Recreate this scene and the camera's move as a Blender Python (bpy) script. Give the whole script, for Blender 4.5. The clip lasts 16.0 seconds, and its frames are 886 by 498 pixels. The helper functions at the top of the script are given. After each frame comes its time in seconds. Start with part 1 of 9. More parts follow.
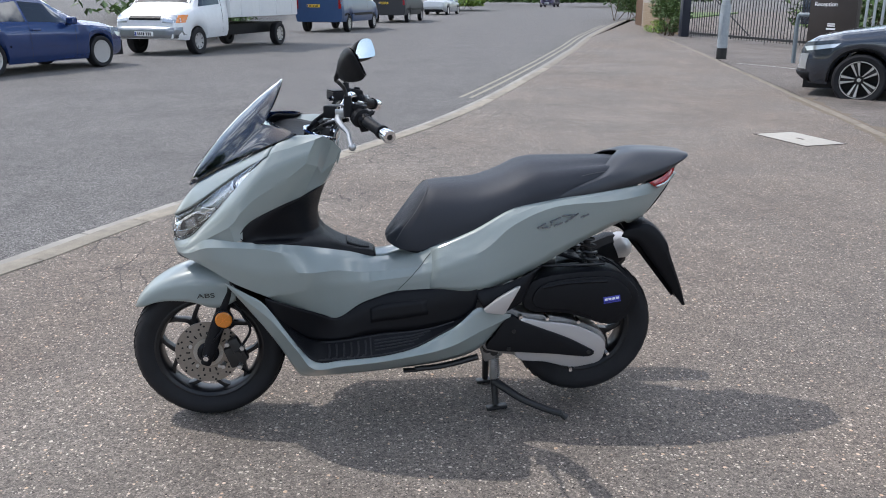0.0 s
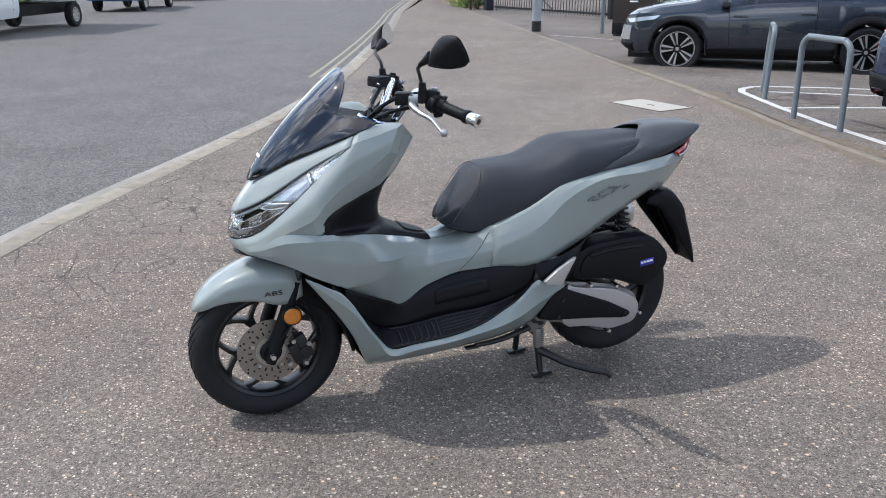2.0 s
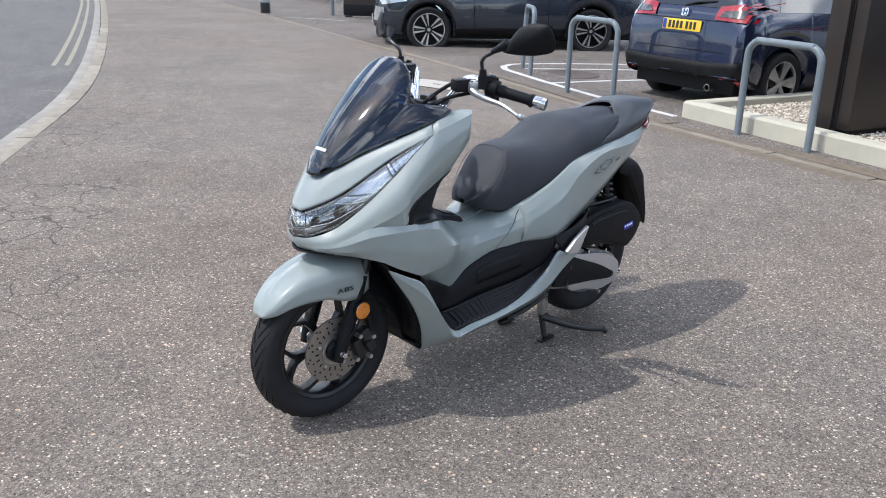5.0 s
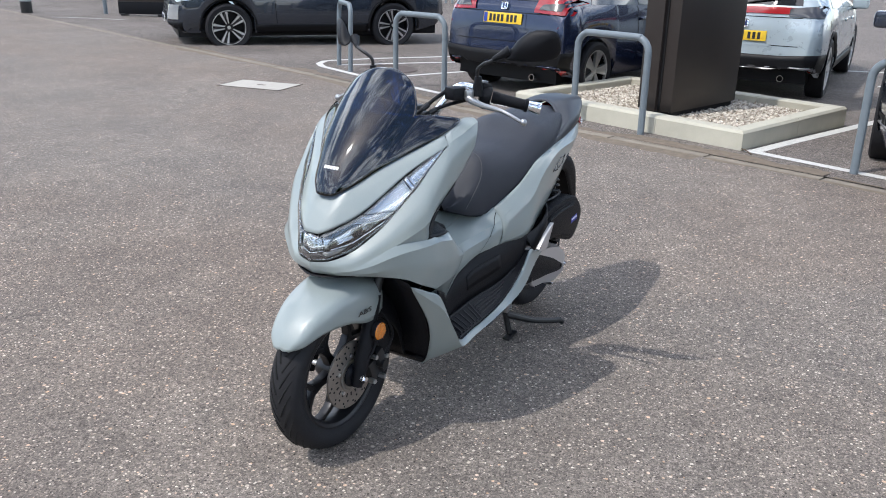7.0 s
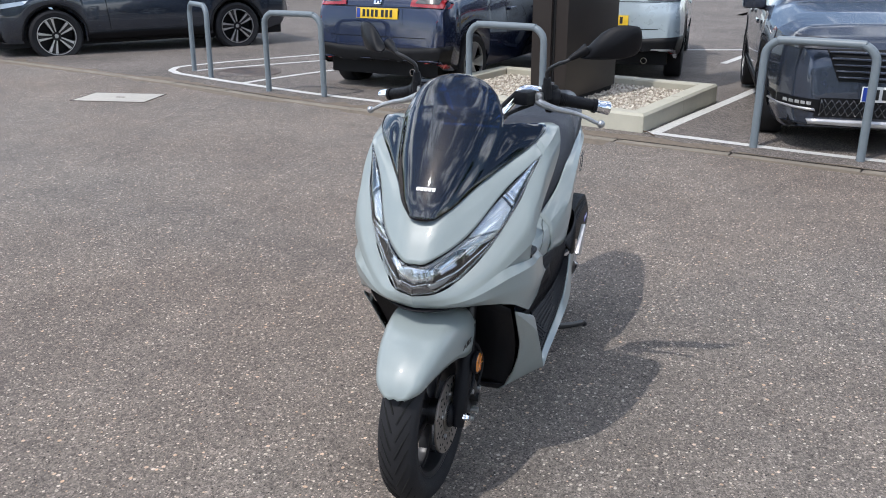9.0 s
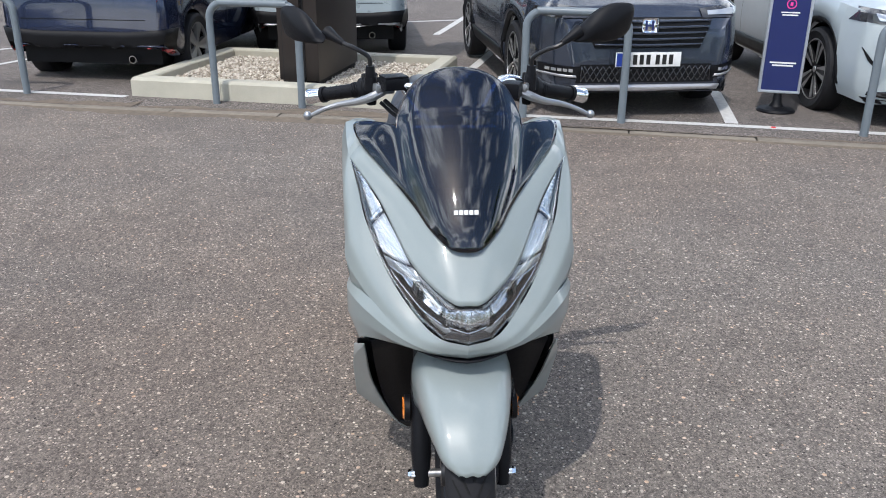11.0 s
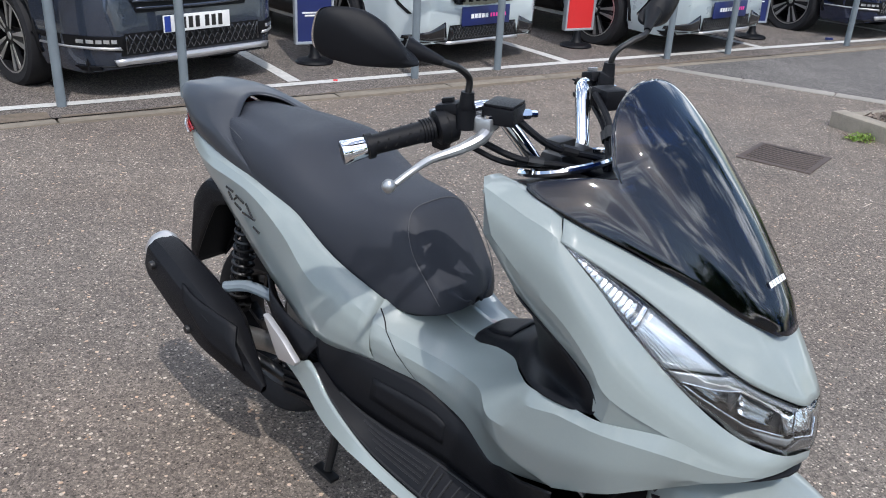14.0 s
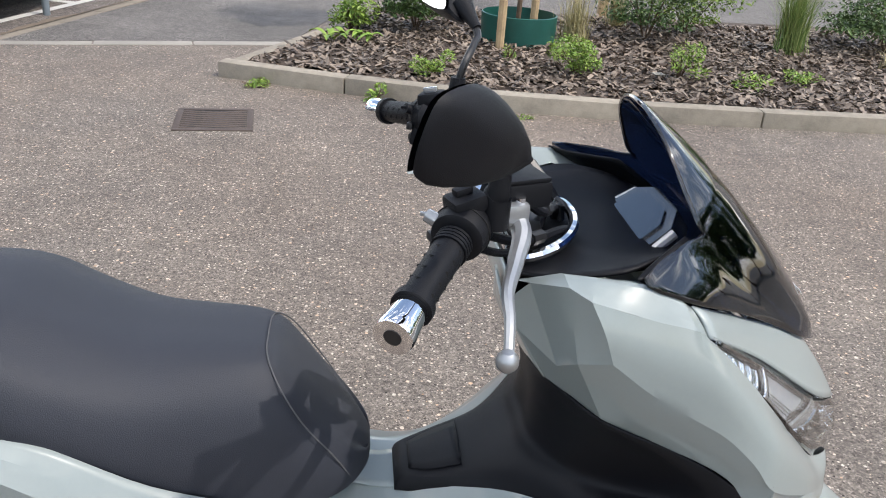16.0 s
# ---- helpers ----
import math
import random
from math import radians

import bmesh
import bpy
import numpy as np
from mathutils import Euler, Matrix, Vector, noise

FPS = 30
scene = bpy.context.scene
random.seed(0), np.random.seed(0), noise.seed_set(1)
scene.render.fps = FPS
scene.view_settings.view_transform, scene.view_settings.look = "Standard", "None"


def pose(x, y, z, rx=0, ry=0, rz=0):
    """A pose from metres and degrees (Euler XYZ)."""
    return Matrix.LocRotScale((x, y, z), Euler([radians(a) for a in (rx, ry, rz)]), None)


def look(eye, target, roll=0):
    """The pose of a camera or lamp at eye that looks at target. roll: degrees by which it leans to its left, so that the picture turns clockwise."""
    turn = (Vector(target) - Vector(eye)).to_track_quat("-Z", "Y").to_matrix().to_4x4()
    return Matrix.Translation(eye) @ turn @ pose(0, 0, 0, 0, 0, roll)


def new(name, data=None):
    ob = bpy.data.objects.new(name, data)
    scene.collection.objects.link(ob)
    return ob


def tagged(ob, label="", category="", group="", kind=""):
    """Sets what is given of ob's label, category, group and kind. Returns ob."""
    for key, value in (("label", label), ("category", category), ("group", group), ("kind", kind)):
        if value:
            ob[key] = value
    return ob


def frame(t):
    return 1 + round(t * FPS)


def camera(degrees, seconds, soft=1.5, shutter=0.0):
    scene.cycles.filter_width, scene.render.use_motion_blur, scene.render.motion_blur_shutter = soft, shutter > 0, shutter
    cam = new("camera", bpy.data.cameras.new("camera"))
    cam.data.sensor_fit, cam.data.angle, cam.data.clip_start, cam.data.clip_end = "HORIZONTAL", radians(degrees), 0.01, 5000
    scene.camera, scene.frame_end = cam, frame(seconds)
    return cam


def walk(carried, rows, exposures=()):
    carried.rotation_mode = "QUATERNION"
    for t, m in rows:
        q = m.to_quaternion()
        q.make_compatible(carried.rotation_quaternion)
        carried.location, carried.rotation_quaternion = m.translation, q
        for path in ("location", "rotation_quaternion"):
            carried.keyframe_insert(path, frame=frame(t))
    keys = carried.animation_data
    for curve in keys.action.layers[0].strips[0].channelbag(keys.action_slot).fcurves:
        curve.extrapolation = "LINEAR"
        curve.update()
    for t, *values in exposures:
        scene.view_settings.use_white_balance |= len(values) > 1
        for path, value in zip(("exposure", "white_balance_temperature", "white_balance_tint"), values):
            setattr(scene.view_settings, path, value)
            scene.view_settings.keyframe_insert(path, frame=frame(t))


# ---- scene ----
cam = camera(55.6, 16.0, soft=1.0)
PATH = [
    (0, (0.768, 2.767, 1.423), (0.587, 0.862, 0.842), 0.1),
    (0.5, (0.996, 2.732, 1.431), (0.694, 0.847, 0.832), 0.0),
    (1, (1.19, 2.648, 1.42), (0.78, 0.792, 0.797), -0.1),
    (1.5, (1.38, 2.608, 1.45), (0.851, 0.787, 0.816), -0.1),
    (2, (1.614, 2.653, 1.458), (0.985, 0.863, 0.824), -0.2),
    (2.5, (1.774, 2.624, 1.454), (1.054, 0.868, 0.823), -0.0),
    (3, (1.918, 2.513, 1.462), (1.076, 0.817, 0.817), 0.1),
    (3.5, (2.134, 2.478, 1.474), (1.17, 0.853, 0.817), 0.6),
    (4, (2.33, 2.423, 1.476), (1.271, 0.859, 0.819), 1.2),
    (6.3, (2.897, 1.737, 1.491), (1.455, 0.524, 0.819), 1.1),
    (6.5, (2.927, 1.689, 1.501), (1.448, 0.519, 0.835), 1.3),
    (7, (3.089, 1.587, 1.509), (1.523, 0.543, 0.832), 1.1),
    (7.5, (3.239, 1.467, 1.51), (1.612, 0.529, 0.822), 1.4),
    (8, (3.27, 1.28, 1.497), (1.596, 0.426, 0.812), 1.0),
    (8.2, (3.267, 1.177, 1.506), (1.579, 0.355, 0.818), 0.8),
    (10.3, (3.102, 0.235, 1.489), (1.25, -0.011, 0.777), -0.6),
    (10.5, (3.062, 0.143, 1.485), (1.204, -0.007, 0.76), -0.2),
    (11, (2.969, -0.109, 1.485), (1.112, -0.042, 0.744), 0.5),
    (11.5, (2.798, -0.293, 1.474), (0.961, -0.054, 0.721), 0.9),
    (12, (2.63, -0.467, 1.486), (0.833, -0.027, 0.725), 1.5),
    (12.5, (2.505, -0.718, 1.475), (0.79, -0.035, 0.705), 1.9),
    (13, (2.299, -0.895, 1.454), (0.687, -0.019, 0.658), 1.8),
    (13.5, (2.011, -1.025, 1.447), (0.53, 0.051, 0.642), 2.6),
    (14, (1.753, -1.2, 1.451), (0.473, 0.101, 0.633), 3.0),
    (14.5, (1.477, -1.277, 1.439), (0.43, 0.204, 0.597), 3.5),
    (15, (1.173, -1.232, 1.433), (0.509, 0.439, 0.557), 4.4),
    (15.5, (0.904, -1.193, 1.436), (0.705, 0.585, 0.542), 5.1),
    (16, (0.692, -1.041, 1.419), (0.866, 0.766, 0.579), 4.3),
]
walk(cam, [(t, look(eye, target, roll)) for t, eye, target, roll in PATH], exposures=[(0.0, 0.3, 6500, 10), (4.0, 0.43, 6500, 10), (6.5, 0.48, 6500, 10), (8.0, 0.3, 6500, 10), (10.5, 0.25, 6500, 10), (11.0, 0.25, 6500, 10), (12.0, 0.13, 6500, 10), (12.5, 0.1, 6500, 10), (13.5, 0.13, 6500, 10), (14.0, 0.24, 6500, 10), (14.5, 0.46, 6500, 10), (15.0, 0.5, 6600, 11), (15.5, 0.5, 6750, 10), (16.0, 0.49, 6950, 11)])

# world: partly cloudy summer sky and one sun
SUN_DIR = Vector((0.60, -0.29, 1.0)).normalized()
world = bpy.data.worlds.new("sky")
scene.world = world
world.use_nodes = True
wn = world.node_tree
wn.nodes.clear()
w_out = wn.nodes.new("ShaderNodeOutputWorld")
w_bg = wn.nodes.new("ShaderNodeBackground")
w_sky = wn.nodes.new("ShaderNodeTexSky")
w_sky.sky_type = 'NISHITA'
w_sky.sun_disc = False
w_sky.sun_elevation = math.asin(SUN_DIR.z)
w_sky.sun_rotation = math.atan2(SUN_DIR.x, SUN_DIR.y)
w_tc = wn.nodes.new("ShaderNodeTexCoord")
w_map = wn.nodes.new("ShaderNodeMapping")
w_map.inputs["Scale"].default_value = (1.0, 1.0, 2.6)
w_noise = wn.nodes.new("ShaderNodeTexNoise")
w_noise.inputs["Scale"].default_value = 3.0
w_noise.inputs["Detail"].default_value = 9.0
w_noise.inputs["Roughness"].default_value = 0.58
w_ramp = wn.nodes.new("ShaderNodeValToRGB")
w_ramp.color_ramp.elements[0].position = 0.49
w_ramp.color_ramp.elements[1].position = 0.63
w_mix = wn.nodes.new("ShaderNodeMixRGB")
w_mix.inputs["Color2"].default_value = (15.0, 15.8, 17.0, 1)
wn.links.new(w_tc.outputs["Generated"], w_map.inputs["Vector"])
wn.links.new(w_map.outputs["Vector"], w_noise.inputs["Vector"])
wn.links.new(w_noise.outputs["Fac"], w_ramp.inputs["Fac"])
wn.links.new(w_ramp.outputs["Color"], w_mix.inputs["Fac"])
wn.links.new(w_sky.outputs["Color"], w_mix.inputs["Color1"])
wn.links.new(w_mix.outputs["Color"], w_bg.inputs["Color"])
w_bg.inputs["Strength"].default_value = 0.168
wn.links.new(w_bg.outputs["Background"], w_out.inputs["Surface"])

sun_data = bpy.data.lights.new("sun", 'SUN')
sun_data.energy = 2.3
sun_data.angle = radians(0.53)
sun_data.color = (1.0, 0.975, 0.955)
sun_lamp = new("sun", sun_data)
sun_lamp.matrix_world = look(SUN_DIR * 30, (0, 0, 0))

# ---- materials ----


def shader(name):
    m = bpy.data.materials.new(name)
    m.use_nodes = True
    nt = m.node_tree
    return m, nt, nt.nodes["Principled BSDF"]


def node(nt, kind, **inputs):
    n = nt.nodes.new(kind)
    for k, v in inputs.items():
        n.inputs[k.replace("_", " ")].default_value = v
    return n


def coords(nt):
    return nt.nodes.new("ShaderNodeTexCoord").outputs["Object"]


def ramp(nt, fac, stops):
    r = nt.nodes.new("ShaderNodeValToRGB")
    els = r.color_ramp.elements
    while len(els) < len(stops):
        els.new(0.5)
    for e, (p, c) in zip(els, stops):
        e.position = p
        e.color = c if len(c) == 4 else (*c, 1)
    nt.links.new(fac, r.inputs["Fac"])
    return r.outputs["Color"]


def mix(nt, fac, a, b, mode='MIX'):
    n = nt.nodes.new("ShaderNodeMixRGB")
    n.blend_type = mode
    for sock, v in (("Fac", fac), ("Color1", a), ("Color2", b)):
        if isinstance(v, (int, float)):
            n.inputs[sock].default_value = v
        elif isinstance(v, tuple):
            n.inputs[sock].default_value = v if len(v) == 4 else (*v, 1)
        else:
            nt.links.new(v, n.inputs[sock])
    return n.outputs["Color"]


def surface(name, col, rough=0.5, metal=0.0, var=0.12, scale=9.0, bump=0.0, bscale=180.0, coat=0.0, rvar=0.12, spec=0.5, island=0.0):
    """Plain material with fine and broad variation of colour, gloss and relief."""
    m, nt, b = shader(name)
    co = coords(nt)
    broad = node(nt, "ShaderNodeTexNoise", Scale=scale, Detail=5.0, Roughness=0.6)
    fine = node(nt, "ShaderNodeTexNoise", Scale=bscale, Detail=3.0, Roughness=0.6)
    nt.links.new(co, broad.inputs["Vector"])
    nt.links.new(co, fine.inputs["Vector"])
    lo = tuple(max(0.0, c * (1 - var)) for c in col)
    hi = tuple(min(1.0, c * (1 + var)) for c in col)
    c = ramp(nt, broad.outputs["Fac"], [(0.3, lo), (0.7, hi)])
    c = mix(nt, 0.35, c, ramp(nt, fine.outputs["Fac"], [(0.3, lo), (0.7, hi)]))
    if island:
        oi = nt.nodes.new("ShaderNodeObjectInfo")
        c = mix(nt, 1.0, c, ramp(nt, oi.outputs["Random"], [(0.0, (1 - island,) * 3), (1.0, (1.0,) * 3)]), 'MULTIPLY')
    nt.links.new(c, b.inputs["Base Color"])
    rr = nt.nodes.new("ShaderNodeMapRange")
    rr.inputs["To Min"].default_value = max(0.02, rough - rvar * rough)
    rr.inputs["To Max"].default_value = min(1.0, rough + rvar * rough)
    nt.links.new(broad.outputs["Fac"], rr.inputs["Value"])
    nt.links.new(rr.outputs["Result"], b.inputs["Roughness"])
    b.inputs["Metallic"].default_value = metal
    b.inputs["Specular IOR Level"].default_value = spec
    b.inputs["Coat Weight"].default_value = coat
    b.inputs["Coat Roughness"].default_value = 0.04
    if bump:
        bp = node(nt, "ShaderNodeBump", Strength=bump, Distance=0.002)
        nt.links.new(fine.outputs["Fac"], bp.inputs["Height"])
        nt.links.new(bp.outputs["Normal"], b.inputs["Normal"])
    return m


def chip_ground(name, base, chips, size, amount, wear=(0.8, 1.15), cracks=0.0, bump=0.5, tint=None, by_road=False):
    """Tarmac with exposed stone chippings: cells of stone, most dark, some pale, over a grainy binder."""
    m, nt, b = shader(name)
    co = coords(nt)
    flat = node(nt, "ShaderNodeMapping")
    nt.links.new(co, flat.inputs["Vector"])
    vor = node(nt, "ShaderNodeTexVoronoi", Scale=1.0 / size, Randomness=1.0)
    nt.links.new(flat.outputs["Vector"], vor.inputs["Vector"])
    sep = nt.nodes.new("ShaderNodeSeparateColor")
    nt.links.new(vor.outputs["Color"], sep.inputs["Color"])
    pick = ramp(nt, sep.outputs["Red"], [(1 - amount - 0.02, (0, 0, 0)), (1 - amount, (1, 1, 1))])
    near = ramp(nt, vor.outputs["Distance"], [(0.30, (1, 1, 1)), (0.46, (0, 0, 0))])
    stone = ramp(nt, sep.outputs["Green"], [(i / max(1, len(chips) - 1), c) for i, c in enumerate(chips)])
    grain = node(nt, "ShaderNodeTexNoise", Scale=420.0, Detail=3.0, Roughness=0.7)
    broad = node(nt, "ShaderNodeTexNoise", Scale=0.9, Detail=6.0, Roughness=0.62)
    patch = node(nt, "ShaderNodeTexNoise", Scale=5.5, Detail=4.0, Roughness=0.6)
    for n in (grain, broad, patch):
        nt.links.new(co, n.inputs["Vector"])
    c = ramp(nt, grain.outputs["Fac"], [(0.33, tuple(v * 0.35 for v in base)), (0.67, tuple(v * 1.7 for v in base))])
    dark = ramp(nt, sep.outputs["Blue"], [(0.0, tuple(v * 0.35 for v in base)), (0.3, tuple(v * 0.85 for v in base)), (1.0, tuple(v * 1.55 for v in base))])
    c = mix(nt, 0.55, c, dark)
    fine_cells = node(nt, "ShaderNodeTexVoronoi", Scale=1.0 / (size * 0.52), Randomness=1.0)
    nt.links.new(co, fine_cells.inputs["Vector"])
    fsep = nt.nodes.new("ShaderNodeSeparateColor")
    nt.links.new(fine_cells.outputs["Color"], fsep.inputs["Color"])
    c = mix(nt, 1.0, c, ramp(nt, fsep.outputs["Red"], [(0.0, (0.25, 0.245, 0.24)), (0.25, (0.75, 0.745, 0.74)), (0.75, (1.2, 1.19, 1.18)), (1.0, (2.1, 2.08, 2.05))]), 'MULTIPLY')
    c = mix(nt, mix(nt, 1.0, pick, near, 'MULTIPLY'), c, stone)
    lo, hi = wear
    c = mix(nt, 1.0, c, ramp(nt, broad.outputs["Fac"], [(0.32, (lo,) * 3), (0.68, (hi,) * 3)]), 'MULTIPLY')
    c = mix(nt, 1.0, c, ramp(nt, patch.outputs["Fac"], [(0.3, (0.88, 0.87, 0.86)), (0.62, (1.06, 1.05, 1.04))]), 'MULTIPLY')
    if tint:
        tn = node(nt, "ShaderNodeTexNoise", Scale=0.35, Detail=3.0)
        nt.links.new(co, tn.inputs["Vector"])
        c = mix(nt, ramp(nt, tn.outputs["Fac"], [(0.4, (0, 0, 0)), (0.65, (0.55,) * 3)]), c, mix(nt, 1.0, c, tint, 'MULTIPLY'))
    height = sep.outputs["Red"]
    if cracks:
        wob = node(nt, "ShaderNodeTexNoise", Scale=2.5, Detail=4.0)
        nt.links.new(co, wob.inputs["Vector"])
        bend = mix(nt, 0.18, co, wob.outputs["Color"], 'ADD')
        edge = node(nt, "ShaderNodeTexVoronoi", Scale=1.5)
        edge.feature = 'DISTANCE_TO_EDGE'
        nt.links.new(bend, edge.inputs["Vector"])
        where = node(nt, "ShaderNodeTexNoise", Scale=0.55, Detail=2.0)
        nt.links.new(co, where.inputs["Vector"])
        line = ramp(nt, edge.outputs["Distance"], [(0.001, (1, 1, 1)), (0.006, (0, 0, 0))])
        zone = ramp(nt, where.outputs["Fac"], [(0.52, (0, 0, 0)), (0.6, (cracks,) * 3)])
        if by_road:
            where_y = nt.nodes.new("ShaderNodeSeparateXYZ")
            nt.links.new(co, where_y.inputs["Vector"])
            span = node(nt, "ShaderNodeMapRange", From_Min=-1.0, From_Max=-2.2)
            nt.links.new(where_y.outputs["Y"], span.inputs["Value"])
            zone = mix(nt, 1.0, zone, span.outputs["Result"], 'MULTIPLY')
        c = mix(nt, mix(nt, 1.0, line, zone, 'MULTIPLY'), c, tuple(v * 0.3 for v in base))
    nt.links.new(c, b.inputs["Base Color"])
    b.inputs["Roughness"].default_value = 0.86
    b.inputs["Specular IOR Level"].default_value = 0.35
    bp = node(nt, "ShaderNodeBump", Strength=bump, Distance=0.003)
    hmix = mix(nt, 0.5, height, grain.outputs["Fac"])
    nt.links.new(hmix, bp.inputs["Height"])
    nt.links.new(bp.outputs["Normal"], b.inputs["Normal"])
    return m


def glass(name, tint, rough=0.0):
    m, nt, b = shader(name)
    b.inputs["Base Color"].default_value = (*tint, 1)
    b.inputs["Transmission Weight"].default_value = 1.0
    b.inputs["Roughness"].default_value = rough
    b.inputs["IOR"].default_value = 1.08
    b.inputs["Coat Weight"].default_value = 1.0
    b.inputs["Coat Roughness"].default_value = 0.01
    return m


def chip_pavement(name):
    """Worn brown-grey tarmac: a fairly even binder in which separate pale and rusty stones and small dark pits show."""
    m, nt, b = shader(name)
    co = coords(nt)

    def noise(scale, detail=4.0, rough=0.6):
        n = node(nt, "ShaderNodeTexNoise", Scale=scale, Detail=detail, Roughness=rough)
        nt.links.new(co, n.inputs["Vector"])
        return n.outputs["Fac"]

    def cells(size):
        v = node(nt, "ShaderNodeTexVoronoi", Scale=1.0 / size, Randomness=1.0)
        nt.links.new(co, v.inputs["Vector"])
        sp = nt.nodes.new("ShaderNodeSeparateColor")
        nt.links.new(v.outputs["Color"], sp.inputs["Color"])
        return v.outputs["Distance"], sp

    def under(dist, rand, lo, hi):
        """1 inside a stone whose radius goes with a random number."""
        rad = nt.nodes.new("ShaderNodeMapRange")
        rad.inputs["To Min"].default_value = lo
        rad.inputs["To Max"].default_value = hi
        nt.links.new(rand, rad.inputs["Value"])
        gap = nt.nodes.new("ShaderNodeMath")
        gap.operation = 'SUBTRACT'
        nt.links.new(rad.outputs["Result"], gap.inputs[0])
        nt.links.new(dist, gap.inputs[1])
        return ramp(nt, gap.outputs[0], [(0.0, (0, 0, 0)), (0.06, (1, 1, 1))])

    grain = noise(420.0, 3.0, 0.7)
    c = ramp(nt, grain, [(0.3, (0.090, 0.078, 0.069)), (0.7, (0.262, 0.230, 0.200))])
    d0, p0 = cells(0.0052)
    c = mix(nt, 1.0, c, ramp(nt, p0.outputs["Red"], [(0.0, (0.45,) * 3), (0.35, (0.85,) * 3), (0.8, (1.12,) * 3), (1.0, (1.7,) * 3)]), 'MULTIPLY')
    d1, p1 = cells(0.0115)
    small = under(d1, p1.outputs["Red"], -0.22, 0.40)
    c = mix(nt, small, c, ramp(nt, p1.outputs["Green"], [(0.0, (0.34, 0.28, 0.225)), (0.4, (0.50, 0.44, 0.36)), (0.75, (0.68, 0.63, 0.55)), (1.0, (0.42, 0.28, 0.18))]))
    d2, p2 = cells(0.021)
    big = under(d2, p2.outputs["Red"], -0.52, 0.36)
    c = mix(nt, big, c, ramp(nt, p2.outputs["Blue"], [(0.0, (0.46, 0.40, 0.33)), (0.5, (0.78, 0.74, 0.66)), (1.0, (0.54, 0.38, 0.26))]))
    d3, p3 = cells(0.015)
    pits = under(d3, p3.outputs["Green"], -0.42, 0.30)
    c = mix(nt, pits, c, (0.030, 0.026, 0.023))
    c = mix(nt, 1.0, c, ramp(nt, noise(45.0, 5.0, 0.75), [(0.34, (0.62, 0.615, 0.61)), (0.64, (1.30, 1.29, 1.28))]), 'MULTIPLY')
    c = mix(nt, 1.0, c, ramp(nt, noise(0.9, 6.0, 0.62), [(0.32, (0.84, 0.845, 0.855)), (0.68, (1.12, 1.11, 1.09))]), 'MULTIPLY')
    c = mix(nt, 1.0, c, ramp(nt, noise(6.0), [(0.3, (0.84, 0.835, 0.83)), (0.65, (1.07, 1.065, 1.06))]), 'MULTIPLY')
    c = mix(nt, 1.0, c, ramp(nt, noise(0.3, 3.0), [(0.4, (1.0, 1.0, 1.0)), (0.65, (0.96, 0.90, 0.86))]), 'MULTIPLY')
    # fine cracks in the strip along the road kerb
    wob = node(nt, "ShaderNodeTexNoise", Scale=4.0, Detail=4.0)
    nt.links.new(co, wob.inputs["Vector"])
    edge = node(nt, "ShaderNodeTexVoronoi", Scale=4.2)
    edge.feature = 'DISTANCE_TO_EDGE'
    nt.links.new(mix(nt, 0.16, co, wob.outputs["Color"], 'ADD'), edge.inputs["Vector"])
    line = ramp(nt, edge.outputs["Distance"], [(0.004, (1, 1, 1)), (0.022, (0, 0, 0))])
    zone = ramp(nt, noise(0.8, 2.0), [(0.42, (0, 0, 0)), (0.52, (0.9,) * 3)])
    where = nt.nodes.new("ShaderNodeSeparateXYZ")
    nt.links.new(co, where.inputs["Vector"])
    # distance from the kerb's straight part: the line through (2.7, -1.6) and (-0.5, -7.62)
    off = nt.nodes.new("ShaderNodeVectorMath")
    off.operation = 'DOT_PRODUCT'
    off.inputs[1].default_value = (0.883, -0.469, 0.0)
    nt.links.new(co, off.inputs[0])
    span = node(nt, "ShaderNodeMapRange", From_Min=1.5, From_Max=2.4)
    nt.links.new(off.outputs["Value"], span.inputs["Value"])
    strip = node(nt, "ShaderNodeMapRange", From_Min=-0.6, From_Max=-1.6)
    nt.links.new(where.outputs["Y"], strip.inputs["Value"])
    zone = mix(nt, 1.0, mix(nt, 1.0, zone, span.outputs["Result"], 'MULTIPLY'), strip.outputs["Result"], 'MULTIPLY')
    crack = mix(nt, 1.0, line, zone, 'MULTIPLY')
    c = mix(nt, crack, c, (0.035, 0.031, 0.028))
    nt.links.new(c, b.inputs["Base Color"])
    b.inputs["Roughness"].default_value = 0.84
    b.inputs["Specular IOR Level"].default_value = 0.35
    h = mix(nt, 0.55, mix(nt, 1.0, small, big, 'ADD'), grain)
    h = mix(nt, pits, h, (0.0, 0.0, 0.0))
    h = mix(nt, crack, h, (0.0, 0.0, 0.0))
    bp = node(nt, "ShaderNodeBump", Strength=0.8, Distance=0.003)
    nt.links.new(h, bp.inputs["Height"])
    nt.links.new(bp.outputs["Normal"], b.inputs["Normal"])
    return m


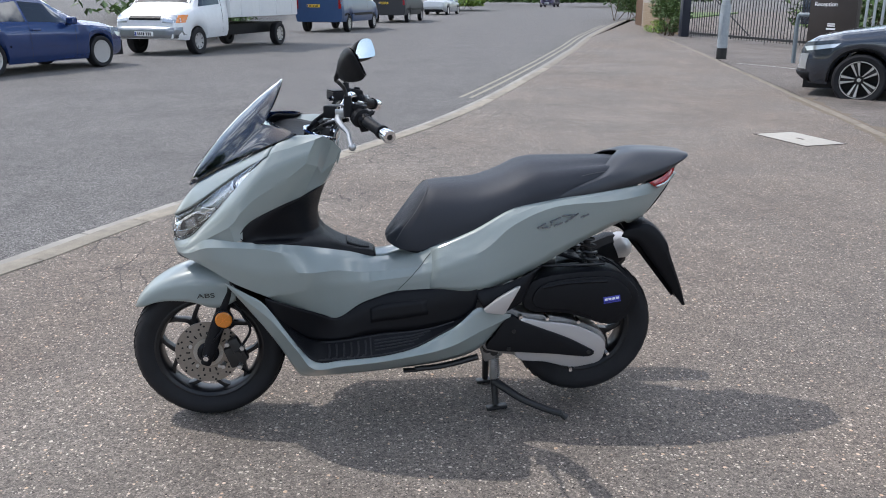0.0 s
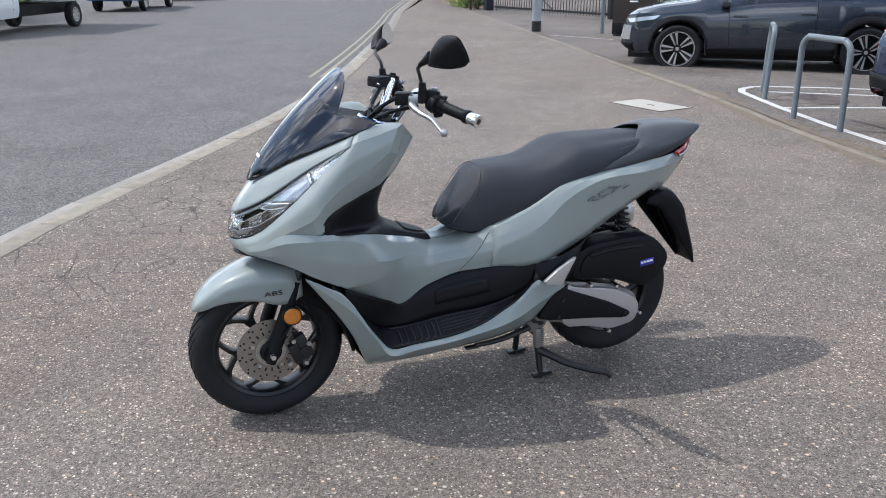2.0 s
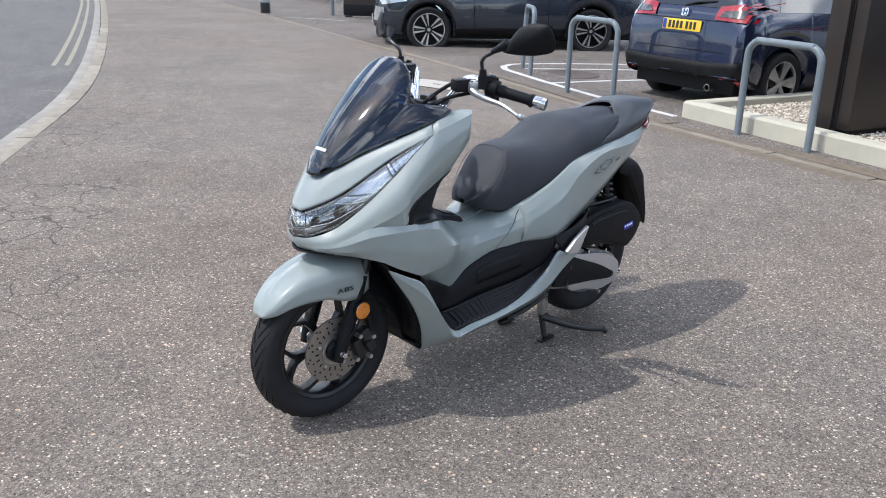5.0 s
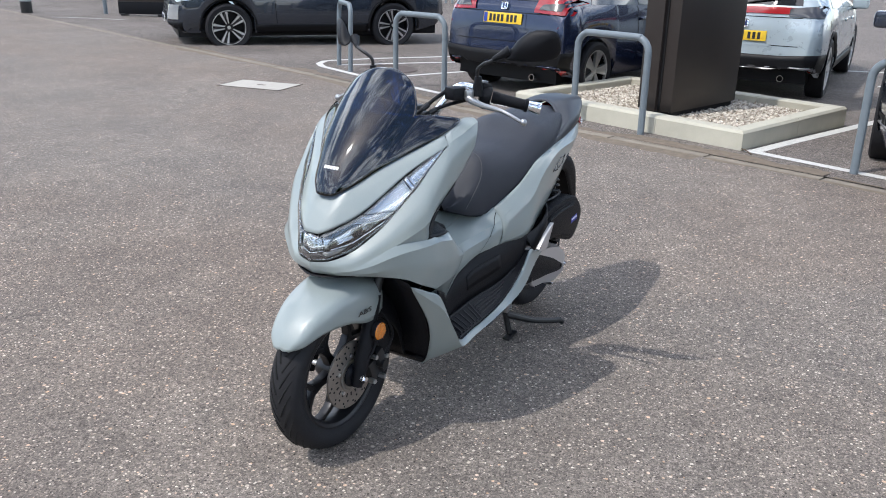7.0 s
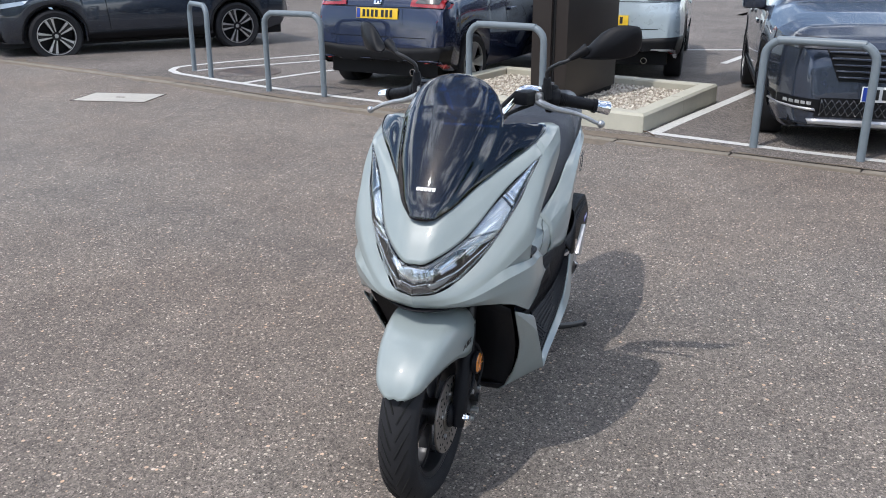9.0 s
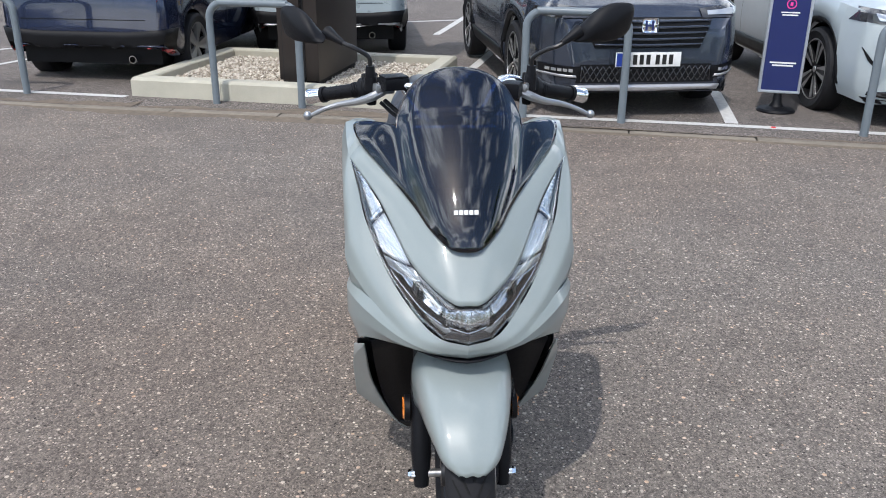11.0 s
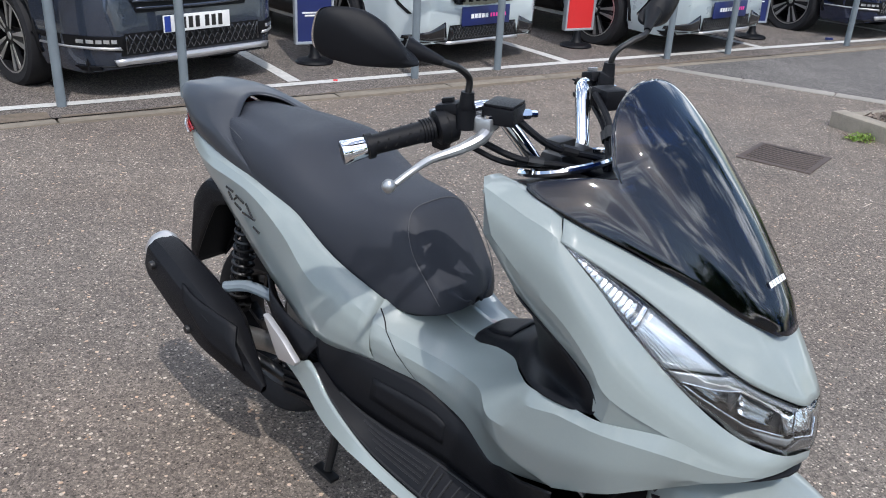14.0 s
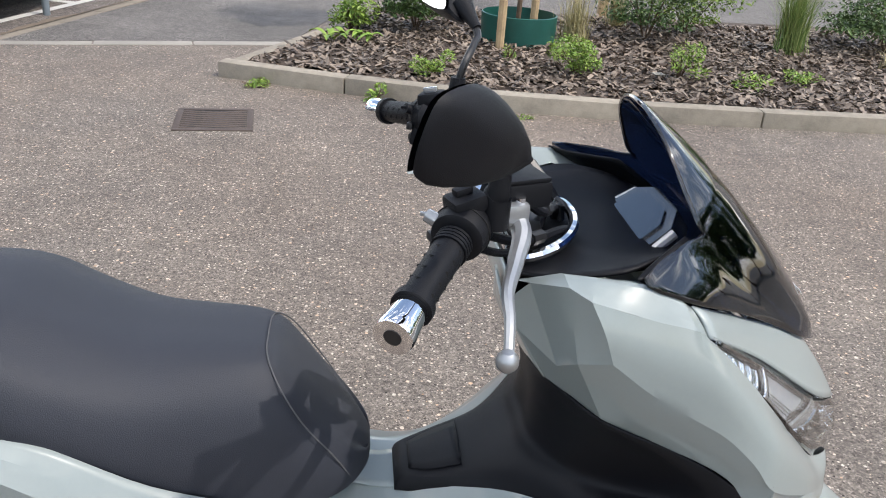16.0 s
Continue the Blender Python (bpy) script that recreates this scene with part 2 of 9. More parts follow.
PAVE = chip_pavement("chipped_tarmac")
ROAD = chip_ground("road_tarmac", (0.117, 0.112, 0.108), [(0.3, 0.29, 0.27), (0.2, 0.2, 0.2), (0.36, 0.34, 0.31)], 0.012, 0.16, (0.86, 1.1), 0.5, 0.6)
CARPARK = chip_ground("car_park_tarmac", (0.132, 0.115, 0.103), [(0.42, 0.40, 0.36), (0.2, 0.19, 0.18), (0.3, 0.27, 0.24)], 0.0135, 0.11, (0.78, 1.2), 0.3, 0.6)
PATCH_TAR = chip_ground("patch_tarmac", (0.13, 0.122, 0.115), [(0.28, 0.27, 0.25), (0.2, 0.19, 0.18), (0.33, 0.31, 0.28)], 0.010, 0.14, (0.7, 1.2), 0.4, 0.5)
CONCRETE = surface("concrete", (0.31, 0.29, 0.255), 0.9, var=0.22, scale=6.0, bump=0.5, bscale=160.0, island=0.2)
KERB_OLD = surface("worn_kerb_concrete", (0.295, 0.26, 0.208), 0.92, var=0.3, scale=9.0, bump=0.6, bscale=140.0, island=0.25)
EDGE_OLD = surface("dirty_edging_concrete", (0.225, 0.192, 0.150), 0.94, var=0.32, scale=11.0, bump=0.7, bscale=120.0, island=0.15)
DUST = surface("dry_brown_dirt", (0.150, 0.118, 0.086), 0.97, var=0.42, scale=16.0, bump=1.0, bscale=90.0)
BOX_STONE = surface("cast_stone", (0.47, 0.445, 0.36), 0.85, var=0.13, scale=5.0, bump=0.35, bscale=220.0, island=0.1)
PLATE_CONC = surface("cover_infill", (0.40, 0.375, 0.33), 0.9, var=0.15, scale=14.0, bump=0.5, bscale=150.0)
WHITE_PAINT = surface("worn_road_paint", (0.54, 0.53, 0.50), 0.8, var=0.24, scale=30.0, bump=0.4, bscale=300.0)
YELLOW_PAINT = surface("faded_yellow_paint", (0.27, 0.25, 0.19), 0.9, var=0.3, scale=25.0, bump=0.4, bscale=300.0)
GALV = surface("grey_painted_steel", (0.155, 0.185, 0.205), 0.42, 0.0, var=0.1, scale=15.0, bump=0.1, bscale=300.0)
POST_GREY = surface("galvanised_post", (0.33, 0.36, 0.38), 0.5, 0.3, var=0.15, scale=12.0)
DARK_METAL = surface("bronze_brown_panel", (0.034, 0.027, 0.024), 0.42, 0.2, var=0.12, scale=3.0, bump=0.05)
CAST_IRON = surface("cast_iron", (0.085, 0.064, 0.054), 0.68, 0.2, var=0.3, scale=40.0, bump=0.4, bscale=250.0)
GRAVEL = surface("gravel_stone", (0.50, 0.46, 0.40), 0.88, var=0.18, scale=60.0, bump=0.3)
BLACK_STEEL = surface("black_painted_steel", (0.012, 0.012, 0.013), 0.4, 0.0, var=0.2)
SOIL = surface("bark_soil", (0.065, 0.046, 0.034), 0.95, var=0.45, scale=30.0, bump=1.0, bscale=90.0)
TIMBER = surface("stake_timber", (0.42, 0.30, 0.17), 0.8, var=0.25, scale=8.0, bump=0.4, bscale=60.0)
GREEN_PLASTIC = surface("green_plastic", (0.008, 0.075, 0.06), 0.4, var=0.15)
BRICK = surface("brick_face", (0.36, 0.26, 0.16), 0.9, var=0.25, scale=20.0, bump=0.5, island=0.4)
MORTAR = surface("mortar", (0.32, 0.29, 0.25), 0.95, var=0.2, scale=20.0, bump=0.5)
BOARD = surface("fence_board", (0.13, 0.075, 0.045), 0.85, var=0.25, scale=6.0, bump=0.4, bscale=60.0)

# scooter
BODY = surface("grey_green_paint", (0.255, 0.292, 0.285), 0.36, 0.0, var=0.03, scale=3.0, coat=0.75, rvar=0.1, spec=0.3)
BLK_PLASTIC = surface("black_grained_plastic", (0.0058, 0.0062, 0.0082), 0.48, spec=0.20, var=0.15, bump=0.25, bscale=900.0, scale=4.0)
FLOOR_RIB = surface("worn_rib_plastic", (0.020, 0.020, 0.022), 0.5, spec=0.3, var=0.3, scale=40.0)
DK_RAIL = surface("dark_grey_rail_paint", (0.034, 0.037, 0.045), 0.42, 0.25, var=0.06, coat=0.1)
SEAT = surface("black_seat_vinyl", (0.025, 0.028, 0.037), 0.56, spec=0.36, var=0.08, bump=0.35, bscale=700.0)
STITCH = surface("grey_thread", (0.085, 0.085, 0.09), 0.8)
RUBBER = surface("tyre_rubber", (0.017, 0.017, 0.019), 0.66, spec=0.22, var=0.2, scale=25.0, bump=0.25, bscale=400.0)
RIM_BLACK = surface("satin_black_alloy", (0.016, 0.016, 0.018), 0.33, 0.3, var=0.15)
DISC_STEEL = surface("worn_disc_steel", (0.30, 0.265, 0.235), 0.42, 0.75, var=0.14, scale=60.0, bump=0.1, bscale=500.0)
STEEL = surface("brushed_steel", (0.46, 0.44, 0.41), 0.33, 1.0, var=0.12, scale=60.0, bump=0.1, bscale=500.0)
CHROME = surface("chrome", (0.82, 0.83, 0.85), 0.06, 1.0, var=0.02)
ALLOY = surface("silver_alloy", (0.56, 0.56, 0.56), 0.32, 0.9, var=0.05, bump=0.08, bscale=700.0)
SILVER_PAINT = surface("silver_paint", (0.50, 0.49, 0.49), 0.34, 0.6, var=0.04, coat=0.4)
GLOSS_BLACK = surface("gloss_black", (0.006, 0.006, 0.008), 0.08, 0.0, var=0.1, coat=1.0)
AMBER = surface("amber_reflector", (0.62, 0.20, 0.015), 0.14, var=0.1, coat=1.0)
RED_LENS = surface("red_lens", (0.30, 0.008, 0.012), 0.12, var=0.1, coat=1.0)
SCREEN = glass("smoked_screen", (0.008, 0.020, 0.068))
SCREEN.node_tree.nodes["Principled BSDF"].inputs["Coat IOR"].default_value = 1.68
SCREEN.node_tree.nodes["Principled BSDF"].inputs["Coat Roughness"].default_value = 0.04
SCREEN.node_tree.nodes["Principled BSDF"].inputs["Coat Weight"].default_value = 1.0
SCREEN.node_tree.nodes["Principled BSDF"].inputs["Specular Tint"].default_value = (0.55, 0.75, 1.0, 1.0)
LENS = glass("clear_lens", (0.93, 0.95, 0.96))
LENS.node_tree.nodes["Principled BSDF"].inputs["Coat IOR"].default_value = 1.7
SCREEN_BLACK = surface("screen_gloss_navy", (0.006, 0.008, 0.014), 0.06, 0.0, var=0.1, coat=1.0)
SCREEN_BLACK.node_tree.nodes["Principled BSDF"].inputs["Coat IOR"].default_value = 2.0
REFLECTOR = surface("lamp_reflector", (0.78, 0.80, 0.82), 0.16, 1.0, var=0.06, bump=0.6, bscale=90.0)
DRL = surface("lamp_white_diffuser", (0.46, 0.50, 0.54), 0.16, 0.35, var=0.12, coat=1.0)
SMOKE = surface("smoked_lamp_bezel", (0.035, 0.035, 0.038), 0.12, 0.0, var=0.1, coat=1.0)
HEAD_GREY = surface("lamp_grey_bezel", (0.27, 0.285, 0.30), 0.22, 0.5, var=0.1, coat=1.0)
LCD = surface("display_glass", (0.018, 0.026, 0.042), 0.06, 0.0, var=0.1, coat=1.0)
WHITE_INK = surface("white_lettering", (0.8, 0.8, 0.8), 0.4)
BLACK_INK = surface("black_lettering", (0.012, 0.012, 0.012), 0.4)
BLUE_STICKER = surface("blue_sticker", (0.06, 0.07, 0.42), 0.35)
LEVER = surface("satin_lever_alloy", (0.40, 0.41, 0.42), 0.36, 0.8, var=0.1)
SPRING = surface("black_spring", (0.014, 0.014, 0.015), 0.35, 0.2)
ENGINE_GREY = surface("cast_aluminium", (0.30, 0.29, 0.28), 0.5, 0.8, var=0.2, scale=30.0, bump=0.3, bscale=300.0)

# cars
CAR_NAVY = surface("navy_metallic_paint", (0.010, 0.018, 0.05), 0.25, 0.35, var=0.05, coat=1.0)
CAR_BLUEGREY = surface("blue_grey_metallic_paint", (0.020, 0.028, 0.042), 0.26, 0.3, var=0.05, coat=1.0)
CAR_DARKGREY = surface("dark_grey_metallic_paint", (0.034, 0.044, 0.066), 0.26, 0.4, var=0.05, coat=1.0)
CAR_PALE = surface("pale_silver_blue_paint", (0.40, 0.465, 0.49), 0.28, 0.2, var=0.03, coat=1.0)
CAR_WHITE = surface("pearl_white_paint", (0.47, 0.53, 0.545), 0.25, 0.1, var=0.03, coat=1.0)
CAR_BLUE = surface("deep_blue_paint", (0.012, 0.035, 0.13), 0.22, 0.3, var=0.05, coat=1.0)
VAN_WHITE = surface("van_white_paint", (0.72, 0.73, 0.74), 0.35, 0.0, var=0.05, coat=0.5)
VAN_BLUE = surface("van_blue_paint", (0.03, 0.07, 0.17), 0.35, 0.1, var=0.05, coat=0.5)
TRUCK_DARK = surface("truck_dark_paint", (0.03, 0.03, 0.033), 0.5, 0.1, var=0.1)
CAR_SILVER = surface("silver_car_paint", (0.42, 0.43, 0.45), 0.3, 0.5, var=0.05, coat=0.8)
CAR_PURPLE = surface("dark_purple_paint", (0.03, 0.018, 0.07), 0.3, 0.3, var=0.05, coat=0.8)
CAR_GLASS = surface("dark_car_glass", (0.012, 0.014, 0.016), 0.04, 0.0, var=0.1, coat=1.0)
CAR_TRIM = surface("car_black_trim", (0.006, 0.006, 0.007), 0.5, spec=0.2, var=0.15, bump=0.2)
PLATE_YELLOW = surface("yellow_plate", (0.78, 0.50, 0.03), 0.35)
PLATE_WHITE = surface("white_plate", (0.80, 0.80, 0.78), 0.35)
PLATE_BLUE = surface("blue_plate_band", (0.02, 0.05, 0.28), 0.35)
NAVY_BOARD = surface("navy_sign_board", (0.012, 0.022, 0.11), 0.35, var=0.05)
RED_BOARD = surface("red_sign_board", (0.62, 0.028, 0.03), 0.35, var=0.05)
SIGN_FRAME = surface("silver_sign_frame", (0.46, 0.50, 0.54), 0.4, 0.5)
PALE_BLUE_BOARD = surface("pale_blue_sign_panel", (0.55, 0.70, 0.78), 0.4)
PINK_INK = surface("pink_lettering", (0.8, 0.06, 0.32), 0.4)
GREEN_INK = surface("green_lettering", (0.05, 0.55, 0.4), 0.4)
ORANGE_LENS = surface("orange_lens", (0.75, 0.22, 0.02), 0.2, coat=1.0)
LAMP_CLEAR = surface("car_lamp_glass", (0.55, 0.57, 0.58), 0.1, 0.6, var=0.15, coat=1.0)


def leaf_mat(name, a, b_):
    m, nt, b = shader(name)
    gi = nt.nodes.new("ShaderNodeNewGeometry")
    c = ramp(nt, gi.outputs["Random Per Island"], [(0.0, a), (1.0, b_)])
    nt.links.new(c, b.inputs["Base Color"])
    b.inputs["Roughness"].default_value = 0.5
    b.inputs["Subsurface Weight"].default_value = 0.0
    return m


LEAF_DARK = leaf_mat("dark_leaf", (0.03, 0.07, 0.015), (0.10, 0.17, 0.04))
LEAF_LIGHT = leaf_mat("bright_leaf", (0.10, 0.20, 0.025), (0.26, 0.36, 0.06))
GRASS_BLADE = leaf_mat("grass_blade", (0.10, 0.19, 0.04), (0.30, 0.34, 0.12))
DRY_GRASS = leaf_mat("dry_grass_blade", (0.30, 0.27, 0.12), (0.42, 0.36, 0.2))
BARK_CHIP = leaf_mat("bark_chip", (0.065, 0.048, 0.036), (0.30, 0.235, 0.18))
STONE_CHIP = leaf_mat("pale_gravel", (0.22, 0.175, 0.125), (0.70, 0.64, 0.54))

# ---- building helpers ----


def finish(ob, angle=32):
    me = ob.data
    me.polygons.foreach_set("use_smooth", [True] * len(me.polygons))
    me.set_sharp_from_angle(angle=radians(angle))
    return ob


def mesh_of(name, bm, mat):
    bmesh.ops.recalc_face_normals(bm, faces=bm.faces[:])
    me = bpy.data.meshes.new(name)
    bm.to_mesh(me)
    bm.free()
    for mm in (mat if isinstance(mat, (list, tuple)) else [mat]):
        me.materials.append(mm)
    return me


def part(name, bm, mat, parent, label="", angle=32, thick=0.0):
    """Links a bmesh as one mesh object under a thing or a part."""
    ob = new(name, mesh_of(name, bm, mat))
    finish(ob, angle)
    if thick:
        md = ob.modifiers.new("thickness", 'SOLIDIFY')
        md.thickness = thick
        md.offset = -1.0
    ob.parent = parent
    if label:
        ob["label"] = label
    return ob


def thing(name, label, category, m=None, group="", kind=""):
    ob = new(name)
    ob.empty_display_size = 0.1
    if m is not None:
        ob.matrix_world = m
    return tagged(ob, label, category, group, kind)


def solid(name, bm, mat, label, category, group="", kind="", angle=32):
    ob = new(name, mesh_of(name, bm, mat))
    finish(ob, angle)
    return tagged(ob, label, category, group, kind)


def merge(*bms):
    out = bmesh.new()
    for b in bms:
        me = bpy.data.meshes.new("tmp")
        b.to_mesh(me)
        b.free()
        out.from_mesh(me)
        bpy.data.meshes.remove(me)
    return out


def box(size, at=(0, 0, 0), bevel=0.0, rot=None, seg=2):
    bm = bmesh.new()
    bmesh.ops.create_cube(bm, size=1.0)
    bmesh.ops.scale(bm, vec=size, verts=bm.verts)
    if bevel:
        bmesh.ops.bevel(bm, geom=bm.edges[:], offset=bevel, segments=seg, affect='EDGES', profile=0.6)
    m = Matrix.Translation(at)
    if rot is not None:
        m = m @ Euler([radians(a) for a in rot]).to_matrix().to_4x4()
    bmesh.ops.transform(bm, matrix=m, verts=bm.verts)
    return bm


def spline(pts, n, closed=False):
    """Catmull-Rom points through pts, n steps a span."""
    P = [Vector(p) for p in pts]
    out = []
    k = len(P)
    for i in range(k if closed else k - 1):
        if closed:
            a, b, c, d = P[(i - 1) % k], P[i], P[(i + 1) % k], P[(i + 2) % k]
        else:
            b, c = P[i], P[i + 1]
            a = P[i - 1] if i else b * 2 - c
            d = P[i + 2] if i + 2 < k else c * 2 - b
        for s in range(n):
            t = s / n
            out.append(0.5 * ((2 * b) + (c - a) * t + (2 * a - 5 * b + 4 * c - d) * t * t + (3 * b - a - 3 * c + d) * t ** 3))
    if not closed:
        out.append(P[-1].copy())
    return out


def tube(pts, r, seg=10, n=6, cap=True):
    """A round bar along a smooth path; r is one radius or one for each point."""
    line = spline(pts, n) if len(pts) > 2 else [Vector(p) for p in pts]
    if isinstance(r, (int, float)):
        rad = [r] * len(line)
    else:
        rad = [float(v) for v in np.interp(np.linspace(0, len(r) - 1, len(line)), range(len(r)), r)]
    bm = bmesh.new()
    rings = []
    up = Vector((0, 0, 1))
    t0 = (line[1] - line[0]).normalized()
    side = t0.cross(up)
    if side.length < 0.1:
        side = t0.cross(Vector((1, 0, 0)))
    side.normalize()
    for i, p in enumerate(line):
        t = (line[min(i + 1, len(line) - 1)] - line[max(i - 1, 0)]).normalized()
        side = (side - t * side.dot(t)).normalized()
        other = t.cross(side)
        rings.append([bm.verts.new(p + rad[i] * (math.cos(a) * side + math.sin(a) * other)) for a in (2 * math.pi * j / seg for j in range(seg))])
    for a, b in zip(rings, rings[1:]):
        for j in range(seg):
            bm.faces.new((a[j], a[(j + 1) % seg], b[(j + 1) % seg], b[j]))
    if cap:
        bm.faces.new(rings[0])
        bm.faces.new(rings[-1])
    return bm


def lathe(profile, seg=48, axis='y', arc=2 * math.pi, closed=True):
    """Turns (radius, along) pairs about an axis; closed joins the last pair to the first."""
    bm = bmesh.new()
    rings = []
    for i in range(seg):
        a = arc * i / seg
        ca, sa = math.cos(a), math.sin(a)
        ring = []
        for r, h in profile:
            co = {'y': (r * ca, h, r * sa), 'z': (r * ca, r * sa, h), 'x': (h, r * ca, r * sa)}[axis]
            ring.append(bm.verts.new(co))
        rings.append(ring)
    k = len(profile)
    for i in range(seg):
        a, b = rings[i], rings[(i + 1) % seg]
        for j in range(k if closed else k - 1):
            bm.faces.new((a[j], a[(j + 1) % k], b[(j + 1) % k], b[j]))
    bmesh.ops.remove_doubles(bm, verts=bm.verts, dist=1e-5)
    return bm


def moved(bm, m):
    bmesh.ops.transform(bm, matrix=m, verts=bm.verts)
    return bm


def grid_of(pts, close_u=False):
    """Faces over a list of rows of points."""
    bm = bmesh.new()
    rows = [[bm.verts.new(p) for p in row] for row in pts]
    for a, b in zip(rows, rows[1:]):
        k = len(a)
        for j in range(k if close_u else k - 1):
            quad = (a[j], a[(j + 1) % k], b[(j + 1) % k], b[j])
            bm.faces.new(quad)
    bmesh.ops.remove_doubles(bm, verts=bm.verts, dist=2e-5)
    return bm


def dense(rows, nu=5, nv=5, lin_u=False, lin_v=False):
    """Rows of points, made smooth both ways (or straight between rows or columns, for creases)."""
    def run(line, n, lin):
        if lin:
            P = [Vector(p) for p in line]
            out = []
            for a, b in zip(P, P[1:]):
                out += [a.lerp(b, s / n) for s in range(n)]
            return out + [P[-1]]
        return spline(line, n)
    wide = [run(r, nu, lin_u) for r in rows]
    cols = [run([w[j] for w in wide], nv, lin_v) for j in range(len(wide[0]))]
    return [[c[i] for c in cols] for i in range(len(cols[0]))]


def flip(rows):
    return [[(p[0], -p[1], p[2]) for p in r] for r in rows]


def plate_xz(outline, y0, y1, bevel=0.0):
    """A flat piece of thickness, outline in x and z."""
    bm = bmesh.new()
    vs = [bm.verts.new((x, y0, z)) for x, z in outline]
    f = bm.faces.new(vs)
    ex = bmesh.ops.extrude_face_region(bm, geom=[f])
    bmesh.ops.translate(bm, vec=(0, y1 - y0, 0), verts=[v for v in ex["geom"] if isinstance(v, bmesh.types.BMVert)])
    if bevel:
        bmesh.ops.bevel(bm, geom=bm.edges[:], offset=bevel, segments=2, affect='EDGES', profile=0.6)
    return bm


def slab(outline, z0, z1):
    """A flat piece of thickness, outline in x and y."""
    bm = bmesh.new()
    f = bm.faces.new([bm.verts.new((x, y, z0)) for x, y in outline])
    ex = bmesh.ops.extrude_face_region(bm, geom=[f])
    bmesh.ops.translate(bm, vec=(0, 0, z1 - z0), verts=[v for v in ex["geom"] if isinstance(v, bmesh.types.BMVert)])
    return bm


def text_bm(words, size, depth=0.0015, spread=1.0):
    cu = bpy.data.curves.new("words", 'FONT')
    cu.body = words
    cu.size = size
    cu.extrude = depth
    cu.align_x = 'CENTER'
    cu.align_y = 'CENTER'
    ob = bpy.data.objects.new("words", cu)
    scene.collection.objects.link(ob)
    dg = bpy.context.evaluated_depsgraph_get()
    me = bpy.data.meshes.new_from_object(ob.evaluated_get(dg))
    bm = bmesh.new()
    bm.from_mesh(me)
    bpy.data.objects.remove(ob)
    bpy.data.curves.remove(cu)
    bpy.data.meshes.remove(me)
    bmesh.ops.scale(bm, vec=(spread, 1, 1), verts=bm.verts)
    return bm


def frame_at(origin, right, up):
    """A pose whose x runs along right and y along up."""
    r = Vector(right).normalized()
    u = Vector(up)
    u = (u - r * u.dot(r)).normalized()
    n = r.cross(u)
    m = Matrix((r, u, n)).transposed().to_4x4()
    m.translation = Vector(origin)
    return m

# ---- ground, road, pavement ----
KERB = [(14.0, 4.2), (9.0, 3.0), (5.6, 1.6), (3.7, -0.1), (2.70, -1.60), (2.06, -2.9), (0.90, -4.93), (-0.5, -7.62), (-2.5, -12.8), (-5.2, -20.5), (-8.4, -30.0), (-14.5, -46.0), (-24.0, -66.0)]
EDGE = [(-26.0, -78.0), (-12.6, -37.6), (-7.46, -17.2), (-5.51, -9.2), (-4.58, -5.4), (-4.0, -3.4), (-3.62, -1.5), (-3.12, 1.0), (-2.6, 3.1), (-2.1, 5.1), (-1.0, 9.6), (1.2, 19.0)]
kerb_line = spline([(x, y, 0) for x, y in KERB], 10)
edge_line = spline([(x, y, 0) for x, y in EDGE], 10)


def offset_line(line, d):
    out = []
    for i, p in enumerate(line):
        t = (line[min(i + 1, len(line) - 1)] - line[max(i - 1, 0)]).normalized()
        out.append(p + Vector((-t.y, t.x, 0)) * d)
    return out


def ribbon(line, d0, d1, z0, z1):
    """A strip beside a line, from d0 to d1 across it."""
    a, b = offset_line(line, d0), offset_line(line, d1)
    return grid_of([[(p.x, p.y, z0) for p in a], [(p.x, p.y, z1) for p in b]])


def resample(line, step):
    d = [0.0]
    for a, b in zip(line, line[1:]):
        d.append(d[-1] + (b - a).length)
    n = int(d[-1] / step)
    s = [i * step for i in range(n + 1)]
    return [Vector((float(np.interp(v, d, [p.x for p in line])), float(np.interp(v, d, [p.y for p in line])), 0)) for v in s]


ground = solid("ground", slab([(-400, -400), (400, -400), (400, 400), (-400, 400)], -0.40, -0.30), ROAD, "worn grey asphalt ground reaching to the horizon", "ground", kind="structure")

# pavement between the kerb and the edging of the car park, in strips so that it stays flat
pv = [(p.x, p.y) for p in kerb_line if p.y > -66] + [(p.x, p.y) for p in edge_line if -66 < p.y < 19.5] + [(14.0, 19.0)]
pavement = solid("pavement", slab(pv, -0.25, 0.0), PAVE, "brown tarmac pavement with pale exposed stone chippings", "pavement", kind="structure")

rk = offset_line(kerb_line, 0.16)
road_out = [(p.x, p.y) for p in rk]
road = solid("road", slab(road_out + [(-24.0, -120.0), (60.0, -120.0), (60.0, 4.0), (20, 4.3)], -0.29, -0.035), ROAD, "grey asphalt road with worn surface and cracks", "road", kind="structure")

# car park falls gently away from the pavement
cp_rows = []
for d, z in ((0.14, -0.004), (1.0, -0.012), (3.0, -0.05), (6.0, -0.085), (14.0, -0.10), (90.0, -0.10)):
    cp_rows.append([(p.x, p.y, z) for p in offset_line(edge_line, d)])
car_park = solid("car_park", grid_of(cp_rows), CARPARK, "dark grey tarmac car park with pale specks", "car park", kind="structure")


def cp_z(x, y):
    """Height of the car park at a place."""
    best = min(edge_line, key=lambda p: (p.x - x) ** 2 + (p.y - y) ** 2)
    d = math.hypot(best.x - x, best.y - y)
    return float(np.interp(d, [0.14, 1, 3, 6, 14], [-0.004, -0.012, -0.05, -0.085, -0.10]))


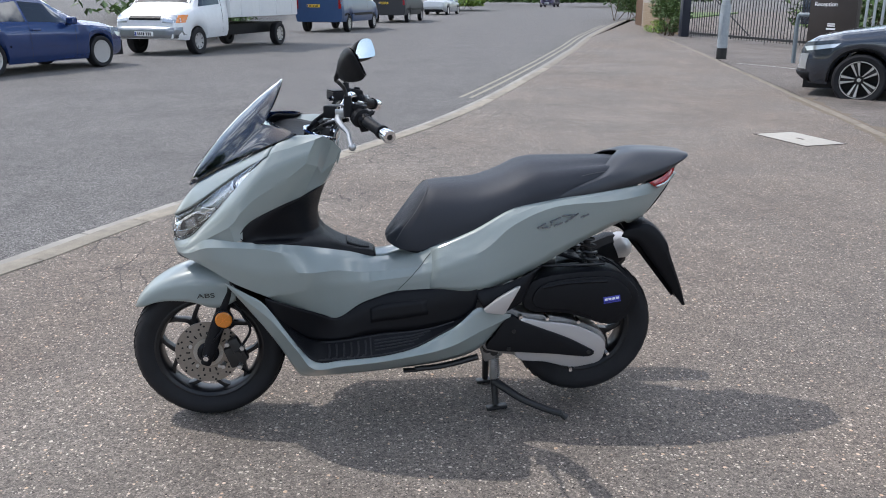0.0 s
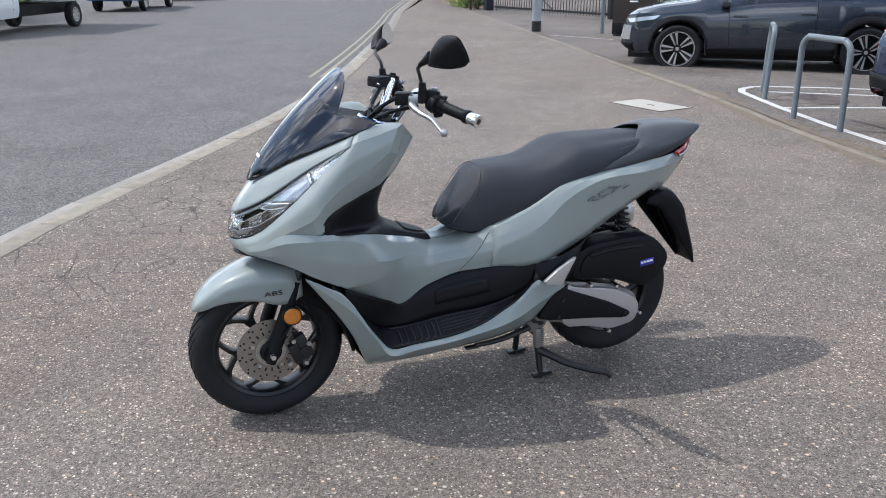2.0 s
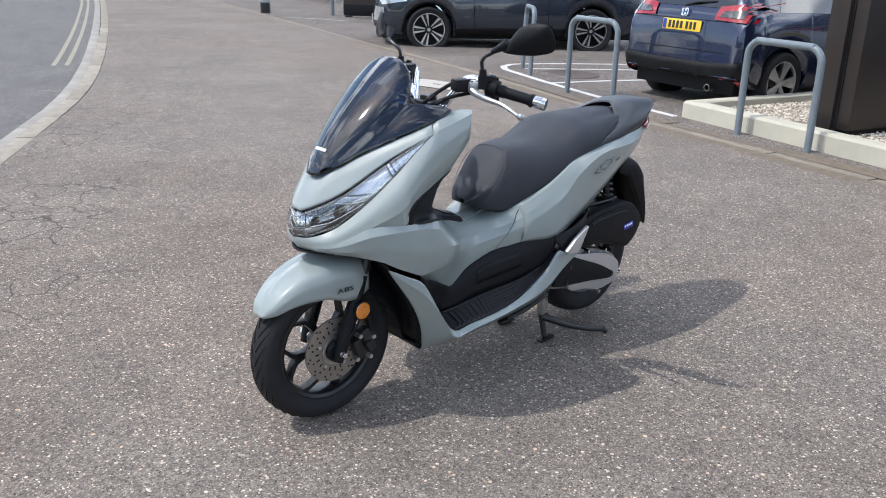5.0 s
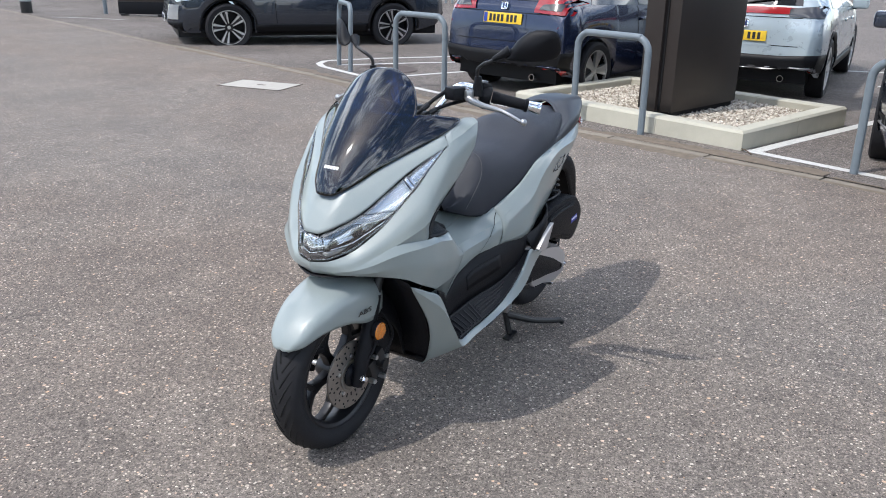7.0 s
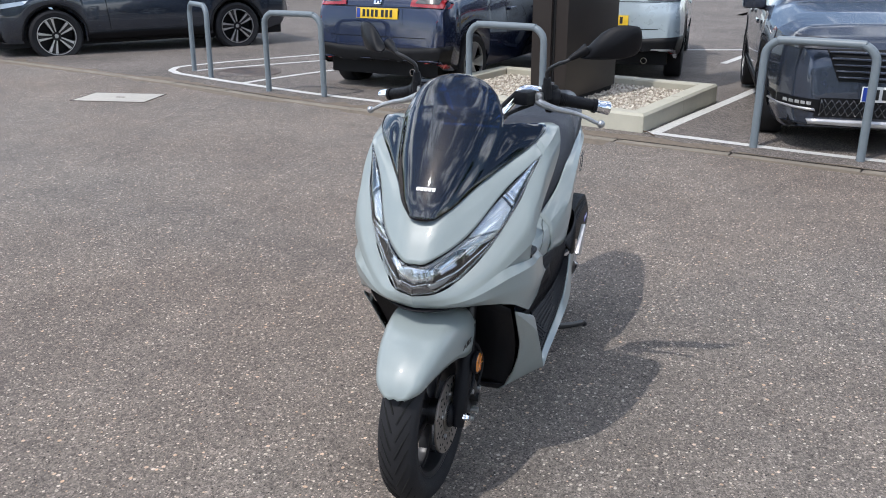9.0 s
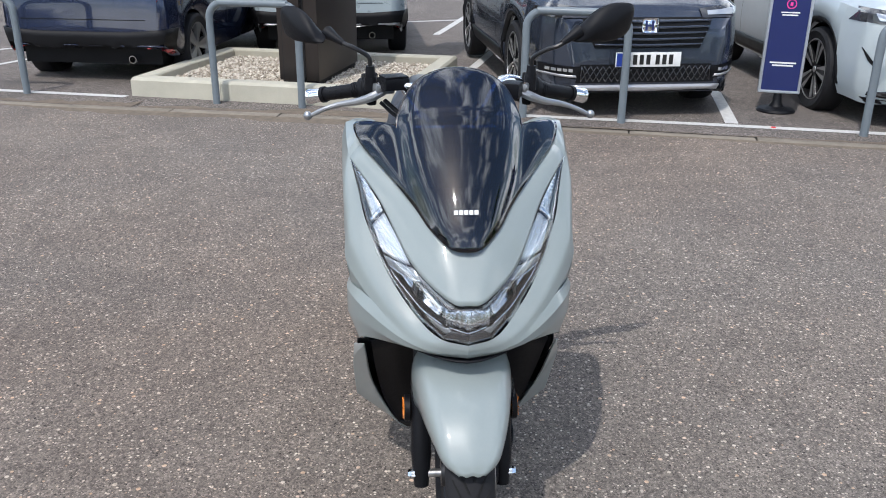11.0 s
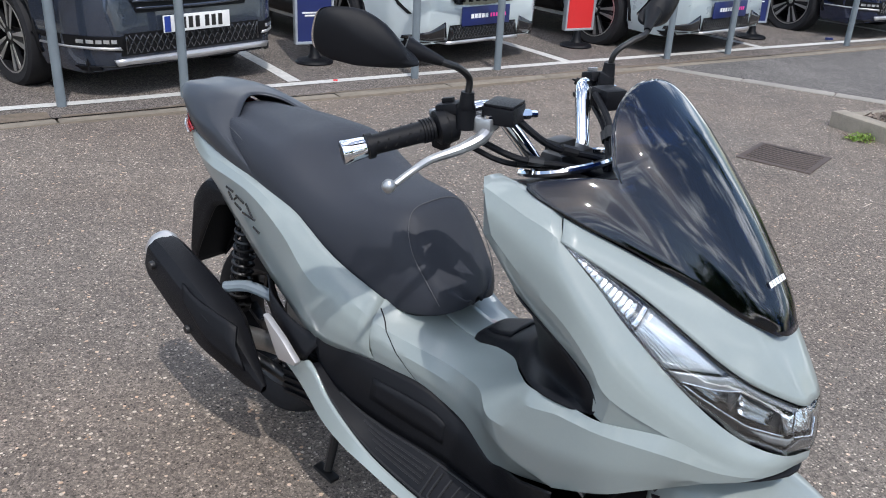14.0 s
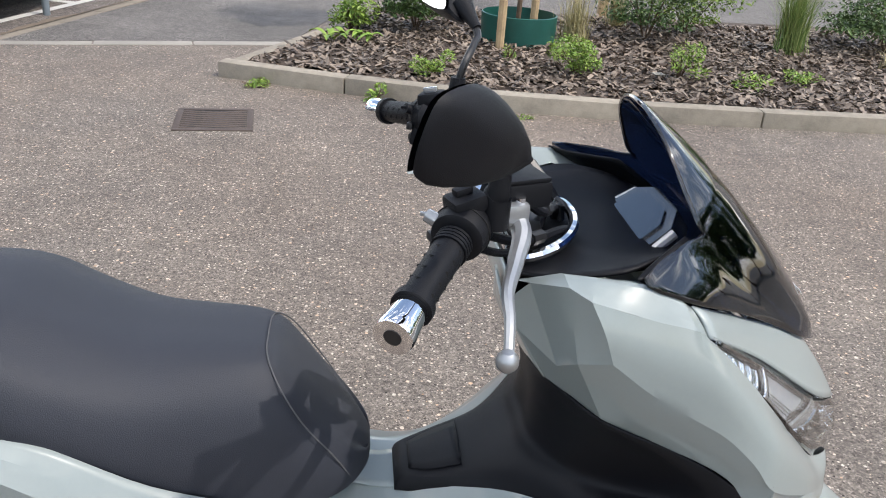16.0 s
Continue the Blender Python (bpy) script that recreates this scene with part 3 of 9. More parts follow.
def stones(parent, line, step, width, z0, z1, mat, name, near, side=1, gap=0.008):
    """Kerb stones end to end along a line, each an object of its own where near() holds; the rest is one part."""
    pts = resample(line, step)
    rest = []
    for i, (a, b) in enumerate(zip(pts, pts[1:])):
        mid = (a + b) / 2
        t = (b - a).normalized()
        wob = 0.004 * math.sin(i * 12.9)
        at = mid + Vector((-t.y, t.x, 0)) * (side * width / 2 + wob)
        bm = box(((b - a).length - gap, width, z1 - z0), (0, 0, 0), 0.012)
        m = Matrix.Translation((at.x, at.y, (z0 + z1) / 2 + 0.003 * math.sin(i * 7.3))) @ Matrix.Rotation(math.atan2(t.y, t.x) + 0.006 * math.sin(i * 3.1), 4, 'Z')
        if near(mid):
            ob = part(name, bm, mat, parent)
            ob.matrix_local = m
        else:
            rest.append(moved(bm, m))
    if rest:
        r = part("far_" + name + "s", merge(*rest), mat, parent)
        r["kind"] = "stuff"


road_kerb = thing("kerb_road", "worn concrete kerb stones along the road", "kerb", kind="structure")
stones(road_kerb, kerb_line, 0.9, 0.15, -0.2, 0.006, KERB_OLD, "kerb_stone", lambda p: -14 < p.y < 2.5)
gutter = thing("kerb_channel", "flush concrete channel stones beside the road kerb", "kerb", kind="structure")
stones(gutter, offset_line([p for p in kerb_line if p.y < 2.6], 0.155), 0.9, 0.14, -0.2, -0.028, CONCRETE, "channel_stone", lambda p: -14 < p.y)
edging = thing("kerb_edging", "flush concrete edging stones between pavement and car park", "kerb", kind="structure")
stones(edging, [p for p in edge_line if p.y < 18.0], 0.9, 0.115, -0.15, 0.003, EDGE_OLD, "edging_stone", lambda p: -14 < p.y < 6)
cross_edging = thing("kerb_crossing", "pale flush edging stones across the pavement", "kerb", kind="structure")
stones(cross_edging, [Vector((-2.1, 5.2, 0)), Vector((0.1, 5.75, 0))], 0.72, 0.13, -0.15, 0.005, CONCRETE, "edging_stone", lambda p: True)
patch_beyond = solid("pavement_beyond", slab([(-2.05, 5.35), (0.0, 5.88), (1.4, 12.0), (2.0, 18.5), (1.2, 18.6), (-0.9, 9.6)], 0.0, 0.004), PATCH_TAR, "patched pale grey tarmac strip past the edging", "pavement", kind="structure")

# dry dirt gathered along the edging, with a ragged outer edge
dirt_rng = random.Random(12)
for d0, reach, lo, hi in ((0.117, 0.26, -9.0, -2.4), (0.117, 0.20, -2.4, 0.6), (0.117, 0.10, 0.6, 11.0), (-0.004, -0.16, -9.0, -0.3), (-0.004, -0.07, -0.3, 11.0)):
    line = resample([p for p in edge_line if lo - 1 < p.y < hi + 1], 0.06)
    inner, outer = [], []
    v = 0.5
    for a, b in zip(line, line[1:]):
        if not lo < a.y < hi:
            continue
        t = (b - a).normalized()
        nrm = Vector((-t.y, t.x, 0))
        v = max(0.15, min(1.0, v + dirt_rng.uniform(-0.22, 0.22)))
        base = a + nrm * d0
        out = a + nrm * (d0 + reach * v)
        inner.append((base.x, base.y, 0.0025))
        outer.append((out.x, out.y, 0.0010))
    solid("dirt_strip", grid_of([inner, outer]), DUST, "dry brown dirt gathered along the edging stones", "dirt", "strips of dirt", "structure")

# worn double yellow lines beside the channel
for k, d in enumerate((0.42, 0.58)):
    solid("yellow_line", ribbon(resample([p for p in kerb_line if -40 < p.y < -9], 0.5), d, d + 0.06, -0.031, -0.031), YELLOW_PAINT, "faded yellow line painted along the road edge", "road marking", "double yellow lines", "structure")


def stripe(pts, w, lift=0.004, label="worn white painted parking bay line", closed=False):
    line = [Vector((x, y, 0)) for x, y in pts]
    line = resample(line, 0.15) + [line[-1]]
    a, b = offset_line(line, -w / 2), offset_line(line, w / 2)
    bm = grid_of([[(p.x, p.y, cp_z(p.x, p.y) + lift) for p in r] for r in (a, b)])
    return solid("bay_line", bm, WHITE_PAINT, label, "road marking", "white lines of the car park", "structure")


stripe([(-5.35, -6.0), (-4.98, -4.95), (-4.62, -3.75), (-4.36, -2.6)], 0.09)
stripe([(-5.35, -6.0), (-5.55, -6.25), (-5.85, -6.38), (-6.6, -6.1), (-7.9, -5.4)], 0.09)
stripe([(-5.6, -5.95), (-6.6, -5.4), (-7.4, -4.9)], 0.08)
stripe([(-4.95, -4.8), (-5.9, -4.55), (-7.2, -4.1)], 0.08)
stripe([(-3.86, -0.1), (-3.57, 1.0), (-3.33, 2.15), (-3.05, 3.3), (-2.62, 5.0), (-2.1, 6.95), (-1.3, 9.9), (-0.4, 13)], 0.095)
stripe([(-3.84, -0.04), (-7.4, 0.85)], 0.10)
stripe([(-3.36, 2.35), (-4.3, 2.58), (-6.5, 3.1), (-8.4, 3.55)], 0.10)
stripe([(-2.68, 4.75), (-3.7, 5.0), (-6.0, 5.6), (-7.8, 6.0)], 0.10)
stripe([(-2.06, 7.1), (-3.0, 7.35), (-5.5, 8.0), (-7.2, 8.4)], 0.10)
stripe([(-1.42, 9.5), (-2.4, 9.75), (-5.0, 10.4)], 0.10)
stripe([(-9.4, -13.9), (-8.0, -12.2)], 0.09)
stripe([(-9.9, -13.2), (-8.4, -11.3)], 0.09)
stripe([(-10.3, -14.9), (-9.0, -12.9), (-10.6, -12.2)], 0.09)
stripe([(-8.05, -13.7), (-7.3, -15.2)], 0.05)
stripe([(-10.0, -1.8), (-11.5, 2.6)], 0.10)
stripe([(-9.0, 0.2), (-12.8, 1.1)], 0.10)
stripe([(-9.5, -2.2), (-13.4, -1.2)], 0.10)

# inspection cover in the pavement
cover = thing("inspection_cover", "pale concrete-filled inspection cover flush in the pavement", "manhole cover", pose(-3.69, -5.46, 0, 0, 0, 12), kind="structure")
part("cover_frame", merge(box((0.50, 0.012, 0.02), (0, 0.40, -0.004)), box((0.50, 0.012, 0.02), (0, -0.40, -0.004)), box((0.012, 0.80, 0.02), (0.244, 0, -0.004)), box((0.012, 0.80, 0.02), (-0.244, 0, -0.004))), CAST_IRON, cover)
part("cover_plate", box((0.475, 0.78, 0.02), (0, 0, -0.005), 0.002), PLATE_CONC, cover)
part("lifting_slot", box((0.03, 0.10, 0.004), (0, 0.02, 0.0055)), CAST_IRON, cover, "dark recessed lifting slot")
round_cover = solid("manhole_cover", moved(lathe([(0.0, 0.0), (0.36, 0.0), (0.37, 0.004), (0.40, 0.005), (0.41, 0.0), (0.41, -0.02), (0.0, -0.02)], 40, 'z', closed=False), Matrix.Translation((-5.75, -5.25, cp_z(-5.75, -5.25) + 0.003))), CAST_IRON, "round rusty iron manhole cover in the car park", "manhole cover", kind="structure")

# drain grate
grate = thing("drain_grate", "brown cast iron drain grate set in the pavement", "drain grate", pose(-0.205, 3.635, 0, 0, 0, 7), kind="structure")
part("grate_frame", merge(*[box((0.43, 0.035, 0.03), (0, s * 0.197, -0.008), 0.004) for s in (-1, 1)], *[box((0.035, 0.36, 0.03), (s * 0.197, 0, -0.008), 0.004) for s in (-1, 1)]), CAST_IRON, grate)
# no hollow here: the pit's shade is the near-black colour of a plate
part("pit_shade_plate", box((0.37, 0.37, 0.004), (0, 0, 0.001)), surface("pit_shade", (0.004, 0.004, 0.004), 0.95), grate, "near-black plate standing for the shaded pit under the bars")
for i in range(9):
    yy = -0.158 + i * 0.0395
    b = tube([(-0.18, yy, 0.004), (0.0, yy - 0.022, 0.004), (0.18, yy, 0.004)], 0.0105, 6, 6)
    bmesh.ops.scale(b, vec=(1, 1, 0.6), verts=b.verts)
    part("grate_bar", b, CAST_IRON, grate)

# ---- cycle hoops ----


def hoop(a, b, h=0.82, lean=(0, 0)):
    a, b = Vector((*a, cp_z(*a) if a[0] < -2 else 0)), Vector((*b, cp_z(*b) if b[0] < -2 else 0))
    u = (b - a).normalized()
    tp = Vector((lean[0], lean[1], h))
    r = 0.13
    pts = [a - Vector((0, 0, 0.03)), a + tp * 0.5, a + tp * (1 - r / h * 1.3)]
    for k in range(1, 6):
        ang = math.pi / 2 * k / 6
        pts.append(a + tp - Vector((0, 0, r)) + u * (r - r * math.cos(ang)) + Vector((0, 0, r * math.sin(ang))))
    pts += [a + tp + u * r, b + tp - u * r]
    for k in range(5, 0, -1):
        ang = math.pi / 2 * k / 6
        pts.append(b + tp - Vector((0, 0, r)) - u * (r - r * math.cos(ang)) + Vector((0, 0, r * math.sin(ang))))
    pts += [b + tp * (1 - r / h * 1.3), b + tp * 0.5, b - Vector((0, 0, 0.03))]
    return solid("cycle_hoop", tube(pts, 0.03, 14, 2), GALV, "grey painted tubular steel hoop barrier in the tarmac", "bollard hoop", "hoops along the car park edge")


hoop((-5.62, -5.95), (-5.2, -5.4), lean=(-0.05, -0.02))
hoop((-4.59, -4.22), (-4.50, -3.50))
hoop((-4.08, -1.76), (-3.92, -1.03))
hoop((-3.59, 0.75), (-3.39, 1.49))
hoop((-2.97, 3.19), (-2.83, 3.98))
hoop((-2.30, 5.70), (-2.10, 6.45))
hoop((-1.63, 8.10), (-1.44, 8.85))

# ---- gravel bed with the tall sign ----
BL, BR, BB, BA = Vector((-4.40, -2.56, 0)), Vector((-3.82, -0.13, 0)), Vector((-5.66, 0.33, 0)), Vector((-6.22, -2.10, 0))
gravel_bed = thing("gravel_bed_kerb", "low pale cast stone kerb round a gravel bed", "planter kerb")


def wall_run(p, q, n, w=0.15, h0=-0.12, h1=0.152):
    t = (q - p).normalized()
    L = (q - p).length / n
    for i in range(n):
        c = p + t * (L * (i + 0.5))
        prof = [(-w / 2, h0), (-w / 2, h1 - 0.022), (-w / 2 + 0.018, h1), (w / 2 - 0.012, h1), (w / 2, h1 - 0.012), (w / 2, h0)]
        bm = bmesh.new()
        # the ends of a run are mitred
        ra = [bm.verts.new((-L / 2 + 0.002 + (y + w / 2 if i == 0 else 0), y, z)) for y, z in prof]
        rb = [bm.verts.new((L / 2 - 0.002 - (y + w / 2 if i == n - 1 else 0), y, z)) for y, z in prof]
        bm.faces.new(ra)
        bm.faces.new(rb)
        for j in range(6):
            bm.faces.new((ra[j], ra[(j + 1) % 6], rb[(j + 1) % 6], rb[j]))
        ob = part("kerb_block", bm, BOX_STONE, gravel_bed)
        ob.matrix_local = Matrix.Translation((c.x, c.y, 0.002 * (i % 2))) @ Matrix.Rotation(math.atan2(t.y, t.x), 4, 'Z') @ Matrix.Translation((0, w / 2, 0))


wall_run(BL, BR, 3)
wall_run(BR, BB, 2)
wall_run(BB, BA, 3)
wall_run(BA, BL, 2)
rng = random.Random(4)


def bilinear(u, v):
    return BL.lerp(BR, u).lerp(BA.lerp(BB, u), v)


base_bm = slab([tuple(bilinear(u, v)[:2]) for u, v in ((0.06, 0.06), (0.94, 0.06), (0.94, 0.94), (0.06, 0.94))], 0.0, 0.065)
gbed = solid("gravel_base", base_bm, GRAVEL, "bed of small pale stones inside the kerb", "gravel", kind="structure")
vs, fs = [], []
for k in range(9000):
    u, v = rng.uniform(0.065, 0.935), rng.uniform(0.085, 0.915)
    c = bilinear(u, v)
    r = rng.uniform(0.010, 0.021)
    z = 0.066 + rng.uniform(0, 0.024)
    a = rng.uniform(0, 6.28)
    sx, sy, sz = r * rng.uniform(0.8, 1.4), r * rng.uniform(0.6, 1.0), r * rng.uniform(0.5, 0.9)
    n0 = len(vs)
    for ox, oy, oz in ((1, 0, 0), (-1, 0, 0), (0, 1, 0), (0, -1, 0), (0.2, 0.1, 1), (-0.1, 0, -1)):
        vs.append((c.x + ox * sx * math.cos(a) - oy * sy * math.sin(a), c.y + ox * sx * math.sin(a) + oy * sy * math.cos(a), z + oz * sz))
    fs += [(n0 + i, n0 + j, n0 + k2) for i, j, k2 in ((0, 2, 4), (2, 1, 4), (1, 3, 4), (3, 0, 4), (2, 0, 5), (1, 2, 5), (3, 1, 5), (0, 3, 5))]
gm = bpy.data.meshes.new("gravel")
gm.from_pydata(vs, [], fs)
gm.materials.append(STONE_CHIP)
tagged(new("gravel", gm), "loose small pale beige and white gravel stones", "gravel", kind="stuff")

totem = thing("sign_totem", "tall dark bronze panelled sign totem standing in gravel", "sign", pose(-4.93, -0.95, 0.07, 0, 0, 166.5))
part("totem_body", box((1.12, 0.36, 4.4), (0, 0.02, 2.26), 0.006), DARK_METAL, totem)
part("totem_plinth", box((1.06, 0.32, 0.16), (0, 0.02, 0.0)), BLK_PLASTIC, totem, "black recessed plinth")
part("totem_edge", box((0.05, 0.16, 4.4), (-0.585, 0.06, 2.26), 0.004), DARK_METAL, totem)
part("totem_joint", box((0.03, 0.20, 4.4), (-0.556, 0.06, 2.25)), BLACK_STEEL, totem)

# ---- cars ----
from mathutils.bvhtree import BVHTree


def tab(x, pts):
    return float(np.interp(x, [p[0] for p in pts], [p[1] for p in pts]))


def shell(L, W, top, belt, low, plan, wheels, wr, sill=0.26, roof_w=0.70, n=110):
    """A car's outer skin: sections along x (rear at 0), each running from the sill over the flank and roof.
    top: height of the middle line; belt: height of the waist; plan: half width as a share; wheels: x of the axles."""
    xs = sorted(set([L * (0.5 - 0.5 * math.cos(math.pi * i / n)) for i in range(n + 1)] + [w + wr * 1.12 * math.cos(math.pi * k / 12) for w in wheels for k in range(13)]))
    rows = []
    for x in xs:
        hw = W / 2 * tab(x, plan)
        zt = tab(x, top)
        zb = min(tab(x, belt), zt - 0.02)
        zl = tab(x, low)
        for w in wheels:
            d = abs(x - w)
            ra = wr * 1.12
            if d < ra:
                zl = max(zl, wr + math.sqrt(ra * ra - d * d) * 0.98)
        zl = min(zl, zb - 0.05)
        cab = max(0.0, min(1.0, (zt - zb) / 0.35))
        rw = hw * (0.93 * (1 - cab) + roof_w * cab)
        zr = zt - 0.035 - 0.05 * cab
        pts = [(x, hw * 0.93, zl), (x, hw * 0.985, zl + (zb - zl) * 0.18), (x, hw, zl + (zb - zl) * 0.45), (x, hw * 0.995, zl + (zb - zl) * 0.7), (x, hw * 0.965, zb)]
        for k in range(1, 6):
            s = k / 5
            pts.append((x, hw * 0.965 + (rw - hw * 0.965) * s, zb + (zr - zb) * s))
        pts += [(x, rw * 0.88, zr + (zt - zr) * 0.6), (x, rw * 0.6, zt - 0.006), (x, rw * 0.3, zt), (x, 0, zt)]
        rows.append(pts)
    full = [r + [(p[0], -p[1], p[2]) for p in reversed(r[:-1])] for r in rows]
    bm = grid_of(full)
    bm.verts.ensure_lookup_table()
    for row in (full[0], full[-1]):
        vs = []
        for p in row:
            v = min(bm.verts, key=lambda q: (q.co - Vector(p)).length_squared)
            if v not in vs:
                vs.append(v)
        try:
            bm.faces.new(vs)
        except ValueError:
            pass
    return bm


class Skin:
    """Lays panels on a shell."""

    def __init__(self, bm):
        self.tree = BVHTree.FromBMesh(bm)

    def panel(self, lower, upper, axis, lift=0.004, nu=14, nv=6, deep=0.0):
        """A panel between two edges, given in the two coordinates across axis, laid on the skin from outside."""
        sign = 1 if axis[1] == '+' else -1
        rows = []
        for j in range(nv + 1):
            row = []
            for i in range(nu + 1):
                s = i / nu
                a = [np.interp(s, np.linspace(0, 1, len(lower)), [p[c] for p in lower]) for c in (0, 1)]
                b = [np.interp(s, np.linspace(0, 1, len(upper)), [p[c] for p in upper]) for c in (0, 1)]
                u, v = (a[k] + (b[k] - a[k]) * j / nv for k in (0, 1))
                if axis[0] == 'x':
                    o, d = Vector((sign * 9, u, v)), Vector((-sign, 0, 0))
                elif axis[0] == 'y':
                    o, d = Vector((u, sign * 5, v)), Vector((0, -sign, 0))
                else:
                    o, d = Vector((u, v, 5)), Vector((0, 0, -1))
                hit, nrm, _, _ = self.tree.ray_cast(o, d)
                if hit is None:
                    hit, nrm, _, _ = self.tree.find_nearest(o + d * (9 - (2.0 if axis[0] == 'x' else 0.8)))
                if nrm.dot(d) > 0:
                    nrm = -nrm
                row.append(hit + (nrm * 0.4 - d * 0.6) * lift)
            rows.append(row)
        return grid_of(rows)


def wheel(parent, x, y, r, width, spokes, rim_mat, name="wheel", style=0, rim_r=0.72, dark=CAR_TRIM):
    s = 1 if y > 0 else -1
    rr = r * rim_r
    w = new(name)
    w.parent = parent
    w.location = (x, y, r)
    h = width / 2
    tyre = lathe([(rr, -h * 0.85), (r * 0.9, -h), (r * 0.975, -h * 0.86), (r, -h * 0.6), (r, h * 0.6), (r * 0.975, h * 0.86), (r * 0.9, h), (rr, h * 0.85), (rr * 0.97, h * 0.6), (rr * 0.97, -h * 0.6)], 40, 'y')
    part("tyre", tyre, RUBBER, w)
    well = lathe([(rr * 0.985, h * 0.6), (rr * 0.985, -h * 0.5), (0.02, -h * 0.5), (0.02, -h * 0.4), (rr * 0.93, -h * 0.4), (rr * 0.93, h * 0.62)], 32, 'y')
    bits = [moved(well, Matrix.Scale(s, 4, (0, 1, 0)))]
    part("brake_drum", bits[0], dark, w)
    face = []
    face.append(lathe([(rr * 1.0, s * h * 0.86), (rr * 1.0, s * h * 0.5), (rr * 0.93, s * h * 0.5), (rr * 0.94, s * h * 0.84)], 36, 'y'))
    face.append(lathe([(0.001, s * h * 0.72), (r * 0.13, s * h * 0.70), (r * 0.16, s * h * 0.6), (r * 0.16, s * h * 0.3), (0.001, s * h * 0.3)], 20, 'y', closed=False))
    for k in range(spokes):
        a = 2 * math.pi * k / spokes
        for da, w0, w1 in ((-0.16, 0.020, 0.030), (0.16, 0.020, 0.030)) if style else ((0, 0.030, 0.045),):
            prof = [(r * 0.10, -w0), (r * 0.10, w0), (rr * 0.97, w1 + rr * da), (rr * 0.97, -w1 + rr * da)]
            b = bmesh.new()
            f0 = [b.verts.new((px, s * h * (0.72 if i < 2 else 0.80), pz)) for i, (px, pz) in enumerate(prof)]
            f1 = [b.verts.new((px, s * h * 0.42, pz)) for px, pz in prof]
            b.faces.new(f0)
            b.faces.new(f1)
            for i in range(4):
                b.faces.new((f0[i], f0[(i + 1) % 4], f1[(i + 1) % 4], f1[i]))
            face.append(moved(b, Matrix.Rotation(-a, 4, 'Y')))
    part("rim", merge(*face), rim_mat, w)
    if rim_mat is RIM_BLACK:
        bright = [lathe([(rr * 1.005, s * h * 0.88), (rr * 1.005, s * h * 0.84), (rr * 0.965, s * h * 0.84), (rr * 0.965, s * h * 0.88)], 36, 'y')]
        for k in range(spokes):
            for da in (-0.16, 0.16):
                sg = 1 if da > 0 else -1
                tri = [(r * 0.17, sg * 0.010), (rr * 0.95, rr * da - sg * 0.014), (rr * 0.95, rr * da + sg * 0.024), (r * 0.17, sg * 0.024)]
                b = bmesh.new()
                up = [b.verts.new((px, s * h * (0.76 if i in (0, 3) else 0.835), pz)) for i, (px, pz) in enumerate(tri)]
                dn = [b.verts.new((px, s * h * 0.68, pz)) for px, pz in tri]
                b.faces.new(up)
                for i in range(4):
                    b.faces.new((up[i], up[(i + 1) % 4], dn[(i + 1) % 4], dn[i]))
                bright.append(moved(b, Matrix.Rotation(-2 * math.pi * k / spokes, 4, 'Y')))
        part("spoke_face", merge(*bright), ALLOY, w, "polished spoke faces")
        part("wheel_cap", lathe([(0.001, s * h * 0.76), (r * 0.07, s * h * 0.75), (r * 0.08, s * h * 0.70)], 16, 'y', closed=False), ALLOY, w)
    return w


def bars_plate(parent, m, mat, w=0.52, h=0.11, band=True, letters=7):
    """A number plate whose characters are plain bars."""
    pl = part("number_plate", moved(box((w, h, 0.008), (0, 0, 0), 0.002), m), mat, parent)
    if band:
        part("plate_band", moved(box((0.045, h - 0.01, 0.003), (-w / 2 + 0.03, 0, 0.0055)), m), PLATE_BLUE, pl)
    x = -w / 2 + 0.10
    for i in range(letters):
        part("plate_bar", moved(box((0.032, 0.074, 0.003), (x, 0, 0.0055)), m), BLACK_INK, pl)
        x += 0.053 if i != 3 else 0.075
    return pl


def badge(parent, m, s=0.09):
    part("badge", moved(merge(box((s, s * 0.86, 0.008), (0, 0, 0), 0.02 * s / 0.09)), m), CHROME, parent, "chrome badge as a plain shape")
    part("badge_mark", moved(merge(box((s * 0.13, s * 0.55, 0.004), (-s * 0.2, 0, 0.005)), box((s * 0.13, s * 0.55, 0.004), (s * 0.2, 0, 0.005)), box((s * 0.4, s * 0.12, 0.004), (0, 0, 0.005))), m), NAVY_BOARD, parent)


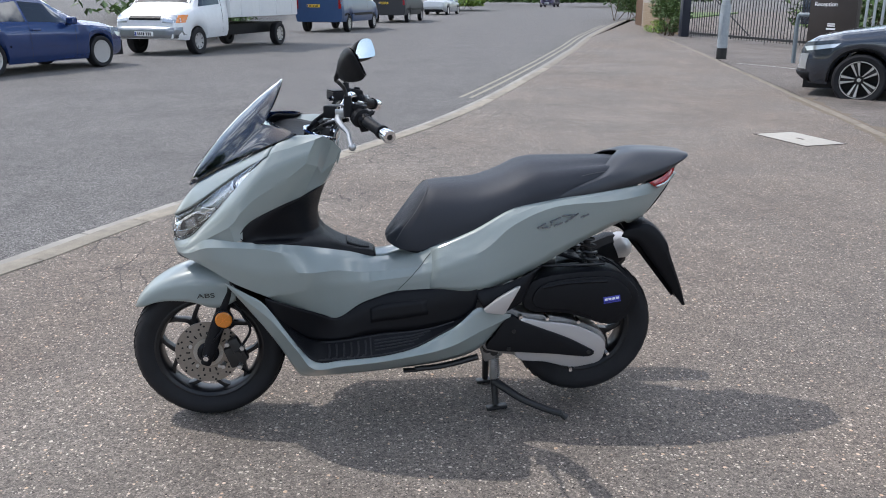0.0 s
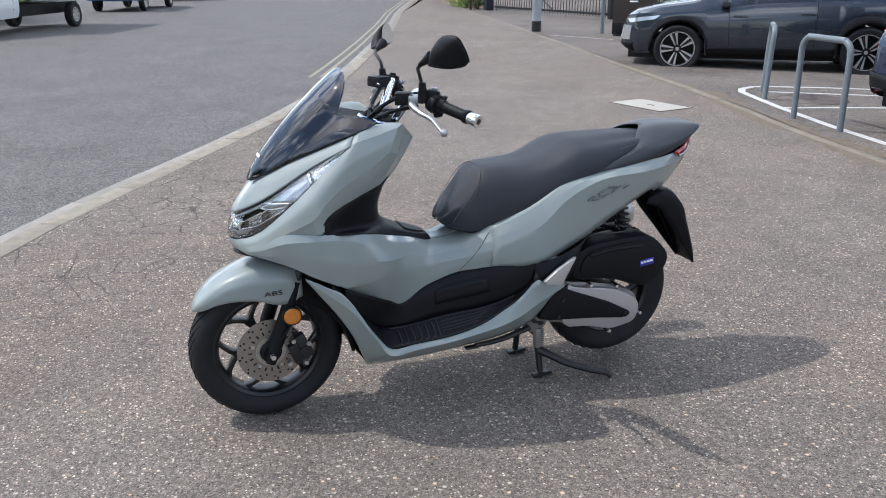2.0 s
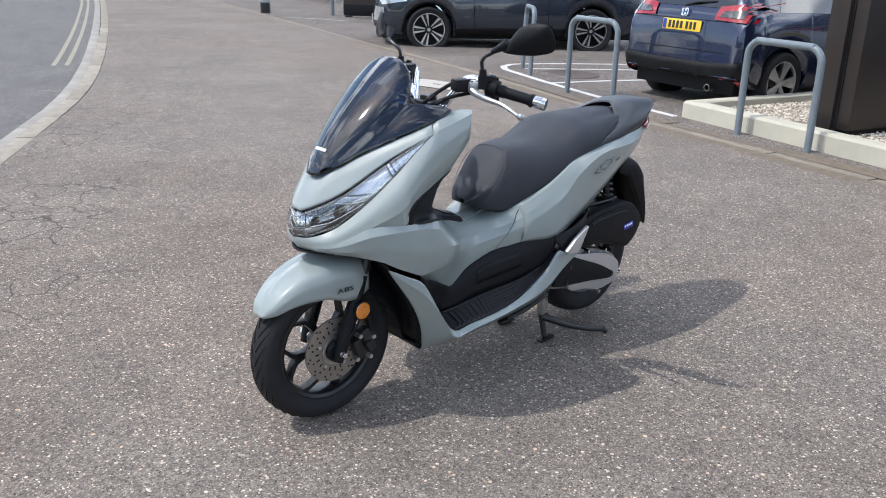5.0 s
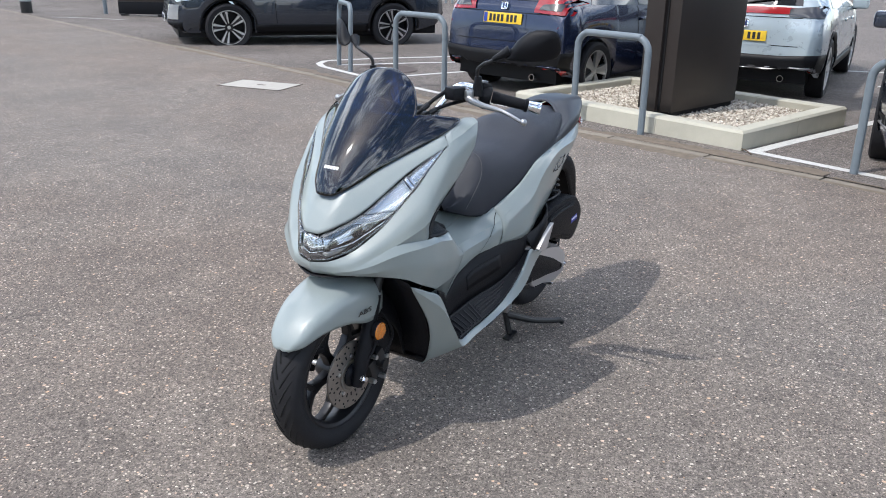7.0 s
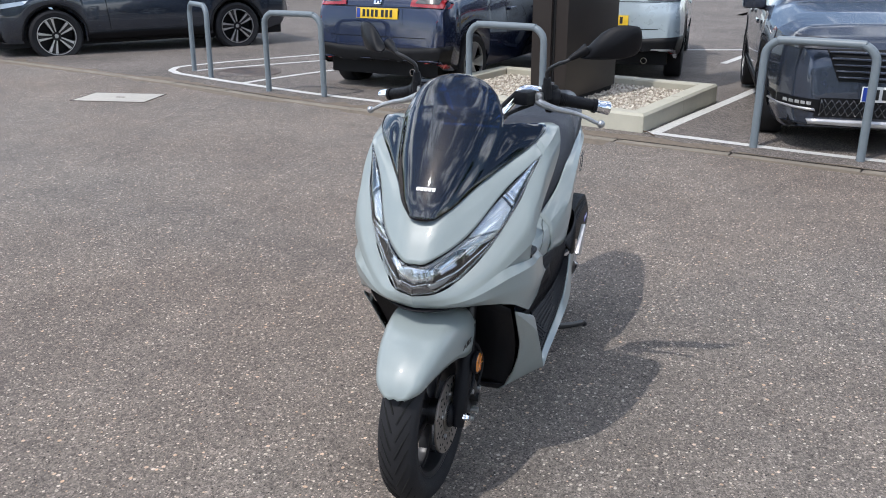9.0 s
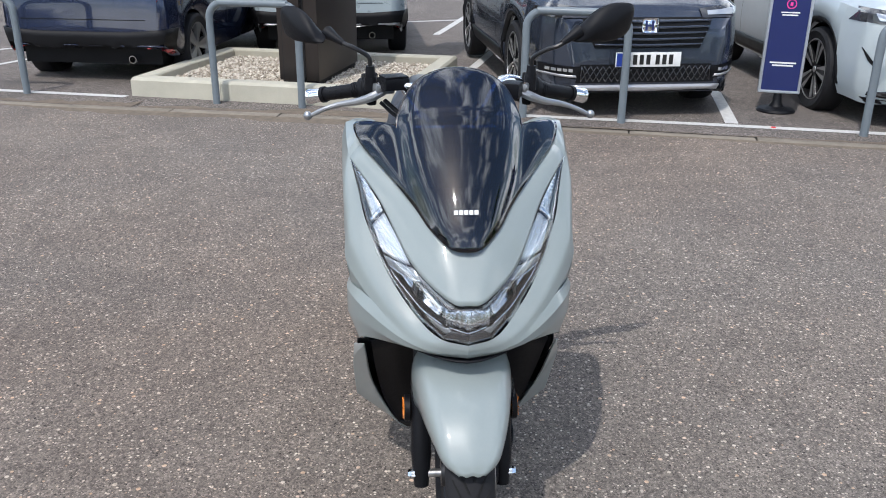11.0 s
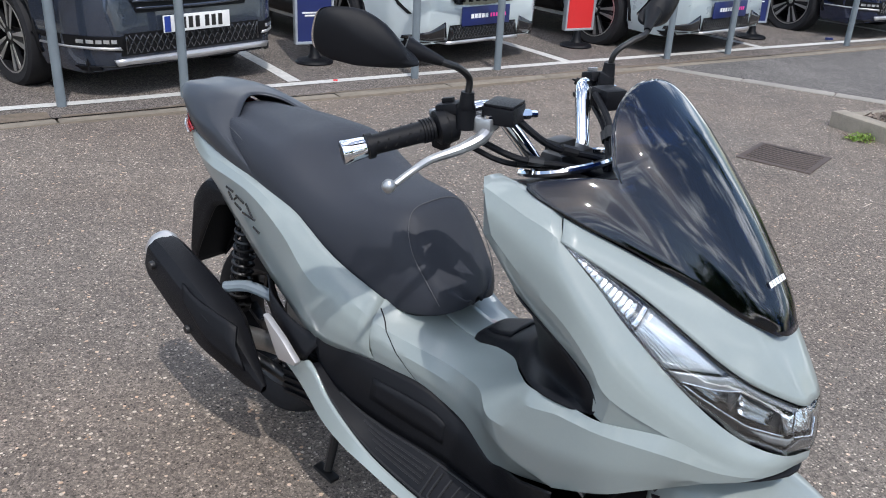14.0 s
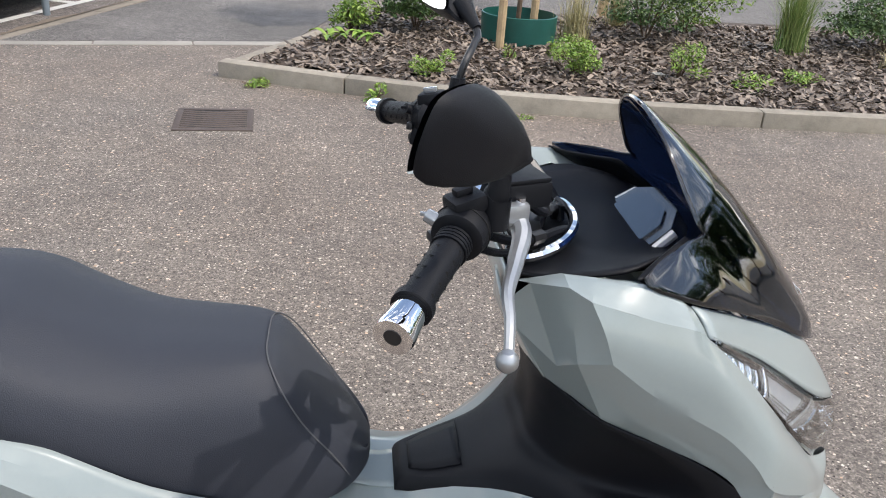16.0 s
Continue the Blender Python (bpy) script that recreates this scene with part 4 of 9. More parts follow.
def car_base(name, label, m, L, W, paint, top, belt, plan, wheels, wr, low, roof_w=0.7, tread=0.205, spokes=5, rim_mat=ALLOY, style=0, rim_r=0.72, group="parked cars", clad=CAR_TRIM):
    c = thing(name, label, "car", m, group)
    bm = shell(L, W, top, belt, low, plan, wheels, wr, roof_w=roof_w)
    sk = Skin(bm)
    body = part("body", bm, paint, c, angle=40)
    part("underbody", box((L * 0.94, W * 0.80, 0.30), (L / 2, 0, 0.36)), CAR_TRIM, c)
    for x in wheels:
        for s in (-1, 1):
            wheel(c, x, s * (W / 2 - tread * 0.56), wr, tread, spokes, rim_mat, style=style, rim_r=rim_r)
            ra, rb = wr * 1.10, wr * 1.24
            # arch trim
            inner = [(x + ra * math.cos(a), wr + ra * math.sin(a)) for a in np.linspace(-0.1, math.pi + 0.1, 15)]
            outer = [(x + rb * math.cos(a), wr + rb * math.sin(a)) for a in np.linspace(-0.1, math.pi + 0.1, 15)]
            if clad is not None:
                part("arch_trim", sk.panel(inner, outer, 'y+' if s > 0 else 'y-', 0.012, 28, 2), clad, c, thick=0.01)
    if clad is not None:
        for s in (-1, 1):
            a0, a1 = wheels[0] + wr * 1.2, wheels[1] - wr * 1.2
            part("sill_trim", sk.panel([(a0, 0.27), (a1, 0.27)], [(a0, 0.40), (a1, 0.40)], 'y+' if s > 0 else 'y-', 0.012, 16, 3), clad, c, thick=0.01)
    return c, sk, body


def side_glass(c, sk, segs, s):
    for lower, upper in segs:
        part("side_window", sk.panel(lower, upper, 'y+' if s > 0 else 'y-', 0.004, 14, 5), CAR_GLASS, c)


def seam(c, sk, pts, axis, w=0.008):
    a = [(p[0] - w / 2, p[1]) for p in pts]
    b = [(p[0] + w / 2, p[1]) for p in pts]
    part("panel_gap", sk.panel(a, b, axis, 0.003, 16, 1), CAR_TRIM, c)


def door_mirror(c, x, y, z, paint):
    s = 1 if y > 0 else -1
    mm = part("door_mirror", box((0.13, 0.20, 0.14), (x, y + s * 0.12, z), 0.04, seg=3), paint, c)
    part("mirror_arm", box((0.05, 0.12, 0.04), (x, y + s * 0.02, z - 0.06), 0.01), CAR_TRIM, mm)


def handle(c, sk, x, z, s, mat):
    part("door_handle", sk.panel([(x - 0.10, z - 0.016), (x + 0.10, z - 0.016)], [(x - 0.10, z + 0.016), (x + 0.10, z + 0.016)], 'y+' if s > 0 else 'y-', 0.03, 8, 2), mat, c, thick=0.02)


SUV_PLAN = [(0, 0.80), (0.12, 0.93), (0.4, 0.98), (1.2, 1.0), (3.2, 1.0), (3.9, 0.97), (4.25, 0.90), (4.42, 0.76), (4.5, 0.60)]
SUV_LOW = [(0, 0.50), (0.15, 0.36), (0.5, 0.27), (3.9, 0.27), (4.3, 0.28), (4.5, 0.40)]


def big_suv(m):
    L, W = 4.5, 1.865
    top = [(0, 0.62), (0.03, 0.95), (0.14, 1.12), (0.42, 1.52), (0.8, 1.62), (1.8, 1.65), (2.5, 1.60), (2.9, 1.42), (3.38, 1.10), (3.9, 1.03), (4.25, 0.95), (4.4, 0.86), (4.47, 0.70), (4.5, 0.5)]
    belt = [(0, 0.9), (0.3, 1.08), (3.3, 0.98), (4.5, 0.85)]
    c, sk, body = car_base("suv", "dark blue-grey five-door crossover with black arches parked on the tarmac", m, L, W, CAR_BLUEGREY, top, belt, SUV_PLAN, (0.93, 3.61), 0.36, SUV_LOW, spokes=5, style=1, rim_mat=RIM_BLACK)
    for s in (-1, 1):
        side_glass(c, sk, [([(0.75, 1.12), (1.62, 1.08)], [(1.0, 1.46), (1.62, 1.50)]), ([(1.70, 1.08), (2.75, 1.03)], [(1.70, 1.50), (2.45, 1.44)])], s)
        ax = 'y+' if s > 0 else 'y-'
        seam(c, sk, [(1.66, 0.42), (1.66, 1.06)], ax)
        seam(c, sk, [(2.86, 0.42), (2.90, 0.98)], ax)
        handle(c, sk, 1.78, 0.90, s, CAR_BLUEGREY)
        handle(c, sk, 2.72, 0.86, s, CAR_BLUEGREY)
        part("headlight", sk.panel([(4.36, 0.74), (3.98, 0.80)], [(4.40, 0.80), (3.9, 0.86)], ax, 0.008, 10, 3), LAMP_CLEAR, c)
        part("tail_lamp", sk.panel([(0.02, 0.86), (0.42, 0.94)], [(0.1, 0.98), (0.45, 1.02)], ax, 0.008, 8, 3), RED_LENS, c)
        part("fog_lamp", sk.panel([(s * 0.56, 0.48), (s * 0.76, 0.48)], [(s * 0.52, 0.70), (s * 0.78, 0.70)], 'x+', 0.008, 6, 4), LAMP_CLEAR, c)
        door_mirror(c, 2.95, s * 0.86, 1.06, CAR_BLUEGREY)
    g = part("grille", sk.panel([(-0.5, 0.52), (0.5, 0.52)], [(-0.62, 0.80), (0.62, 0.80)], 'x+', 0.006, 14, 5), CAR_TRIM, c)
    for k in range(5):
        zz = 0.55 + 0.055 * k
        part("grille_bar", sk.panel([(-0.54, zz), (0.54, zz)], [(-0.54, zz + 0.018), (0.54, zz + 0.018)], 'x+', 0.014, 12, 1), CHROME if k == 4 else CAR_DARKGREY, g)
    part("front_bumper", sk.panel([(-0.78, 0.30), (0.78, 0.30)], [(-0.80, 0.44), (0.80, 0.44)], 'x+', 0.012, 14, 3), CAR_TRIM, c, thick=0.01)
    part("bumper_lip", sk.panel([(-0.7, 0.285), (0.7, 0.285)], [(-0.72, 0.32), (0.72, 0.32)], 'x+', 0.022, 14, 1), SILVER_PAINT, c, thick=0.01)
    bars_plate(c, frame_at((4.525, 0, 0.47), (0, 1, 0), (0, 0, 1)), PLATE_WHITE)
    part("windscreen", sk.panel([(3.30, -0.68), (3.30, 0.68)], [(2.62, -0.56), (2.62, 0.56)], 'z+', 0.005, 10, 6), CAR_GLASS, c)
    return c


def hatch_rear(m, paint, name, label, wide_lamp, L=4.04, W=1.69, H=1.52, plate_z=0.86):
    """A hatchback whose tail faces the hoops."""
    top = [(0, 0.55), (0.02, 0.80), (0.06, 0.98), (0.20, 1.22), (0.42, H - 0.08), (0.7, H - 0.02), (1.6, H), (2.3, H - 0.06), (2.75, 1.25), (3.15, 1.02), (3.6, 0.94), (3.9, 0.82), (4.0, 0.66), (L, 0.5)]
    belt = [(0, 0.80), (0.15, 0.98), (2.9, 0.92), (L, 0.75)]
    plan = [(0, 0.86), (0.06, 0.94), (0.25, 0.985), (1.0, 1.0), (3.0, 1.0), (3.6, 0.95), (3.9, 0.83), (L, 0.62)]
    low = [(0, 0.38), (0.12, 0.30), (0.5, 0.24), (3.6, 0.24), (L, 0.36)]
    c, sk, body = car_base(name, label, m, L, W, paint, top, belt, plan, (0.68, 0.68 + 2.53 * L / 4.04), 0.315 if L < 4.2 else 0.34, low, spokes=5, style=1, clad=CAR_TRIM if wide_lamp else None)
    hw = W / 2
    part("rear_window", sk.panel([(-0.58, 1.05), (0.58, 1.05)], [(-0.52, H - 0.14), (0.52, H - 0.14)], 'x-', 0.005, 12, 6), CAR_GLASS, c)
    part("rear_wiper", tube([(-0.02 + 0.12, 0.05, 1.05), (0.10, -0.12, 1.09), (0.13, -0.34, 1.11)], 0.010, 6, 4), CAR_TRIM, c)
    lt = CAR_TRIM
    z0 = 0.30
    part("rear_bumper", sk.panel([(-hw * 0.93, z0), (hw * 0.93, z0)], [(-hw * 0.97, z0 + 0.25), (-hw * 0.5, z0 + 0.22), (hw * 0.5, z0 + 0.22), (hw * 0.97, z0 + 0.25)], 'x-', 0.02, 24, 4), lt, c, "black plastic lower bumper", thick=0.015)
    part("bumper_crease", sk.panel([(-hw * 0.9, z0 + 0.07), (hw * 0.9, z0 + 0.07)], [(-hw * 0.9, z0 + 0.10), (hw * 0.9, z0 + 0.10)], 'x-', 0.032, 20, 1), SILVER_PAINT if wide_lamp else paint, c, thick=0.01)
    if wide_lamp:
        part("bumper_skid", sk.panel([(-0.46, z0 - 0.01), (0.46, z0 - 0.01)], [(-0.5, z0 + 0.08), (0.5, z0 + 0.08)], 'x-', 0.04, 12, 2), SILVER_PAINT, c, thick=0.015)
        part("light_bar", sk.panel([(-0.74, 0.96), (0.74, 0.96)], [(-0.74, 1.03), (0.74, 1.03)], 'x-', 0.01, 20, 2), RED_LENS, c, "full-width dark red light bar")
    for s in (-1, 1):
        ax = 'y+' if s > 0 else 'y-'
        if wide_lamp:
            part("tail_lamp", sk.panel([(s * 0.46, 0.94), (s * 0.82, 0.93)], [(s * 0.46, 1.02), (s * 0.82, 1.06)], 'x-', 0.014, 8, 4), SMOKE, c, "smoked red tail lamp")
        else:
            tl = part("tail_lamp", sk.panel([(s * 0.40, 0.94), (s * 0.80, 0.92)], [(s * 0.42, 1.06), (s * 0.82, 1.12)], 'x-', 0.016, 10, 5), RED_LENS, c, "red tail lamp with dark segment")
            part("lamp_segment", sk.panel([(s * 0.46, 0.97), (s * 0.72, 0.96)], [(s * 0.50, 1.02), (s * 0.74, 1.04)], 'x-', 0.022, 8, 3), SMOKE, tl)
        part("reflector", sk.panel([(s * 0.60, z0 + 0.02), (s * 0.78, z0 + 0.02)], [(s * 0.60, z0 + 0.065), (s * 0.78, z0 + 0.065)], 'x-', 0.036, 6, 1), RED_LENS, c, "red bumper reflector", thick=0.008)
        side_glass(c, sk, [([(0.55, 1.02), (1.45, 0.99)], [(0.72, H - 0.16), (1.45, H - 0.13)]), ([(1.52, 0.99), (2.55, 0.95)], [(1.52, H - 0.13), (2.2, H - 0.17)])], s)
        seam(c, sk, [(1.48, 0.36), (1.48, 0.98)], ax)
        seam(c, sk, [(2.5, 0.36), (2.56, 0.94)], ax)
        handle(c, sk, 1.62, 0.84, s, paint)
        handle(c, sk, 2.38, 0.82, s, paint)
        door_mirror(c, 2.62, s * hw * 0.93, 0.99, paint)
        seam(c, sk, [(0.36, 0.42), (0.30, 0.9)], ax)
    for zz in (0.62, 0.92):
        part("panel_gap", sk.panel([(-0.6, zz), (0.6, zz)], [(-0.6, zz + 0.008), (0.6, zz + 0.008)], 'x-', 0.003, 12, 1), CAR_TRIM, c)
    part("plate_recess", sk.panel([(-0.32, plate_z - 0.11), (0.32, plate_z - 0.11)], [(-0.30, plate_z + 0.06), (0.30, plate_z + 0.06)], 'x-', 0.004, 8, 3), paint, c)
    px = sk.tree.ray_cast(Vector((-9, 0, plate_z)), Vector((1, 0, 0)))[0].x
    bars_plate(c, frame_at((px - 0.016, 0, plate_z), (0, -1, 0), (0.12, 0, 1)), PLATE_YELLOW)
    bx = sk.tree.ray_cast(Vector((-9, 0, plate_z + 0.13)), Vector((1, 0, 0)))[0].x
    badge(c, frame_at((bx - 0.008, 0, plate_z + 0.13), (0, -1, 0), (0.25, 0, 1)), 0.10)
    part("exhaust_tip", moved(lathe([(0.03, 0), (0.036, 0), (0.036, 0.12), (0.03, 0.12)], 16, 'x'), Matrix.Translation((0.0, -hw * 0.52, 0.27))), CHROME, c)
    return c


def crossover_front(m, paint, name, label, white=False, plate=True):
    """A crossover whose nose faces the hoops; built with its front at x = L."""
    L, W, H = 4.36, 1.80, 1.58
    top = [(0, 0.6), (0.05, 0.95), (0.3, 1.3), (0.7, 1.5), (1.6, H), (2.3, H - 0.04), (2.75, 1.36), (3.2, 1.08), (3.7, 1.02), (4.1, 0.96), (4.25, 0.88), (4.33, 0.74), (L, 0.50)]
    belt = [(0, 0.9), (0.3, 1.05), (3.2, 0.97), (L, 0.84)]
    plan = [(0, 0.78), (0.15, 0.94), (0.8, 1.0), (3.4, 1.0), (3.85, 0.965), (4.12, 0.90), (4.28, 0.78), (L, 0.66)]
    low = [(0, 0.45), (0.2, 0.32), (0.6, 0.25), (3.9, 0.22), (4.2, 0.20), (L, 0.24)]
    c, sk, body = car_base(name, label, m, L, W, paint, top, belt, plan, (0.86, 3.47), 0.345, low, spokes=5, style=1, rim_mat=RIM_BLACK)
    part("windscreen", sk.panel([(3.12, -0.66), (3.12, 0.66)], [(2.45, -0.55), (2.45, 0.55)], 'z+', 0.005, 10, 6), CAR_GLASS, c)
    for s in (-1, 1):
        ax = 'y+' if s > 0 else 'y-'
        side_glass(c, sk, [([(0.6, 1.10), (1.5, 1.04)], [(0.85, 1.38), (1.5, 1.44)]), ([(1.57, 1.04), (2.6, 1.0)], [(1.57, 1.44), (2.3, 1.38)])], s)
        seam(c, sk, [(1.53, 0.4), (1.53, 1.02)], ax)
        seam(c, sk, [(2.7, 0.4), (2.78, 0.95)], ax)
        handle(c, sk, 1.66, 0.88, s, paint)
        handle(c, sk, 2.56, 0.85, s, paint)
        door_mirror(c, 2.78, s * 0.84, 1.04, paint)
        hl = part("headlight", sk.panel([(s * 0.44, 0.795), (s * 0.84, 0.80)], [(s * 0.42, 0.86), (s * 0.80, 0.90)], 'x+', 0.01, 12, 3), SMOKE, c)
        part("lamp_lens", sk.panel([(s * 0.48, 0.815), (s * 0.74, 0.82)], [(s * 0.48, 0.845), (s * 0.76, 0.865)], 'x+', 0.016, 8, 2), LAMP_CLEAR, hl)
        if not white:
            for k in range(5):
                y0 = s * (0.585 + 0.037 * k)
                part("fog_segment", sk.panel([(y0, 0.400), (y0 + s * 0.028, 0.402)], [(y0, 0.424), (y0 + s * 0.028, 0.426)], 'x+', 0.020, 2, 1), LAMP_CLEAR, c)
            part("bumper_vent", sk.panel([(s * 0.50, 0.335), (s * 0.86, 0.385)], [(s * 0.52, 0.44), (s * 0.86, 0.45)], 'x+', 0.010, 10, 3), CAR_TRIM, c)
            part("vent_blade", sk.panel([(s * 0.55, 0.355), (s * 0.85, 0.372)], [(s * 0.56, 0.376), (s * 0.85, 0.384)], 'x+', 0.020, 10, 1), SILVER_PAINT, c, thick=0.01)
        else:
            part("bumper_slot", sk.panel([(s * 0.70, 0.47), (s * 0.745, 0.53), (s * 0.80, 0.62)], [(s * 0.725, 0.47), (s * 0.77, 0.53), (s * 0.805, 0.62)], 'x+', 0.008, 8, 2), CAR_TRIM, c)
            part("bumper_corner", sk.panel([(s * 0.40, 0.255), (s * 0.74, 0.275)], [(s * 0.42, 0.40), (s * 0.56, 0.345), (s * 0.74, 0.30)], 'x+', 0.012, 10, 3), GLOSS_BLACK, c, thick=0.008)
    half = 0.40 if white else 0.56
    z_low, z_top = (0.245, 0.37) if white else (0.315, 0.455)
    lower = part("lower_grille", sk.panel([(-half, z_low), (half, z_low)], [(-half * 0.94, z_top), (half * 0.94, z_top)], 'x+', 0.010, 16, 4), CAR_TRIM, c)
    net = []
    for k in range(22):
        for lean in (-0.075, 0.075):
            a0 = -half + 0.04 + (2 * half - 0.08) * k / 21
            a1 = max(-half * 0.92, min(half * 0.92, a0 + lean))
            net.append(sk.panel([(a0 - 0.004, z_low + 0.01), (a0 + 0.004, z_low + 0.01)], [(a1 - 0.004, z_top - 0.01), (a1 + 0.004, z_top - 0.01)], 'x+', 0.018, 1, 3))
    part("grille_net", merge(*net), GLOSS_BLACK, lower, "black honeycomb net", thick=0.006)
    part("bumper_base", sk.panel([(-0.70, 0.205), (0.70, 0.205)], [(-0.76, 0.255), (0.76, 0.255)], 'x+', 0.012, 18, 2), CAR_TRIM, c, thick=0.008)
    if not white:
        g = part("grille", sk.panel([(-0.42, 0.575), (0.42, 0.575)], [(-0.52, 0.80), (0.52, 0.80)], 'x+', 0.008, 14, 5), CAR_TRIM, c)
        for k in range(5):
            zz = 0.588 + 0.043 * k
            hwid = 0.425 + 0.019 * k
            part("grille_bar", sk.panel([(-hwid, zz + 0.012), (0, zz), (hwid, zz + 0.012)], [(-hwid, zz + 0.024), (0, zz + 0.020), (hwid, zz + 0.024)], 'x+', 0.026, 14, 1), paint, g, thick=0.014)
        part("bumper_lip", sk.panel([(-0.58, 0.262), (0, 0.248), (0.58, 0.262)], [(-0.60, 0.298), (0, 0.298), (0.60, 0.298)], 'x+', 0.03, 16, 1), SILVER_PAINT, c, "silver lower bumper strip", thick=0.02)
    else:
        g = part("grille", sk.panel([(-0.39, 0.60), (-0.32, 0.53), (0.0, 0.515), (0.32, 0.53), (0.39, 0.60)], [(-0.40, 0.64), (-0.35, 0.73), (0.0, 0.745), (0.35, 0.73), (0.40, 0.64)], 'x+', 0.012, 24, 6), GLOSS_BLACK, c, "gloss black grille")
        for k in range(9):
            y0 = -0.32 + k * 0.08
            part("grille_slat", sk.panel([(y0 - 0.006, 0.545), (y0 + 0.006, 0.545)], [(y0 * 1.08 - 0.006, 0.715), (y0 * 1.08 + 0.006, 0.715)], 'x+', 0.030, 1, 4), BLK_PLASTIC, g, thick=0.012)
        for k in range(3):
            zz = 0.58 + 0.045 * k
            part("grille_slat", sk.panel([(-0.35, zz), (0.35, zz)], [(-0.35, zz + 0.012), (0.35, zz + 0.012)], 'x+', 0.024, 12, 1), CAR_TRIM, g, thick=0.01)
        part("bumper_lip", sk.panel([(-0.36, 0.205), (0.36, 0.205)], [(-0.40, 0.245), (0.40, 0.245)], 'x+', 0.035, 12, 1), SILVER_PAINT, c, "silver lower bumper strip", thick=0.025)
        for k in (-1, 0, 1):
            part("lip_slot", sk.panel([(k * 0.22 - 0.06, 0.215), (k * 0.22 + 0.06, 0.215)], [(k * 0.22 - 0.05, 0.228), (k * 0.22 + 0.05, 0.228)], 'x+', 0.064, 3, 1), CAR_TRIM, c)
    zp = 0.495 if not white else 0.435
    px = sk.tree.ray_cast(Vector((9, 0, zp)), Vector((-1, 0, 0)))[0].x
    if plate:
        if white:
            pm = frame_at((px + 0.03, 0, zp), (0, 1, 0), (0, 0, 1))
            pl = part("show_plate", moved(box((0.54, 0.15, 0.012), (0, 0, 0), 0.003), pm), NAVY_BOARD, c, "navy dealer plate with plain bars")
            for k in range(5):
                part("plate_bar", moved(box((0.030, 0.034, 0.003), (-0.16 + 0.04 * k, 0, 0.008)), pm), WHITE_INK, pl)
            for k in range(6):
                part("plate_bar", moved(box((0.018, 0.030, 0.003), (0.05 + 0.032 * k, 0, 0.008)), pm), PINK_INK, pl)
        else:
            bars_plate(c, frame_at((px + 0.035, 0, zp), (0, 1, 0), (0, 0, 1)), PLATE_WHITE)
    badge(c, frame_at((sk.tree.ray_cast(Vector((9, 0, 0.75)), Vector((-1, 0, 0)))[0].x + 0.03, 0, 0.745 if not white else 0.86), (0, 1, 0), (-0.1, 0, 1)), 0.13 if not white else 0.11)
    return c


def saloon(m, paint, name, label):
    L, W = 4.55, 1.77
    top = [(0, 0.6), (0.04, 0.9), (0.2, 0.98), (0.75, 1.02), (1.3, 1.36), (1.9, 1.43), (2.5, 1.41), (2.9, 1.2), (3.3, 0.97), (3.9, 0.90), (4.3, 0.80), (4.48, 0.66), (L, 0.5)]
    belt = [(0, 0.85), (0.4, 0.93), (3.2, 0.86), (L, 0.74)]
    plan = [(0, 0.78), (0.1, 0.90), (0.4, 0.97), (1.2, 1.0), (3.3, 1.0), (4.0, 0.95), (4.35, 0.84), (L, 0.62)]
    low = [(0, 0.4), (0.2, 0.28), (0.6, 0.2), (4.0, 0.2), (L, 0.3)]
    c, sk, body = car_base(name, label, m, L, W, paint, top, belt, plan, (1.02, 3.67), 0.315, low, spokes=13, rim_mat=SILVER_PAINT, clad=None, roof_w=0.66)
    for s in (-1, 1):
        ax = 'y+' if s > 0 else 'y-'
        side_glass(c, sk, [([(1.0, 0.98), (1.88, 0.95)], [(1.35, 1.26), (1.88, 1.32)]), ([(1.94, 0.95), (2.9, 0.91)], [(1.94, 1.32), (2.55, 1.26)])], s)
        seam(c, sk, [(1.91, 0.28), (1.91, 0.94)], ax)
        seam(c, sk, [(2.98, 0.28), (3.02, 0.88)], ax)
        handle(c, sk, 2.05, 0.80, s, paint)
        handle(c, sk, 1.05 + 0.1, 0.82, s, paint)
        part("side_moulding", sk.panel([(1.3, 0.50), (3.1, 0.50)], [(1.3, 0.54), (3.1, 0.54)], ax, 0.012, 12, 1), paint, c)
        part("headlight", sk.panel([(4.20, 0.60), (4.48, 0.56)], [(4.12, 0.70), (4.44, 0.66)], ax, 0.006, 6, 3), LAMP_CLEAR, c)
        door_mirror(c, 2.85, s * 0.84, 0.95, paint)
    part("windscreen", sk.panel([(3.22, -0.66), (3.22, 0.66)], [(2.65, -0.54), (2.65, 0.54)], 'z+', 0.005, 10, 5), CAR_GLASS, c)
    return c


